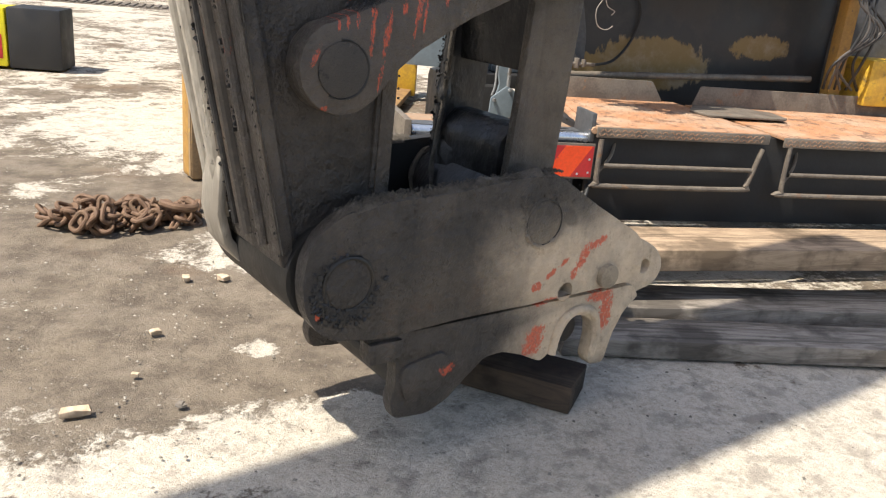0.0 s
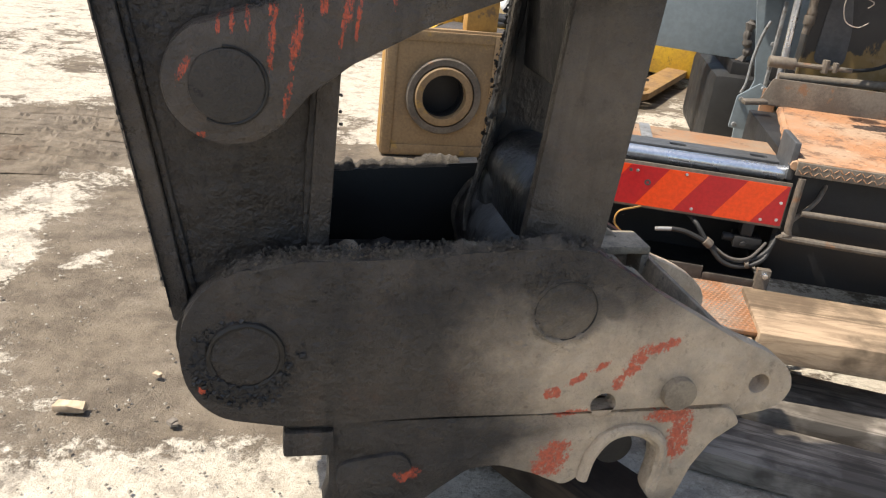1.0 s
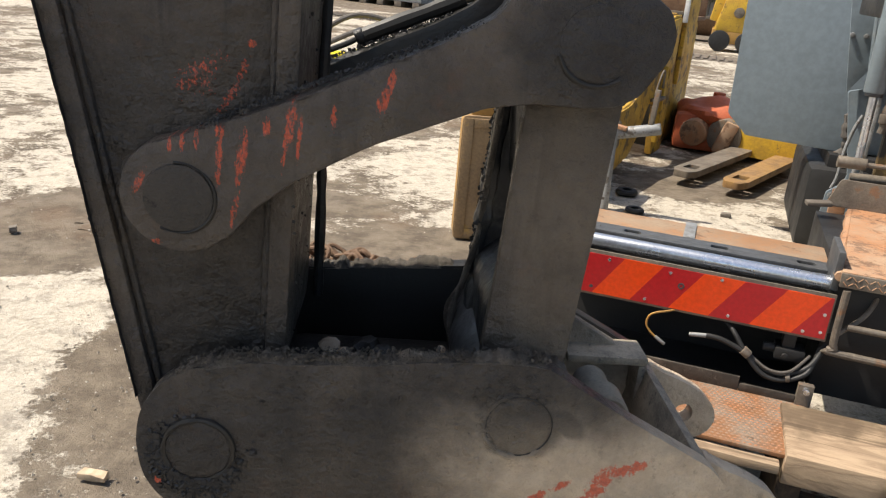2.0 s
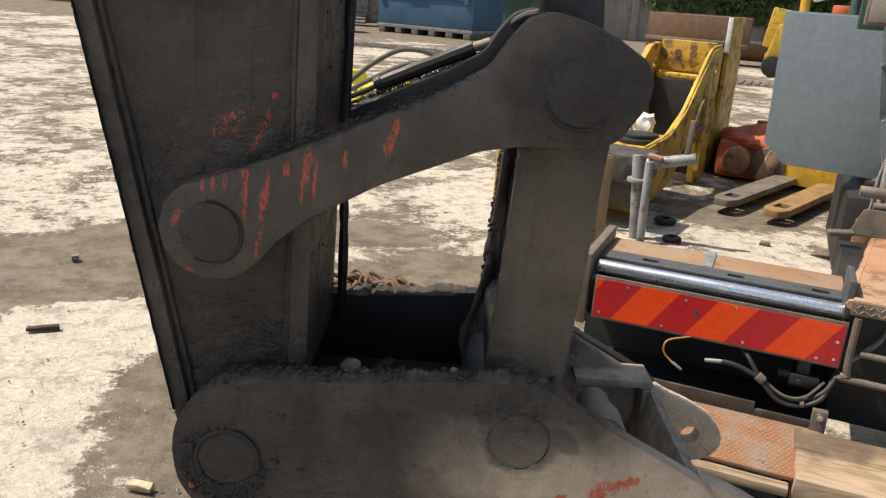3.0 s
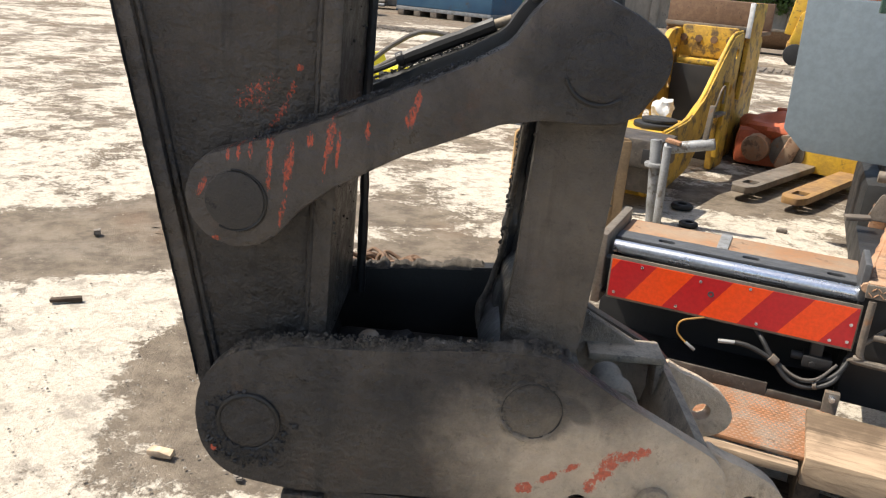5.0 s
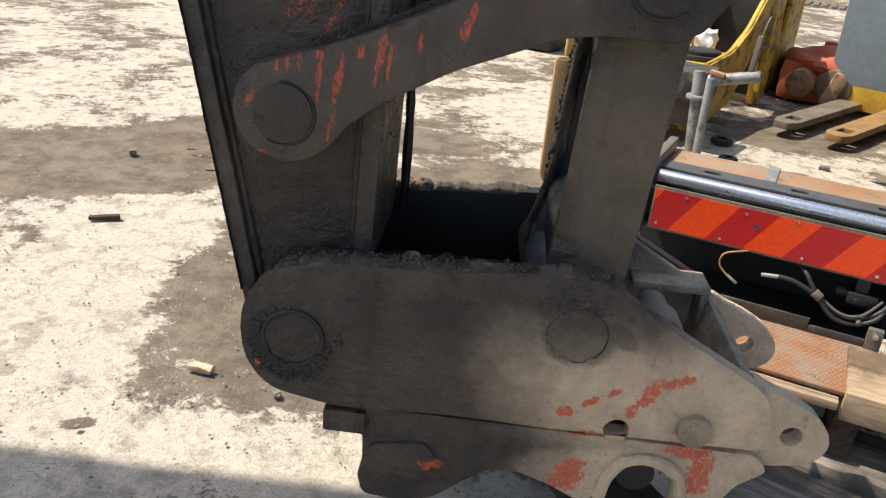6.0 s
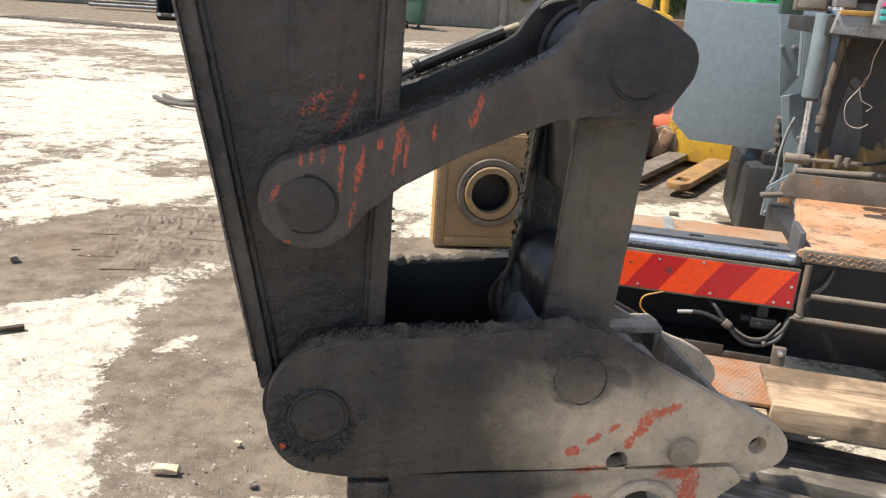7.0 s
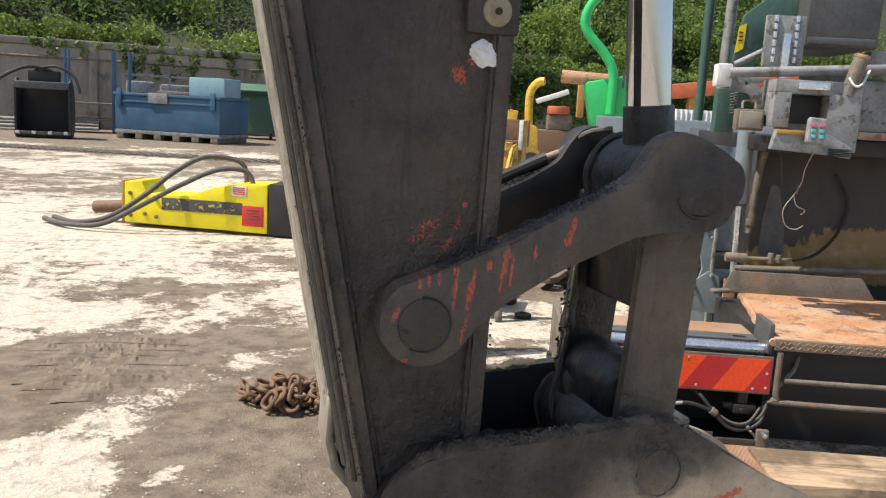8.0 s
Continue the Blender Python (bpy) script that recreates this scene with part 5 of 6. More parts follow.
    for i in range(5):
        P("grille_bar", box((0.20, 0.294, 1.106 + i * 0.0055), (0.27, 0.30, 1.1085 + i * 0.0055), 0.0), BLACK, "", cb)
    P("console_lid", box((0.09, 0.32, 1.315), (0.19, 0.332, 1.34), 0.004), TUBE_STEEL, "", cb)
    rm = P("remote_handset", box((-0.030, -0.012, -0.042), (0.030, 0.012, 0.042), 0.010, pose(0.143, 0.272, 1.184, -8, 4, 0), 3), GREY_DIRTY, "white remote handset with coloured keys")
    for i in range(3):
        for j in range(2):
            P("key", box((-0.007, -0.003, -0.006), (0.007, 0.002, 0.006), 0.001, pose(0.130 + j * 0.026, 0.2575 + 0.0028 * (i - 1), 1.166 + i * 0.018, -8, 4, 0)), TEAL if i < 2 else PINK, "", rm)
    P("loose_wire", pipe([(0.165, 0.30, 1.14), (0.155, 0.35, 1.06), (0.160, 0.38, 1.01), (0.146, 0.40, 0.965), (0.118, 0.40, 0.915), (0.130, 0.40, 0.862), (0.165, 0.40, 0.848), (0.19, 0.40, 0.862)], 0.0016, 6), WIRE, "frayed hanging wire")
    P("loose_wire", pipe([(0.146, 0.40, 0.965), (0.16, 0.40, 0.93), (0.19, 0.40, 0.915), (0.178, 0.40, 0.90)], 0.0015, 6), WIRE)
    P("loose_wire", pipe([(0.06, 0.32, 1.11), (0.08, 0.35, 1.05), (0.10, 0.38, 0.99), (0.13, 0.39, 0.96)], 0.003, 6), RUBBER)
    P("wire_joint", rod((0.152, 0.395, 0.97), (0.156, 0.39, 1.0), 0.004, 8, 0.002), RUST)
    P("right_cover", box((0.29, 0.60, 1.15), (0.40, 0.9, 1.40), 0.008), DARK_GREY)
    P("right_cover", box((0.405, 0.60, 1.19), (0.75, 0.9, 1.37), 0.008), GREY_DIRTY)
    P("rust_ledge", box((0.40, 0.55, 1.165), (0.80, 0.9, 1.188), 0.004), RUST)
    st = P("pipe_stub", ring((0.257, 0.35, 1.300), (0.287, 0.35, 1.425), 0.024, 0.018, 24, 0.002), DIRTY_STEEL, "steel pipe stub with a rusty mouth")
    P("stub_mouth", ring((0.2865, 0.35, 1.423), (0.289, 0.35, 1.434), 0.0255, 0.018, 24, 0.001), RUST, "", st)
    P("tie_cord", pipe([(0.25, 0.335, 1.36), (0.265, 0.322, 1.335), (0.29, 0.33, 1.34), (0.34, 0.40, 1.39)], 0.004, 6), WHITE)
    # added black slab that stands in for the shade beneath the stand
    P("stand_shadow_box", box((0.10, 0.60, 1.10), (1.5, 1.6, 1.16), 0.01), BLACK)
    return c


build_paver()


def along(u, v, z, yaw=0):
    """A pose in the paver's axes."""
    return PAVER @ pose(u, v, z, 0, 0, yaw)


plank("bearer_timber", along(-0.068, -0.316, 0.172), (2.6, 0.24, 0.072), CUT_WOOD, "pale sawn timber bearer with oil stains", "timbers under the paver")
plank("bearer_timber", along(-0.76, -0.335, 0.198), (0.685, 0.032, 0.022), CUT_WOOD, "pale sawn timber bearer with oil stains", "timbers under the paver")
plank("bearer_block", along(-0.50, -0.24, 0.0, 90), (0.3, -0.12, 0.205), DARK_WOOD, "dark timber block under the step", "timbers under the paver")
plank("bearer_block", along(-0.02, -0.30, 0.0, 90), (0.24, 0.05, 0.171), DARK_WOOD, "dark timber block under the step", "timbers under the paver")
plank("bearer_block", along(1.75, -0.30, 0.0, 90), (0.24, -0.14, 0.171), DARK_WOOD, "dark timber block under the step", "timbers under the paver")


# ---- ochre counterweight box with a round port ----
def build_port_box():
    c = thing("port_box", pose(0.790, 2.37, 0), "dusty tan steel box with a round port and ochre sides", "machine part")
    P = lambda name, bm, mat, label="", parent=c: part(name, bm, mat, parent, label)
    P("body", plate(rounded([(-0.255, 0.0), (0.255, 0.0), (0.255, 0.54), (-0.255, 0.54)], 0.03), 0.026, 0.10, [circle(0.006, 0.27, 0.10, 32)], 0.008), OCHRE, "ochre painted body")
    P("face_plate", plate(rounded([(-0.255, 0.0), (0.255, 0.0), (0.255, 0.55), (-0.255, 0.55)], 0.025), 0.0, 0.025, [circle(0.006, 0.27, 0.102, 32)], 0.006), TAN, "dusty tan face plate")
    for p, q in (((-0.250, -0.008, 0.008), (-0.208, 0.0, 0.54)), ((0.208, -0.008, 0.008), (0.250, 0.0, 0.54)), ((-0.207, -0.008, 0.008), (0.207, 0.0, 0.05)), ((-0.207, -0.008, 0.50), (0.207, 0.0, 0.54))):
        P("rim_bar", box(p, q, 0.003), TAN)
    P("port_ring", ring((0.006, -0.002, 0.27), (0.006, -0.022, 0.27), 0.165, 0.134, 48, 0.006), DIRTY_STEEL)
    P("port_collar", ring((0.006, 0.02, 0.27), (0.006, -0.030, 0.27), 0.128, 0.096, 48, 0.006), TAN)
    # shallow bore and back in black: the port's inner shade is their colour
    P("port_bore", ring((0.006, 0.026, 0.27), (0.006, 0.095, 0.27), 0.0985, 0.092, 36), BLACK)
    P("port_back", rod((0.006, 0.088, 0.27), (0.006, 0.098, 0.27), 0.098, 36), BLACK)
    P("top_rib", box((-0.22, 0.02, 0.54), (-0.12, 0.098, 0.64), 0.015), OCHRE)
    P("top_lug", box((0.08, 0.02, 0.54), (0.22, 0.098, 0.70), 0.015), OCHRE)
    P("foot_brace", box((-0.16, 0.101, 0.0), (0.20, 0.16, 0.05), 0.006), DIRTY_STEEL)
    return c


build_port_box()


def moved(bm, x):
    bm.transform(Matrix.Translation((x, 0, 0)))
    return bm


# ---- yellow loader frame, with its bucket at the far end ----
def build_loader():
    c = thing("yellow_loader", pose(1.35, 3.25, 0, 0, 0, -30), "worn yellow loader frame with a rusty hopper", "loader")
    P = lambda name, bm, mat, label="", parent=c: part(name, bm, mat, parent, label)
    turn = Matrix.Rotation(radians(90), 4, "Z")   # plate profile runs to the rear
    prof = [(0.0, 0.10), (0.0, 0.38), (0.25, 0.40), (0.70, 0.43), (1.0, 0.55), (1.3, 0.78), (1.5, 0.92), (1.75, 0.94), (1.75, 0.0), (1.42, 0.0), (1.38, 0.36), (1.15, 0.40), (1.0, 0.22), (0.8, 0.10), (0.35, 0.04), (0.1, 0.04)]
    for x in (-0.02, -0.46):
        P("side_plate", plate(rounded(prof, 0.05), 0, 0.04, [circle(1.60, 0.55, 0.04, 18), circle(1.62, 0.80, 0.038, 18)], 0.005, m=Matrix.Translation((x, 0, 0)) @ turn), YELLOW_RUSTY, "yellow side plate with worn edges")
    P("plate_rim", pipe([(-0.04, y, z + 0.004) for y, z in prof[2:8]], 0.010, 8, 3), YELLOW, "bright worn edge")
    P("stiffener", box((-0.02, 1.40, 0.10), (0.012, 1.44, 0.62), 0.004), YELLOW)
    P("stiffener", box((-0.02, 1.16, 0.405), (0.03, 1.40, 0.425), 0.004), DIRTY_STEEL)
    P("deck", box((-0.42, 0.02, 0.33), (-0.065, 1.05, 0.37), 0.01), YELLOW)
    P("deck_slope", box((-0.42, 1.56, 0.70), (-0.065, 1.70, 0.735), 0.008), YELLOW)
    P("nose_box", join(box((-0.42, -0.10, 0.25), (0.065, 0.22, 0.41), 0.025), box((-0.40, -0.04, 0.10), (0.04, 0.15, 0.26), 0.02)), GREY_OIL, "scuffed dark grey front box")
    P("nose_latch", box((-0.03, -0.106, 0.28), (0.03, -0.099, 0.36), 0.003), BLACK)
    P("cross_beam", box((-0.46, 1.72, 0.74), (-0.07, 1.80, 0.96), 0.012), YELLOW_RUSTY, "yellow cross beam with bolt holes")
    for k in range(4):
        P("bolt_hole", rod((-0.44 + k * 0.11, 1.722, 0.87), (-0.44 + k * 0.11, 1.712, 0.87), 0.026, 16), CHAIN)
    # added black sheet for the shade seen through the deck opening
    P("shade_plate", box((-0.42, 1.50, 0.05), (-0.07, 1.53, 0.70), 0.004), INNER)
    P("rubber_mat", rod((-0.20, 0.62, 0.37), (-0.20, 0.62, 0.40), 0.14, 28, 0.008), RUBBER)
    P("rubber_mat", rod((-0.19, 0.64, 0.40), (-0.19, 0.64, 0.425), 0.11, 28, 0.008), RUBBER)
    bag = bmesh.new()
    bmesh.ops.create_icosphere(bag, subdivisions=3, radius=0.075)
    for v in bag.verts:
        v.co *= 1 + 0.5 * noise.noise(v.co * 22)
        v.co = Vector((v.co.x - 0.24, v.co.y * 0.8 + 0.86, v.co.z + 0.445))
    P("paper_bag", bag, WHITE, "crumpled white bag")
    P("hook", pipe([(0.03, 1.05, 0.46), (0.04, 1.12, 0.60), (0.04, 1.20, 0.60), (0.04, 1.20, 0.50)], 0.007, 8), DIRTY_STEEL)
    P("rear_cheek", plate(rounded([(1.83, 0.46), (2.12, 0.52), (2.22, 1.14), (1.83, 1.14)], 0.02), 0, 0.03, (), 0.004, m=turn), YELLOW_RUSTY, "tall yellow rear cheek plate")
    P("cheek_edge", box((-0.032, 1.80, 0.90), (0.0, 1.83, 1.14), 0.004), WHITE, "pale worn edge")
    P("hopper", join(box((-0.62, 1.84, 0.93), (-0.035, 1.88, 1.14), 0.008), box((-0.62, 1.84, 0.90), (-0.035, 2.7, 0.93), 0.008), box((-0.62, 1.88, 0.93), (-0.58, 2.7, 1.14), 0.008), box((-0.58, 2.66, 0.93), (-0.035, 2.7, 1.14), 0.008)), CHAIN, "rusty brown hopper")
    P("hopper_rim", box((-0.62, 1.80, 0.945), (-0.035, 1.838, 0.975), 0.006), DIRTY_STEEL)
    P("rear_frame", box((-0.55, 1.90, 0.0), (-0.06, 2.6, 0.898), 0.04), YELLOW_RUSTY)
    P("front_wall", box((-0.42, 0.16, 0.03), (-0.06, 0.20, 0.30), 0.02), YELLOW_RUSTY)
    # standing cylinder and its arm before the frame
    P("jack_post", moved(join(rod((0.02, -0.20, 0.0), (-0.02, -0.20, 0.44), 0.030, 20, 0.004), rod((0.0, -0.20, 0.30), (0.0, -0.20, 0.32), 0.062, 24, 0.004), rod((0.075, -0.28, 0.0), (0.055, -0.24, 0.42), 0.022, 16, 0.004)), 0.085), GREY_DIRTY, "grey steel jack post")
    P("jack_arm", moved(rod((0.03, -0.20, 0.40), (0.27, -0.16, 0.46), 0.030, 20, 0.006), 0.085), GREY_DIRTY)
    P("jack_strap", moved(box((0.18, -0.18, 0.44), (0.205, -0.15, 0.66), 0.004, pose(0, 0, 0, 0, 3, 0)), 0.085), DIRTY_STEEL)
    P("jack_cap", moved(box((-0.03, -0.23, 0.44), (0.05, -0.18, 0.46), 0.006, pose(0, 0, 0, 0, 8, 0)), 0.085), RUST)
    P("front_leg", box((-0.22, -0.22, 0.0), (-0.19, -0.19, 0.50), 0.004), DIRTY_STEEL)
    P("front_leg", box((-0.30, -0.14, 0.0), (-0.14, -0.10, 0.30), 0.01), OCHRE)
    return c


build_loader()


def build_orange_unit():
    c = thing("orange_gear_unit", pose(2.72, 5.0, 0, 0, 0, -20), "faded orange gear unit with rusty brown castings", "machine part")
    P = lambda name, bm, mat, label="", parent=c: part(name, bm, mat, parent, label)
    bm = bmesh.new()
    bmesh.ops.create_uvsphere(bm, u_segments=32, v_segments=16, radius=1)
    for v in bm.verts:
        v.co = Vector((v.co.x * 0.34, v.co.y * 0.34, 0.26 + v.co.z * 0.12)) * (1 + 0.12 * noise.noise(v.co * 2))
    P("cover", bm, ORANGE_RED, "faded orange cover")
    P("filler_cap", ring((-0.05, 0.0, 0.37), (-0.05, 0, 0.41), 0.045, 0.02, 20, 0.004), ORANGE_RED)
    P("base", box((-0.34, -0.30, 0.0), (0.30, 0.32, 0.27), 0.06), ORANGE_RED)
    for i, (x, r) in enumerate(((-0.20, 0.10), (0.02, 0.13), (0.20, 0.09))):
        P("casting", rod((x, -0.36, 0.14), (x + 0.03, -0.26, 0.15), r, 14, 0.015), RUST if i != 1 else DIRTY_STEEL)
    P("casting", box((-0.06, -0.40, 0.02), (0.04, -0.28, 0.26), 0.02, pose(0, 0, 0, 0, 18, 0)), RUST)
    return c


build_orange_unit()


FORK = worn("rubbed_fork_paint", (0.30, 0.17, 0.06), (0.20, 0.12, 0.06), (0.36, 0.22, 0.05), scale=9, rough=(0.5, 0.8))


def build_pallet_truck():
    c = thing("pallet_truck", pose(2.12, 3.60, 0, 0, 0, -40), "worn yellow pallet truck with rusty forks", "pallet truck")
    P = lambda name, bm, mat, label="", parent=c: part(name, bm, mat, parent, label)
    flat = Matrix(((1, 0, 0, 0), (0, 0, 1, 0), (0, 1, 0, 0), (0, 0, 0, 1)))
    for x in (-0.155, 0.155):
        out = [(x - 0.075, 0.08), (x - 0.045, 0.0), (x + 0.045, 0.0), (x + 0.075, 0.08), (x + 0.075, 1.15), (x - 0.075, 1.15)]
        slot = rounded([(x - 0.04, 0.12), (x + 0.04, 0.12), (x + 0.04, 0.24), (x - 0.04, 0.24)], 0.02)
        f = P("fork", plate(rounded(out, 0.02), 0.045, 0.085, [slot], 0.006, m=flat), DIRTY_STEEL if x < 0 else FORK, "worn fork with rubbed paint")
        P("fork_wheel", rod((x - 0.03, 0.18, 0.04), (x + 0.03, 0.18, 0.04), 0.036, 20, 0.004), RUBBER, "", f)
    P("mast_plate", box((-0.26, 1.15, 0.03), (0.26, 1.22, 0.36), 0.012, None), YELLOW, "yellow mast plate")
    P("pump_body", box((-0.12, 1.22, 0.06), (0.12, 1.45, 0.42), 0.03), YELLOW)
    P("steer_wheel", rod((-0.06, 1.40, 0.09), (0.06, 1.40, 0.09), 0.09, 24, 0.01), RUBBER)
    return c


build_pallet_truck()


# ---- chain heap ----
def build_chain():
    c = thing("chain", pose(0.05, 1.82, 0), "heap of rusty steel chain lying on the concrete", "chain")
    link = [(0.019, 0, 0), (0.019, 0.020, 0), (0.010, 0.034, 0), (-0.010, 0.034, 0), (-0.019, 0.020, 0), (-0.019, -0.020, 0), (-0.010, -0.034, 0), (0.010, -0.034, 0), (0.019, -0.020, 0)]
    first = part("chain_link", pipe(link, 0.0085, 8, 3, True), CHAIN, c)
    random.seed(11)
    spots = []
    for i in range(120):
        a = i / 120
        x = -0.17 + 0.46 * a + random.uniform(-0.06, 0.06)
        y = 0.08 * math.sin(a * 21) + random.uniform(-0.05, 0.05)
        z = 0.012 + max(0, 0.075 * (1 - (x / 0.28) ** 2)) * random.random()
        spots.append((x, y, z))
    for i, (x, y, z) in enumerate(spots):
        ob = first if i == 0 else new("chain_link", first.data)
        ob.parent = c
        ob.matrix_local = pose(x, y, z, random.uniform(-65, 65), random.uniform(-40, 40), random.uniform(0, 180))
    hook = part("hook", pipe([(0.16, -0.06, 0.09), (0.20, -0.10, 0.08), (0.26, -0.10, 0.07), (0.29, -0.06, 0.07), (0.27, -0.03, 0.08)], 0.016, 10), CHAIN, c, "rusty chain hook")
    return c


build_chain()


# ---- rubber rings and small litter ----
def rubber_ring(m, r):
    ob = part("rubber_ring", ring((0, 0, 0), (0, 0, r * 0.5), r, r * 0.45, 28, r * 0.14), RUBBER)
    ob.matrix_world = m
    tagged(ob, "black rubber ring lying on the dusty concrete", "ring", "rings on the yard")


rubber_ring(pose(1.585, 3.36, 0.0), 0.062)
rubber_ring(pose(1.535, 3.00, 0.0), 0.050)


def litter(name, m, size, mat, label, category, seed):
    bm = box(tuple(-s / 2 for s in size), tuple(s / 2 for s in size), min(size) * 0.15)
    bmesh.ops.subdivide_edges(bm, edges=bm.edges[:], cuts=1)
    for v in bm.verts:
        v.co += noise.noise_vector(v.co * 60 + Vector((seed, 0, 0))) * min(size) * 0.35
    ob = part(name, bm, mat)
    ob.matrix_world = m
    return tagged(ob, label, category)


litter("wood_chip", pose(-0.362, 0.528, 0.006, 0, 0, -12), (0.062, 0.026, 0.016), CHIP, "pale split wood chip on the dirty concrete", "wood", 1)
litter("dark_stick", pose(-1.015, 1.37, 0.006, 0, 0, 22), (0.10, 0.022, 0.014), DARK_WOOD, "dark broken stick on the concrete", "wood", 2)
for i, (x, y, s) in enumerate(((-0.088, 0.859, 0.026), (0.30, 1.76, 0.04), (0.115, 1.204, 0.03), (0.219, 1.161, 0.035), (-0.201, 0.646, 0.018), (-0.148, 0.455, 0.014), (-0.152, 0.464, 0.020), (-0.541, 0.25, 0.014), (-1.232, 2.086, 0.04), (2.05, 3.05, 0.05), (1.35, 2.2, 0.03))):
    litter("stone", pose(x, y, s * 0.2, 0, 0, i * 37), (s, s * 0.7, s * 0.45), CHIP if i < 5 else GREY_WOOD, "small pale stone on the dirty concrete" if i < 5 else "small grey stone on the dirty concrete", "stone", i + 5)


def build_ridges():
    """Tyre marks pressed into the mud."""
    bm = bmesh.new()
    random.seed(21)
    for i in range(11):
        y = 2.05 + i * 0.078 + random.uniform(-0.012, 0.012)
        x0, x1 = -1.0 + random.uniform(-0.08, 0.2), -0.45 + random.uniform(-0.12, 0.1)
        b = crust([(x0, y, 0), (x0 * 0.6 + x1 * 0.4, y + random.uniform(-0.03, 0.01), 0), (x0 * 0.3 + x1 * 0.7, y - 0.05, 0), (x1, y - 0.10, 0)], 0.085, 0.013, i, 0.012)
        bm = join(bm, b)
    tagged(part("tyre_marks", bm, GROUND), "ridged tyre marks in dried mud", "mud", kind="stuff")


build_ridges()


def build_grit():
    random.seed(3)
    vs, fs = [], []
    for i in range(7000):
        x, y = (random.uniform(-1.6, 1.2), random.uniform(-0.3, 1.6)) if i % 2 else (random.uniform(-2.2, 2.4), random.uniform(-0.6, 3.5))
        s = 0.0012 + 0.0048 * random.random() ** 4
        k = len(vs)
        for dx, dy, dz in ((1, 0, 0), (0, 1, 0), (-1, 0, 0), (0, -1, 0), (0, 0, 1)):
            r = s * random.uniform(0.6, 1.3)
            vs.append((x + dx * r, y + dy * r, dz * r * 0.8 - 0.001))
        fs += [(k, k + 1, k + 4), (k + 1, k + 2, k + 4), (k + 2, k + 3, k + 4), (k + 3, k, k + 4)]
    n = Nodes("grit_stone")
    g = n.t.nodes.new("ShaderNodeNewGeometry")
    m = n.out(n.mix(g.outputs["Random Per Island"], (0.11, 0.095, 0.078), (0.46, 0.42, 0.35)), 0.9)
    tagged(raw("grit", vs, fs, m), "loose grit and crumbs on the concrete", "grit", kind="stuff")


build_grit()


# ---- yellow hydraulic hammer lying in the yard ----
def build_hammer():
    c = thing("hydraulic_hammer", pose(-0.86, 6.52, 0, 0, 0, -27), "bright yellow hydraulic hammer lying on the concrete with hoses", "hydraulic hammer")
    P = lambda name, bm, mat, label="", parent=c: part(name, bm, mat, parent, label)
    prof = [(0.0, 0.03), (0.0, 0.40), (0.17, 0.42), (0.22, 0.30), (0.62, 0.31), (0.85, 0.40), (1.10, 0.45), (1.35, 0.46), (1.35, 0.02)]
    body = P("body", plate(rounded(prof, 0.015), 0.0, 0.36, (), 0.012), LEMON, "yellow welded body")
    P("black_band", box((0.36, -0.004, 0.17), (1.12, 0.0, 0.28), 0.001), SCUFFED_BAND, "scuffed black band", body)
    P("red_label", box((1.12, -0.005, 0.08), (1.32, -0.001, 0.26), 0.001), RED, "", body)
    P("paper_label", box((1.02, -0.005, 0.34), (1.16, -0.001, 0.43), 0.001), WHITE, "white label with red bars", body)
    for i in range(4):
        P("label_bar", box((1.035, -0.007, 0.355 + i * 0.018), (1.145, -0.005, 0.365 + i * 0.018), 0.0), RED, "", body)
    for i in range(5):
        P("label_bar", box((1.16, -0.007, 0.12 + i * 0.025), (1.28, -0.005, 0.126 + i * 0.025), 0.0), DARK_GREY, "", body)
    for i, (x, z) in enumerate(((0.06, 0.1), (0.06, 0.3), (0.2, 0.12), (0.2, 0.3), (0.31, 0.1), (0.31, 0.26))):
        P("bolt", rod((x, 0.0, z), (x, -0.015, z), 0.018, 8, 0.003), DIRTY_STEEL, "", body)
    P("end_cap", box((1.36, 0.0, 0.01), (1.75, 0.36, 0.47), 0.02), BLACK, "dark bolted end cap")
    P("front_plate", box((-0.03, 0.0, 0.03), (0.0, 0.36, 0.41), 0.008), OCHRE)
    P("chisel", rod((0.0, 0.18, 0.16), (-0.40, 0.18, 0.12), 0.058, 20, 0.01), CHAIN, "rusty steel chisel")
    for k, dy in enumerate((0.06, 0.20)):
        P("hose", pipe([(1.20 - 0.12 * k, dy, 0.44), (1.12 - 0.1 * k, dy, 0.56 + 0.06 * k), (0.90 - 0.16 * k, dy - 0.1, 0.56 + 0.10 * k), (0.62 - 0.12 * k, dy - 0.22, 0.42 + 0.10 * k), (0.30, dy - 0.36, 0.22 + 0.10 * k), (0.0, dy - 0.44, 0.06 + 0.05 * k), (-0.35, dy - 0.40, 0.03), (-0.70, dy - 0.20, 0.03)], 0.022, 10, 8), HOSE_GREY, "dusty black hydraulic hose")
    return c


build_hammer()


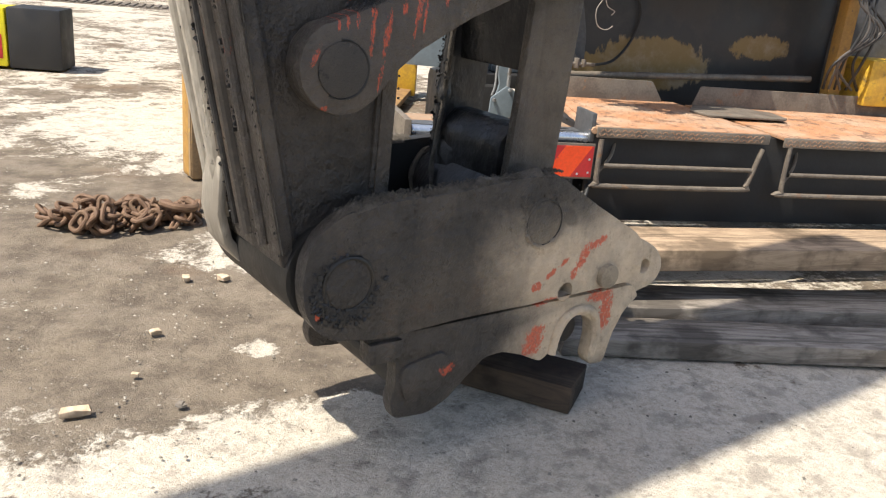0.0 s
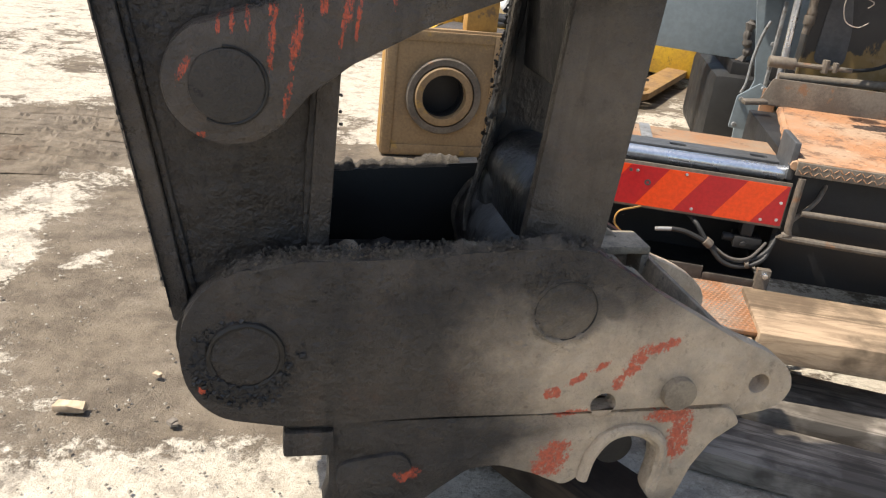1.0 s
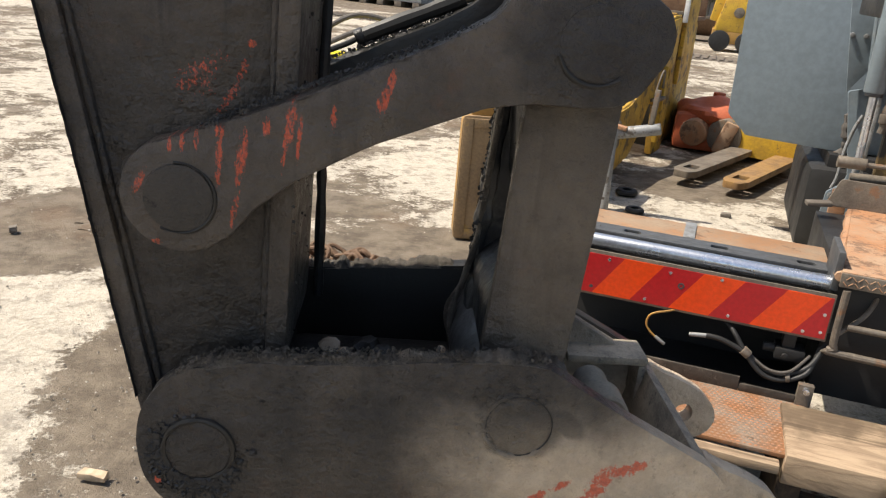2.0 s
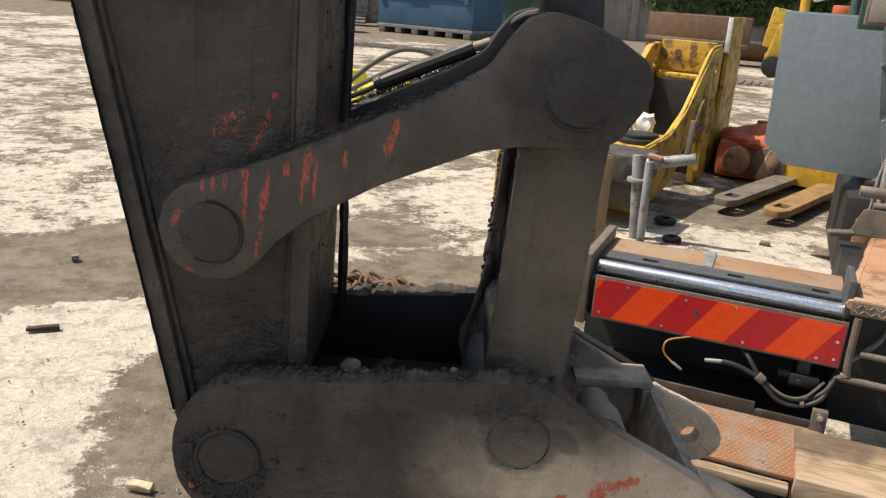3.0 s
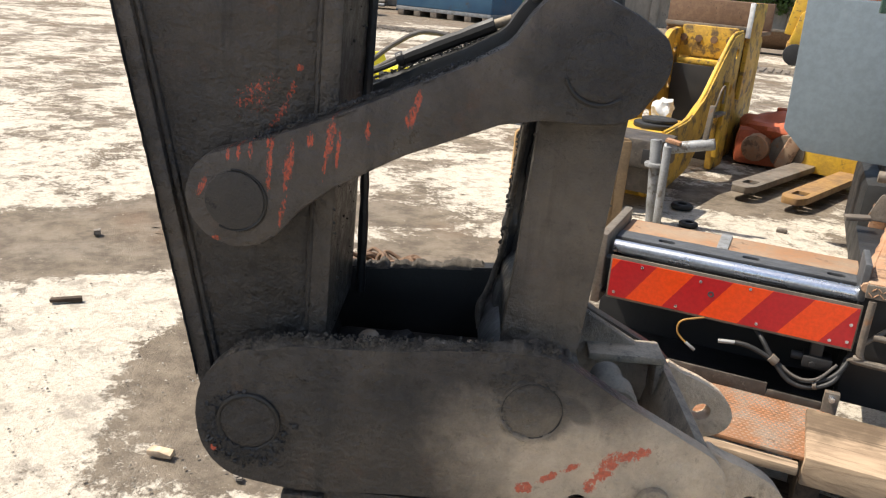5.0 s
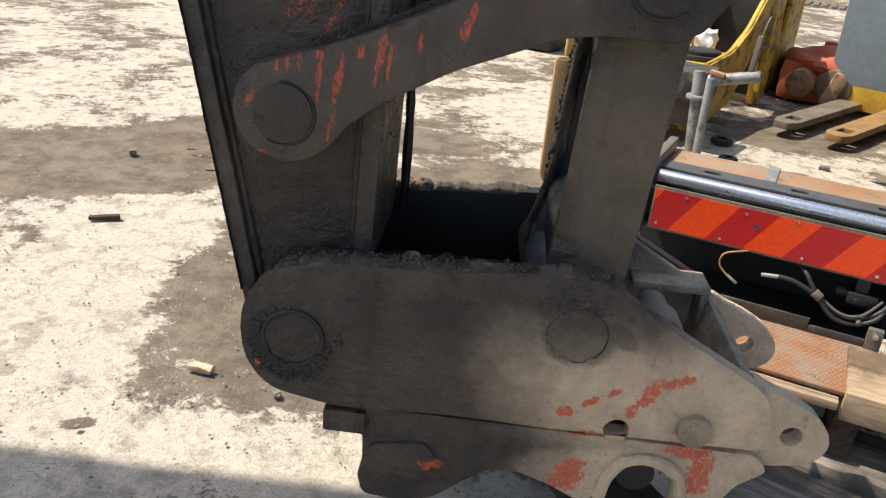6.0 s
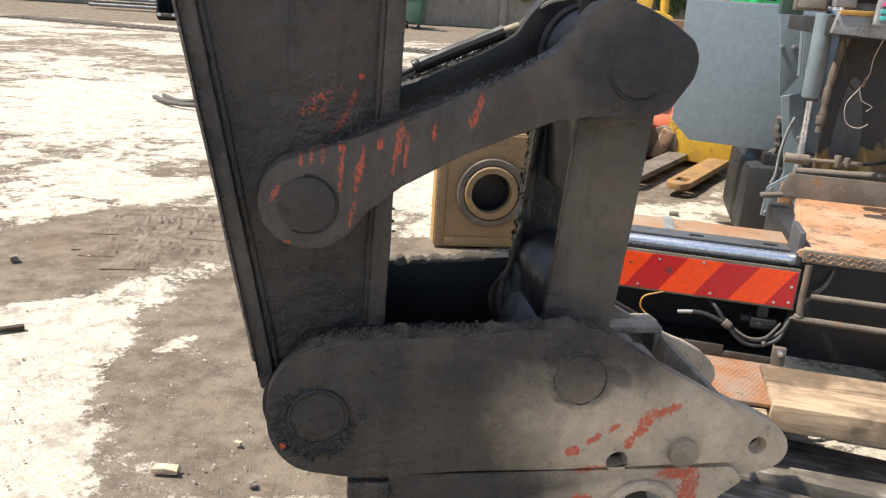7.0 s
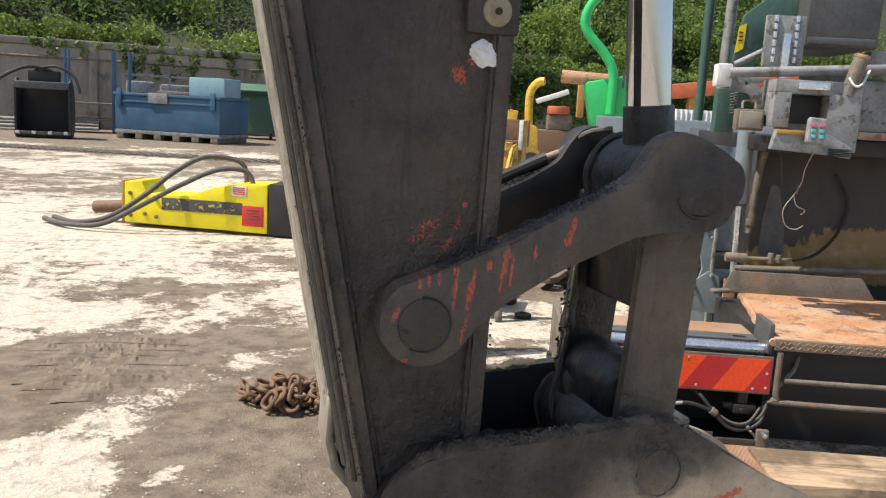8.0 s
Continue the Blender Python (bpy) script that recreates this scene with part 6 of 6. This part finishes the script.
# ---- far side of the yard ----
def build_tank():
    c = thing("steel_tank", pose(-1.93, 22.0, 0, 0, 0, -30), "faded blue steel tank on a slotted base", "tank")
    P = lambda name, bm, mat, label="", parent=c: part(name, bm, mat, parent, label)
    L, W = 3.0, 1.7
    P("body", box((0, 0, 0.24), (L, W, 1.12), 0.03), BLUE, "faded blue steel body")
    P("rim", box((-0.03, -0.03, 1.12), (L + 0.03, W + 0.03, 1.2), 0.02), BLUE)
    P("ridge", box((0.1, -0.035, 0.95), (L - 0.1, 0.0, 1.0), 0.01), BLUE)
    for i in range(6):
        P("foot", box((0.05 + i * 0.54, -0.01, 0.0), (0.25 + i * 0.54, W, 0.14), 0.01), DIRTY_STEEL)
    P("base_rail", box((0, -0.012, 0.14), (L, W, 0.235), 0.01), GREY_DIRTY)
    for x in (0.08, L - 0.25):
        P("lug", box((x, -0.06, 0.85), (x + 0.14, 0.0, 1.3), 0.02), BLUE)
    P("hatch", box((1.0, -0.06, 0.95), (1.55, 0.0, 1.22), 0.01), GREY_DIRTY)
    P("lid", box((1.05, 0.3, 1.2), (2.05, 1.3, 1.29), 0.02), DIRTY_STEEL, "brown folded lid")
    P("top_box", box((2.0, 0.25, 1.2), (3.0, 1.2, 1.68), 0.02), LIGHT_BLUE, "pale blue metal box")
    return c


build_tank()


def build_bucket():
    c = thing("digger_bucket", pose(-3.45, 20.4, 0), "black excavator bucket standing in the yard", "bucket")
    P = lambda name, bm, mat, label="", parent=c: part(name, bm, mat, parent, label)
    turn = Matrix.Rotation(radians(90), 4, "Z")
    prof = [(0.0, 0.10), (0.05, 1.25), (0.35, 1.45), (0.85, 1.25), (1.1, 0.7), (0.9, 0.15), (0.5, 0.0), (0.1, 0.0)]
    for x in (-0.56, 0.62):
        P("side", plate(rounded(prof, 0.1), 0, 0.05, (), 0.01, m=Matrix.Translation((x, 0, 0)) @ turn), BLACK)
    P("back", box((-0.6, 0.85, 0.1), (0.6, 0.95, 1.3), 0.03), BLACK)
    P("floor", box((-0.6, 0.05, 0.02), (0.6, 0.9, 0.10), 0.02), BLACK)
    P("top_beam", box((-0.6, 0.02, 1.16), (0.6, 0.4, 1.34), 0.04), DARK_GREY)
    P("cutting_edge", box((-0.62, -0.02, 0.08), (0.62, 0.06, 0.16), 0.01), DIRTY_STEEL)
    for i in range(4):
        P("tooth", box((-0.58 + i * 0.35, -0.12, 0.09), (-0.48 + i * 0.35, 0.02, 0.17), 0.02), TUBE_STEEL)
    P("hanger", box((-0.35, 0.35, 1.32), (0.35, 0.75, 1.62), 0.06), BLACK)
    P("hose", pipe([(0.2, 0.4, 1.6), (-0.3, 0.2, 1.68), (-0.8, 0.1, 1.45), (-1.0, 0.1, 1.25)], 0.04, 8), RUBBER)
    P("hose", pipe([(-0.2, 0.4, 1.62), (0.3, 0.2, 1.72), (0.7, 0.1, 1.5), (0.85, 0.0, 1.1)], 0.035, 8), RUBBER)
    return c


build_bucket()


def wheeled_bin(m, mat, size, label):
    c = thing("wheeled_bin", m, label, "bin", "bins by the wall")
    w, d, h = size
    prof = [(0.06, 0.18), (w - 0.06, 0.18), (w, h), (0, h)]
    part("body", plate(rounded(prof, 0.05), 0, d, (), 0.02), mat, c)
    part("lid", box((-0.03, -0.05, h), (w + 0.03, d, h + 0.06), 0.02, pose(0, 0, 0, 12, 0, 0) if w > 0.9 else None), mat, c)
    part("rim", box((-0.03, -0.04, h - 0.08), (w + 0.03, 0.0, h), 0.01), mat, c)
    for x in (0.12, w - 0.12):
        part("wheel", rod((x - 0.03, 0.08, 0.1), (x + 0.03, 0.08, 0.1), 0.1, 16, 0.01), RUBBER, c)
    return c


wheeled_bin(pose(1.25, 24.6, 0, 0, 0, -20), BIN_GREEN, (1.3, 1.0, 1.45), "large green wheeled bin with a lid ajar")
wheeled_bin(pose(2.35, 23.4, 0, 0, 0, -20), BIN_GREEN, (0.6, 0.7, 1.15), "small green wheeled bin beside the tank")


def build_rack():
    c = thing("steel_rack", pose(-3.4, 24.2, 0), "blue steel storage rack with pipes on it", "rack")
    for x in (0.0, 1.25, 1.7):
        for y in (0.0, 0.9):
            part("post", box((x, y, 0), (x + 0.07, y + 0.07, 2.35), 0.005), BLUE, c)
    for z in (0.35, 0.8):
        part("shelf", box((-0.1, 0, z), (1.9, 0.95, z + 0.05), 0.005), DIRTY_STEEL, c)
    for i in range(6):
        part("pipe", rod((-3.2, -0.1 + 0.12 * i, 0.12 + 0.09 * (i % 3)), (0.9, -0.2 + 0.12 * i, 0.12 + 0.09 * (i % 3)), 0.05, 10), DIRTY_STEEL if i % 2 else GREY_DIRTY, c)
    part("drum", rod((1.95, -0.3, 0.0), (1.95, -0.3, 0.5), 0.22, 20, 0.02), DIRTY_STEEL, c)
    return c


build_rack()


def build_cage():
    c = thing("wire_cage", pose(-1.9, 24.6, 0), "grey wire cage with dusty containers", "cage")
    part("frame", join(*[box((x, y, 0), (x + 0.05, y + 0.05, 1.75), 0.004) for x in (0, 0.65, 1.3, 2.0) for y in (0, 1.0)], *[box((0, y, z), (2.05, y + 0.05, z + 0.05), 0.004) for y in (0, 1.0) for z in (0.2, 1.0, 1.7)]), GREY_DIRTY, c)
    part("container", box((0.1, 0.1, 0.25), (0.9, 0.9, 1.55), 0.08), GREY_DIRTY, c)
    part("container", box((1.05, 0.1, 0.25), (1.9, 0.9, 1.5), 0.08), GREY_DIRTY, c)
    return c


build_cage()


def build_chipper():
    c = thing("wood_chipper", pose(6.65, 15.0, 0, 0, 0, -20), "yellow wood chipper with a curved chute", "chipper")
    P = lambda name, bm, mat, label="": part(name, bm, mat, c, label)
    P("hood", plate(rounded([(-0.35, 0.35), (0.45, 0.35), (0.40, 0.95), (0.1, 1.05), (-0.2, 1.0)], 0.08), 0, 0.8, (), 0.03), YELLOW)
    P("hub", rod((0.08, -0.03, 0.75), (0.08, 0.02, 0.75), 0.10, 20, 0.01), DIRTY_STEEL)
    P("flap", box((-0.52, 0.1, 0.5), (-0.2, 0.7, 1.25), 0.03, pose(0, 0, 0, 0, 8, 0)), YELLOW)
    P("chute", pipe([(0.22, 0.3, 1.0), (0.20, 0.3, 1.4), (0.22, 0.3, 1.7), (0.36, 0.25, 1.9), (0.50, 0.2, 1.93)], 0.09, 12), YELLOW)
    P("base", box((-0.36, 0, 0.15), (0.5, 0.9, 0.42), 0.03), OCHRE)
    for x in (-0.2, 0.3):
        P("wheel", rod((x, -0.05, 0.2), (x, 0.1, 0.2), 0.2, 20, 0.03), RUBBER)
    return c


build_chipper()


def build_scoop():
    c = thing("loader_scoop", pose(6.95, 17.6, 0, 0, 0, -22), "rusty brown loader scoop standing on a skid", "scoop")
    arc = [(0.55 - 0.55 * math.cos(a), 0.62 - 0.52 * math.sin(a)) for a in (radians(d) for d in range(10, 130, 10))]
    turn = Matrix.Rotation(radians(90), 4, "Z")
    part("shell", plate(arc + [(x + 0.03, z + 0.03) for x, z in reversed(arc)], -0.5, 0.5, (), 0.004, m=turn), CHAIN, c, "rusty curved shell")
    for x in (-0.52, 0.50):
        part("cheek", plate(rounded(arc + [(0.75, 0.62), (0.1, 0.70)], 0.03), x, x + 0.02, (), 0.004, m=turn), RUST, c)
    part("lip", box((-0.52, 0.0, 0.50), (0.52, 0.04, 0.56), 0.006), DIRTY_STEEL, c)
    for x in (-0.45, 0.40):
        part("skid", box((x, -0.1, 0.0), (x + 0.08, 1.0, 0.10), 0.01), DIRTY_STEEL, c)
    return c


build_scoop()


def build_green_mixer():
    c = thing("green_pump", pose(8.2, 14.0, 0, 0, 0, -25), "bright green delivery pump with a curved pipe", "pump")
    P = lambda name, bm, mat, label="": part(name, bm, mat, c, label)
    P("hood", box((-0.1, 0, 1.0), (1.3, 1.0, 2.0), 0.08, pose(0, 0, 0, 0, -12, 0)), VIVID_GREEN)
    for i in range(6):
        P("vent", box((0.25 + i * 0.12, -0.012, 1.85 + i * 0.02), (0.30 + i * 0.12, 0.01, 2.15 + i * 0.02), 0.004, pose(0, 0, 0, 0, 0, 0)), DARK_GREY)
    P("delivery_pipe", pipe([(0.05, -0.1, 1.3), (0.05, -0.1, 2.1), (-0.15, -0.1, 2.5), (-0.55, -0.1, 2.95), (-0.6, -0.1, 3.3), (-0.35, -0.1, 3.7), (0.1, -0.1, 3.9)], 0.10, 12), VIVID_GREEN)
    P("tray", box((-0.9, -0.3, 1.85), (-0.2, 0.3, 1.95), 0.02, pose(0, 0, 0, 0, -20, 0)), WHITE)
    P("legs", join(box((0, 0.1, 0), (0.15, 0.25, 1.3), 0.01), box((1.1, 0.1, 0), (1.25, 0.25, 1.3), 0.01)), VIVID_GREEN)
    P("rusty_outlet", rod((-1.0, 0.4, 2.05), (0.1, 0.4, 2.0), 0.14, 16, 0.02), RUST)
    return c


build_green_mixer()


def build_scrap():
    c = thing("rusty_machine", pose(7.75, 17.6, 0, 0, 0, -20), "rusty brown machine frame with orange post", "machine part")
    P = lambda name, bm, mat, label="": part(name, bm, mat, c, label)
    P("frame", box((0.4, 0, 0.0), (1.7, 0.8, 0.85), 0.05), CHAIN)
    P("housing", box((0.75, 0.1, 0.85), (1.35, 0.7, 1.25), 0.06), DIRTY_STEEL)
    P("cap", rod((1.0, 0.2, 1.25), (1.0, 0.2, 1.45), 0.28, 20, 0.04), ORANGE_RED)
    P("post", box((1.45, 0.1, 1.2), (1.62, 0.3, 2.1), 0.02), OCHRE)
    c2 = thing("orange_boom_lift", pose(9.5, 13.0, 0, 0, 0, -20), "orange lift boom behind the paver", "boom")
    part("boom", box((-0.5, 0, 1.7), (3.5, 0.35, 2.0), 0.03, pose(0, 0, 0, 0, -8, 0)), ORANGE_RED, c2)
    part("post", box((0.0, 0.05, 0), (0.3, 0.3, 1.9), 0.02), OCHRE, c2)
    return c


build_scrap()


# ---- drain grating, wall, bank and plants ----
def build_grating():
    g = tagged(part("drain_channel", box((-6.0, -0.5, -0.03), (9.0, 0.5, 0.004), 0.002, pose(-1.2, 16.0, 0, 0, 0, -22)), DIRTY_STEEL), "long steel drain grating set in the concrete", "drain", kind="structure")
    random.seed(9)
    bar = box((-0.035, -0.42, 0), (0.035, 0.42, 0.022), 0.003, None, 1)
    first = part("slat", bar, DIRTY_STEEL, g)
    for i in range(110):
        ob = first if i == 0 else new("slat", first.data)
        ob.parent = g
        ob.matrix_local = pose(-1.2, 16.0, 0, 0, 0, -22) @ pose(-5.9 + i * 0.135, 0, 0.004, 0, 0, random.uniform(-1, 1))


build_grating()


def build_wall():
    w = tagged(part("retaining_wall", box((-45, 27.0, 0), (60, 27.5, 2.5), 0.03), WALL), "stained concrete retaining wall with hanging plants", "wall", kind="structure")
    part("coping", box((-45, 26.92, 2.5), (60, 27.55, 2.72), 0.03), WALL, w)
    part("pipe_line", rod((-45, 26.9, 2.1), (60, 26.9, 2.22), 0.04, 10), DIRTY_STEEL, w)
    for i in range(16):
        part("pilaster", box((-30 + i * 4.5, 26.88, 0), (-29.75 + i * 4.5, 27.0, 2.5), 0.01), WALL, w)
    n = Nodes("bank_shade_green")
    # almost black green: the shade behind the bushes is put into this colour
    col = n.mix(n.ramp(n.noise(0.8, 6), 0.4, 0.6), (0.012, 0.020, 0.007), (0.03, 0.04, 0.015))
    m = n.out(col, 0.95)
    bm = bmesh.new()
    xs, ys = [-60 + 2 * i for i in range(76)], [27.5, 29, 31, 34, 38, 44, 52]
    zs = [2.6, 3.0, 4.2, 6.6, 9.5, 13.5, 17]
    g = [[bm.verts.new((x, y, z + 0.6 * noise.noise(Vector((x * 0.2, y * 0.2, 0))) * (y > 28))) for y, z in zip(ys, zs)] for x in xs]
    for i in range(len(xs) - 1):
        for j in range(len(ys) - 1):
            bm.faces.new((g[i][j], g[i + 1][j], g[i + 1][j + 1], g[i][j + 1]))
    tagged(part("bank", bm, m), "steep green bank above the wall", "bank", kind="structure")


build_wall()


def leaf_material(name, a, b):
    n = Nodes(name)
    g = n.t.nodes.new("ShaderNodeNewGeometry")
    col = n.mix(g.outputs["Random Per Island"], a, b)
    col = n.mix(n.ramp(n.noise(0.35, 4), 0.4, 0.62), col, tuple(c * 0.6 for c in a))
    m = n.out(col, 0.6, spec=0.3)
    thin, both = n.t.nodes.new("ShaderNodeBsdfTranslucent"), n.t.nodes.new("ShaderNodeMixShader")
    n.link(col, thin.inputs["Color"])
    both.inputs[0].default_value = 0.4
    n.link(n.b.outputs[0], both.inputs[1])
    n.link(thin.outputs[0], both.inputs[2])
    n.link(both.outputs[0], n.t.nodes["Material Output"].inputs["Surface"])
    return m


def leaves(name, clumps, per, size, mat, label, seed, flatten=1.0):
    """Clumps of small folded leaves: (x, y, z, radius)."""
    rng = np.random.default_rng(seed)
    vs, fs = [], []
    for cx, cy, cz, r in clumps:
        d = rng.normal(size=(per, 3))
        d /= np.linalg.norm(d, axis=1)[:, None]
        p = np.array((cx, cy, cz)) + d * (r * rng.uniform(0.55, 1.08, (per, 1))) * (1, 1, flatten)
        s = size * rng.uniform(0.5, 1.3, per)
        a = rng.normal(size=(per, 3))
        a /= np.linalg.norm(a, axis=1)[:, None]
        b = np.cross(a, d + 0.6 * rng.normal(size=(per, 3)))
        b /= np.linalg.norm(b, axis=1)[:, None] + 1e-9
        for i in range(per):
            k = len(vs)
            q, u, w = p[i], a[i] * s[i], b[i] * s[i] * 0.55
            vs += [tuple(q - u), tuple(q + w), tuple(q + u), tuple(q - w)]
            fs += [(k, k + 1, k + 2, k + 3)]
    return tagged(raw(name, vs, fs, mat), label, "plants", kind="stuff")


def build_plants():
    rng = np.random.default_rng(4)
    # bush greens in a dark and a pale copy: shade and sun as colour
    dark = leaf_material("dark_leaves", (0.085, 0.15, 0.04), (0.15, 0.23, 0.07))
    light = leaf_material("light_leaves", (0.14, 0.22, 0.045), (0.23, 0.30, 0.07))
    ivy = leaf_material("ivy_leaves", (0.09, 0.16, 0.04), (0.17, 0.24, 0.075))
    bank = lambda y: float(np.interp(y, [27.5, 29, 31, 34, 38, 44, 52], [2.6, 3.0, 4.2, 6.6, 9.5, 13.5, 17]))
    c = []
    for i in range(620):
        y = rng.uniform(30.0, 44)
        c.append((rng.uniform(-22, 32), y, bank(y) + rng.uniform(0.0, 1.3), rng.uniform(0.6, 1.7)))
    leaves("bushes", c, 300, 0.10, dark, "dense dark green bushes on the bank", 1)
    c = []
    for i in range(190):
        y = rng.uniform(29.5, 42)
        x = rng.uniform(-22, 32)
        if x < 4 and rng.random() < 0.35:
            continue
        c.append((x, y - 0.5, bank(y) + rng.uniform(0.4, 1.6), rng.uniform(0.5, 1.3)))
    for i in range(170):
        y = rng.uniform(28.6, 38)
        c.append((rng.uniform(5, 30), y - 0.6, bank(y) + rng.uniform(0.3, 1.4), rng.uniform(0.35, 1.1)))
    leaves("bushes", c, 320, 0.085, light, "sunlit light green bushes on the bank", 2)
    c = [(rng.uniform(-22, 32), rng.uniform(27.3, 29.5), 2.75 + rng.uniform(0, 0.55), rng.uniform(0.25, 0.60)) for i in range(340)]
    leaves("verge_grass", c, 150, 0.075, light, "rough grass and weeds along the wall top", 3, 0.7)
    c = []
    for i in range(26):
        x = rng.uniform(-8, 3)
        top = 2.6
        for k in range(int(rng.integers(1, 6))):
            c.append((x + rng.normal() * 0.12, 26.85, top - 0.28 * k, rng.uniform(0.10, 0.24)))
    for i in range(230):
        x = rng.uniform(6.5, 22)
        for k in range(int(rng.integers(3, 9))):
            c.append((x + rng.normal() * 0.1, 26.8, 2.75 - 0.26 * k, rng.uniform(0.14, 0.30)))
    leaves("hanging_ivy", c, 34, 0.075, ivy, "ivy hanging over the concrete wall", 5)


build_plants()
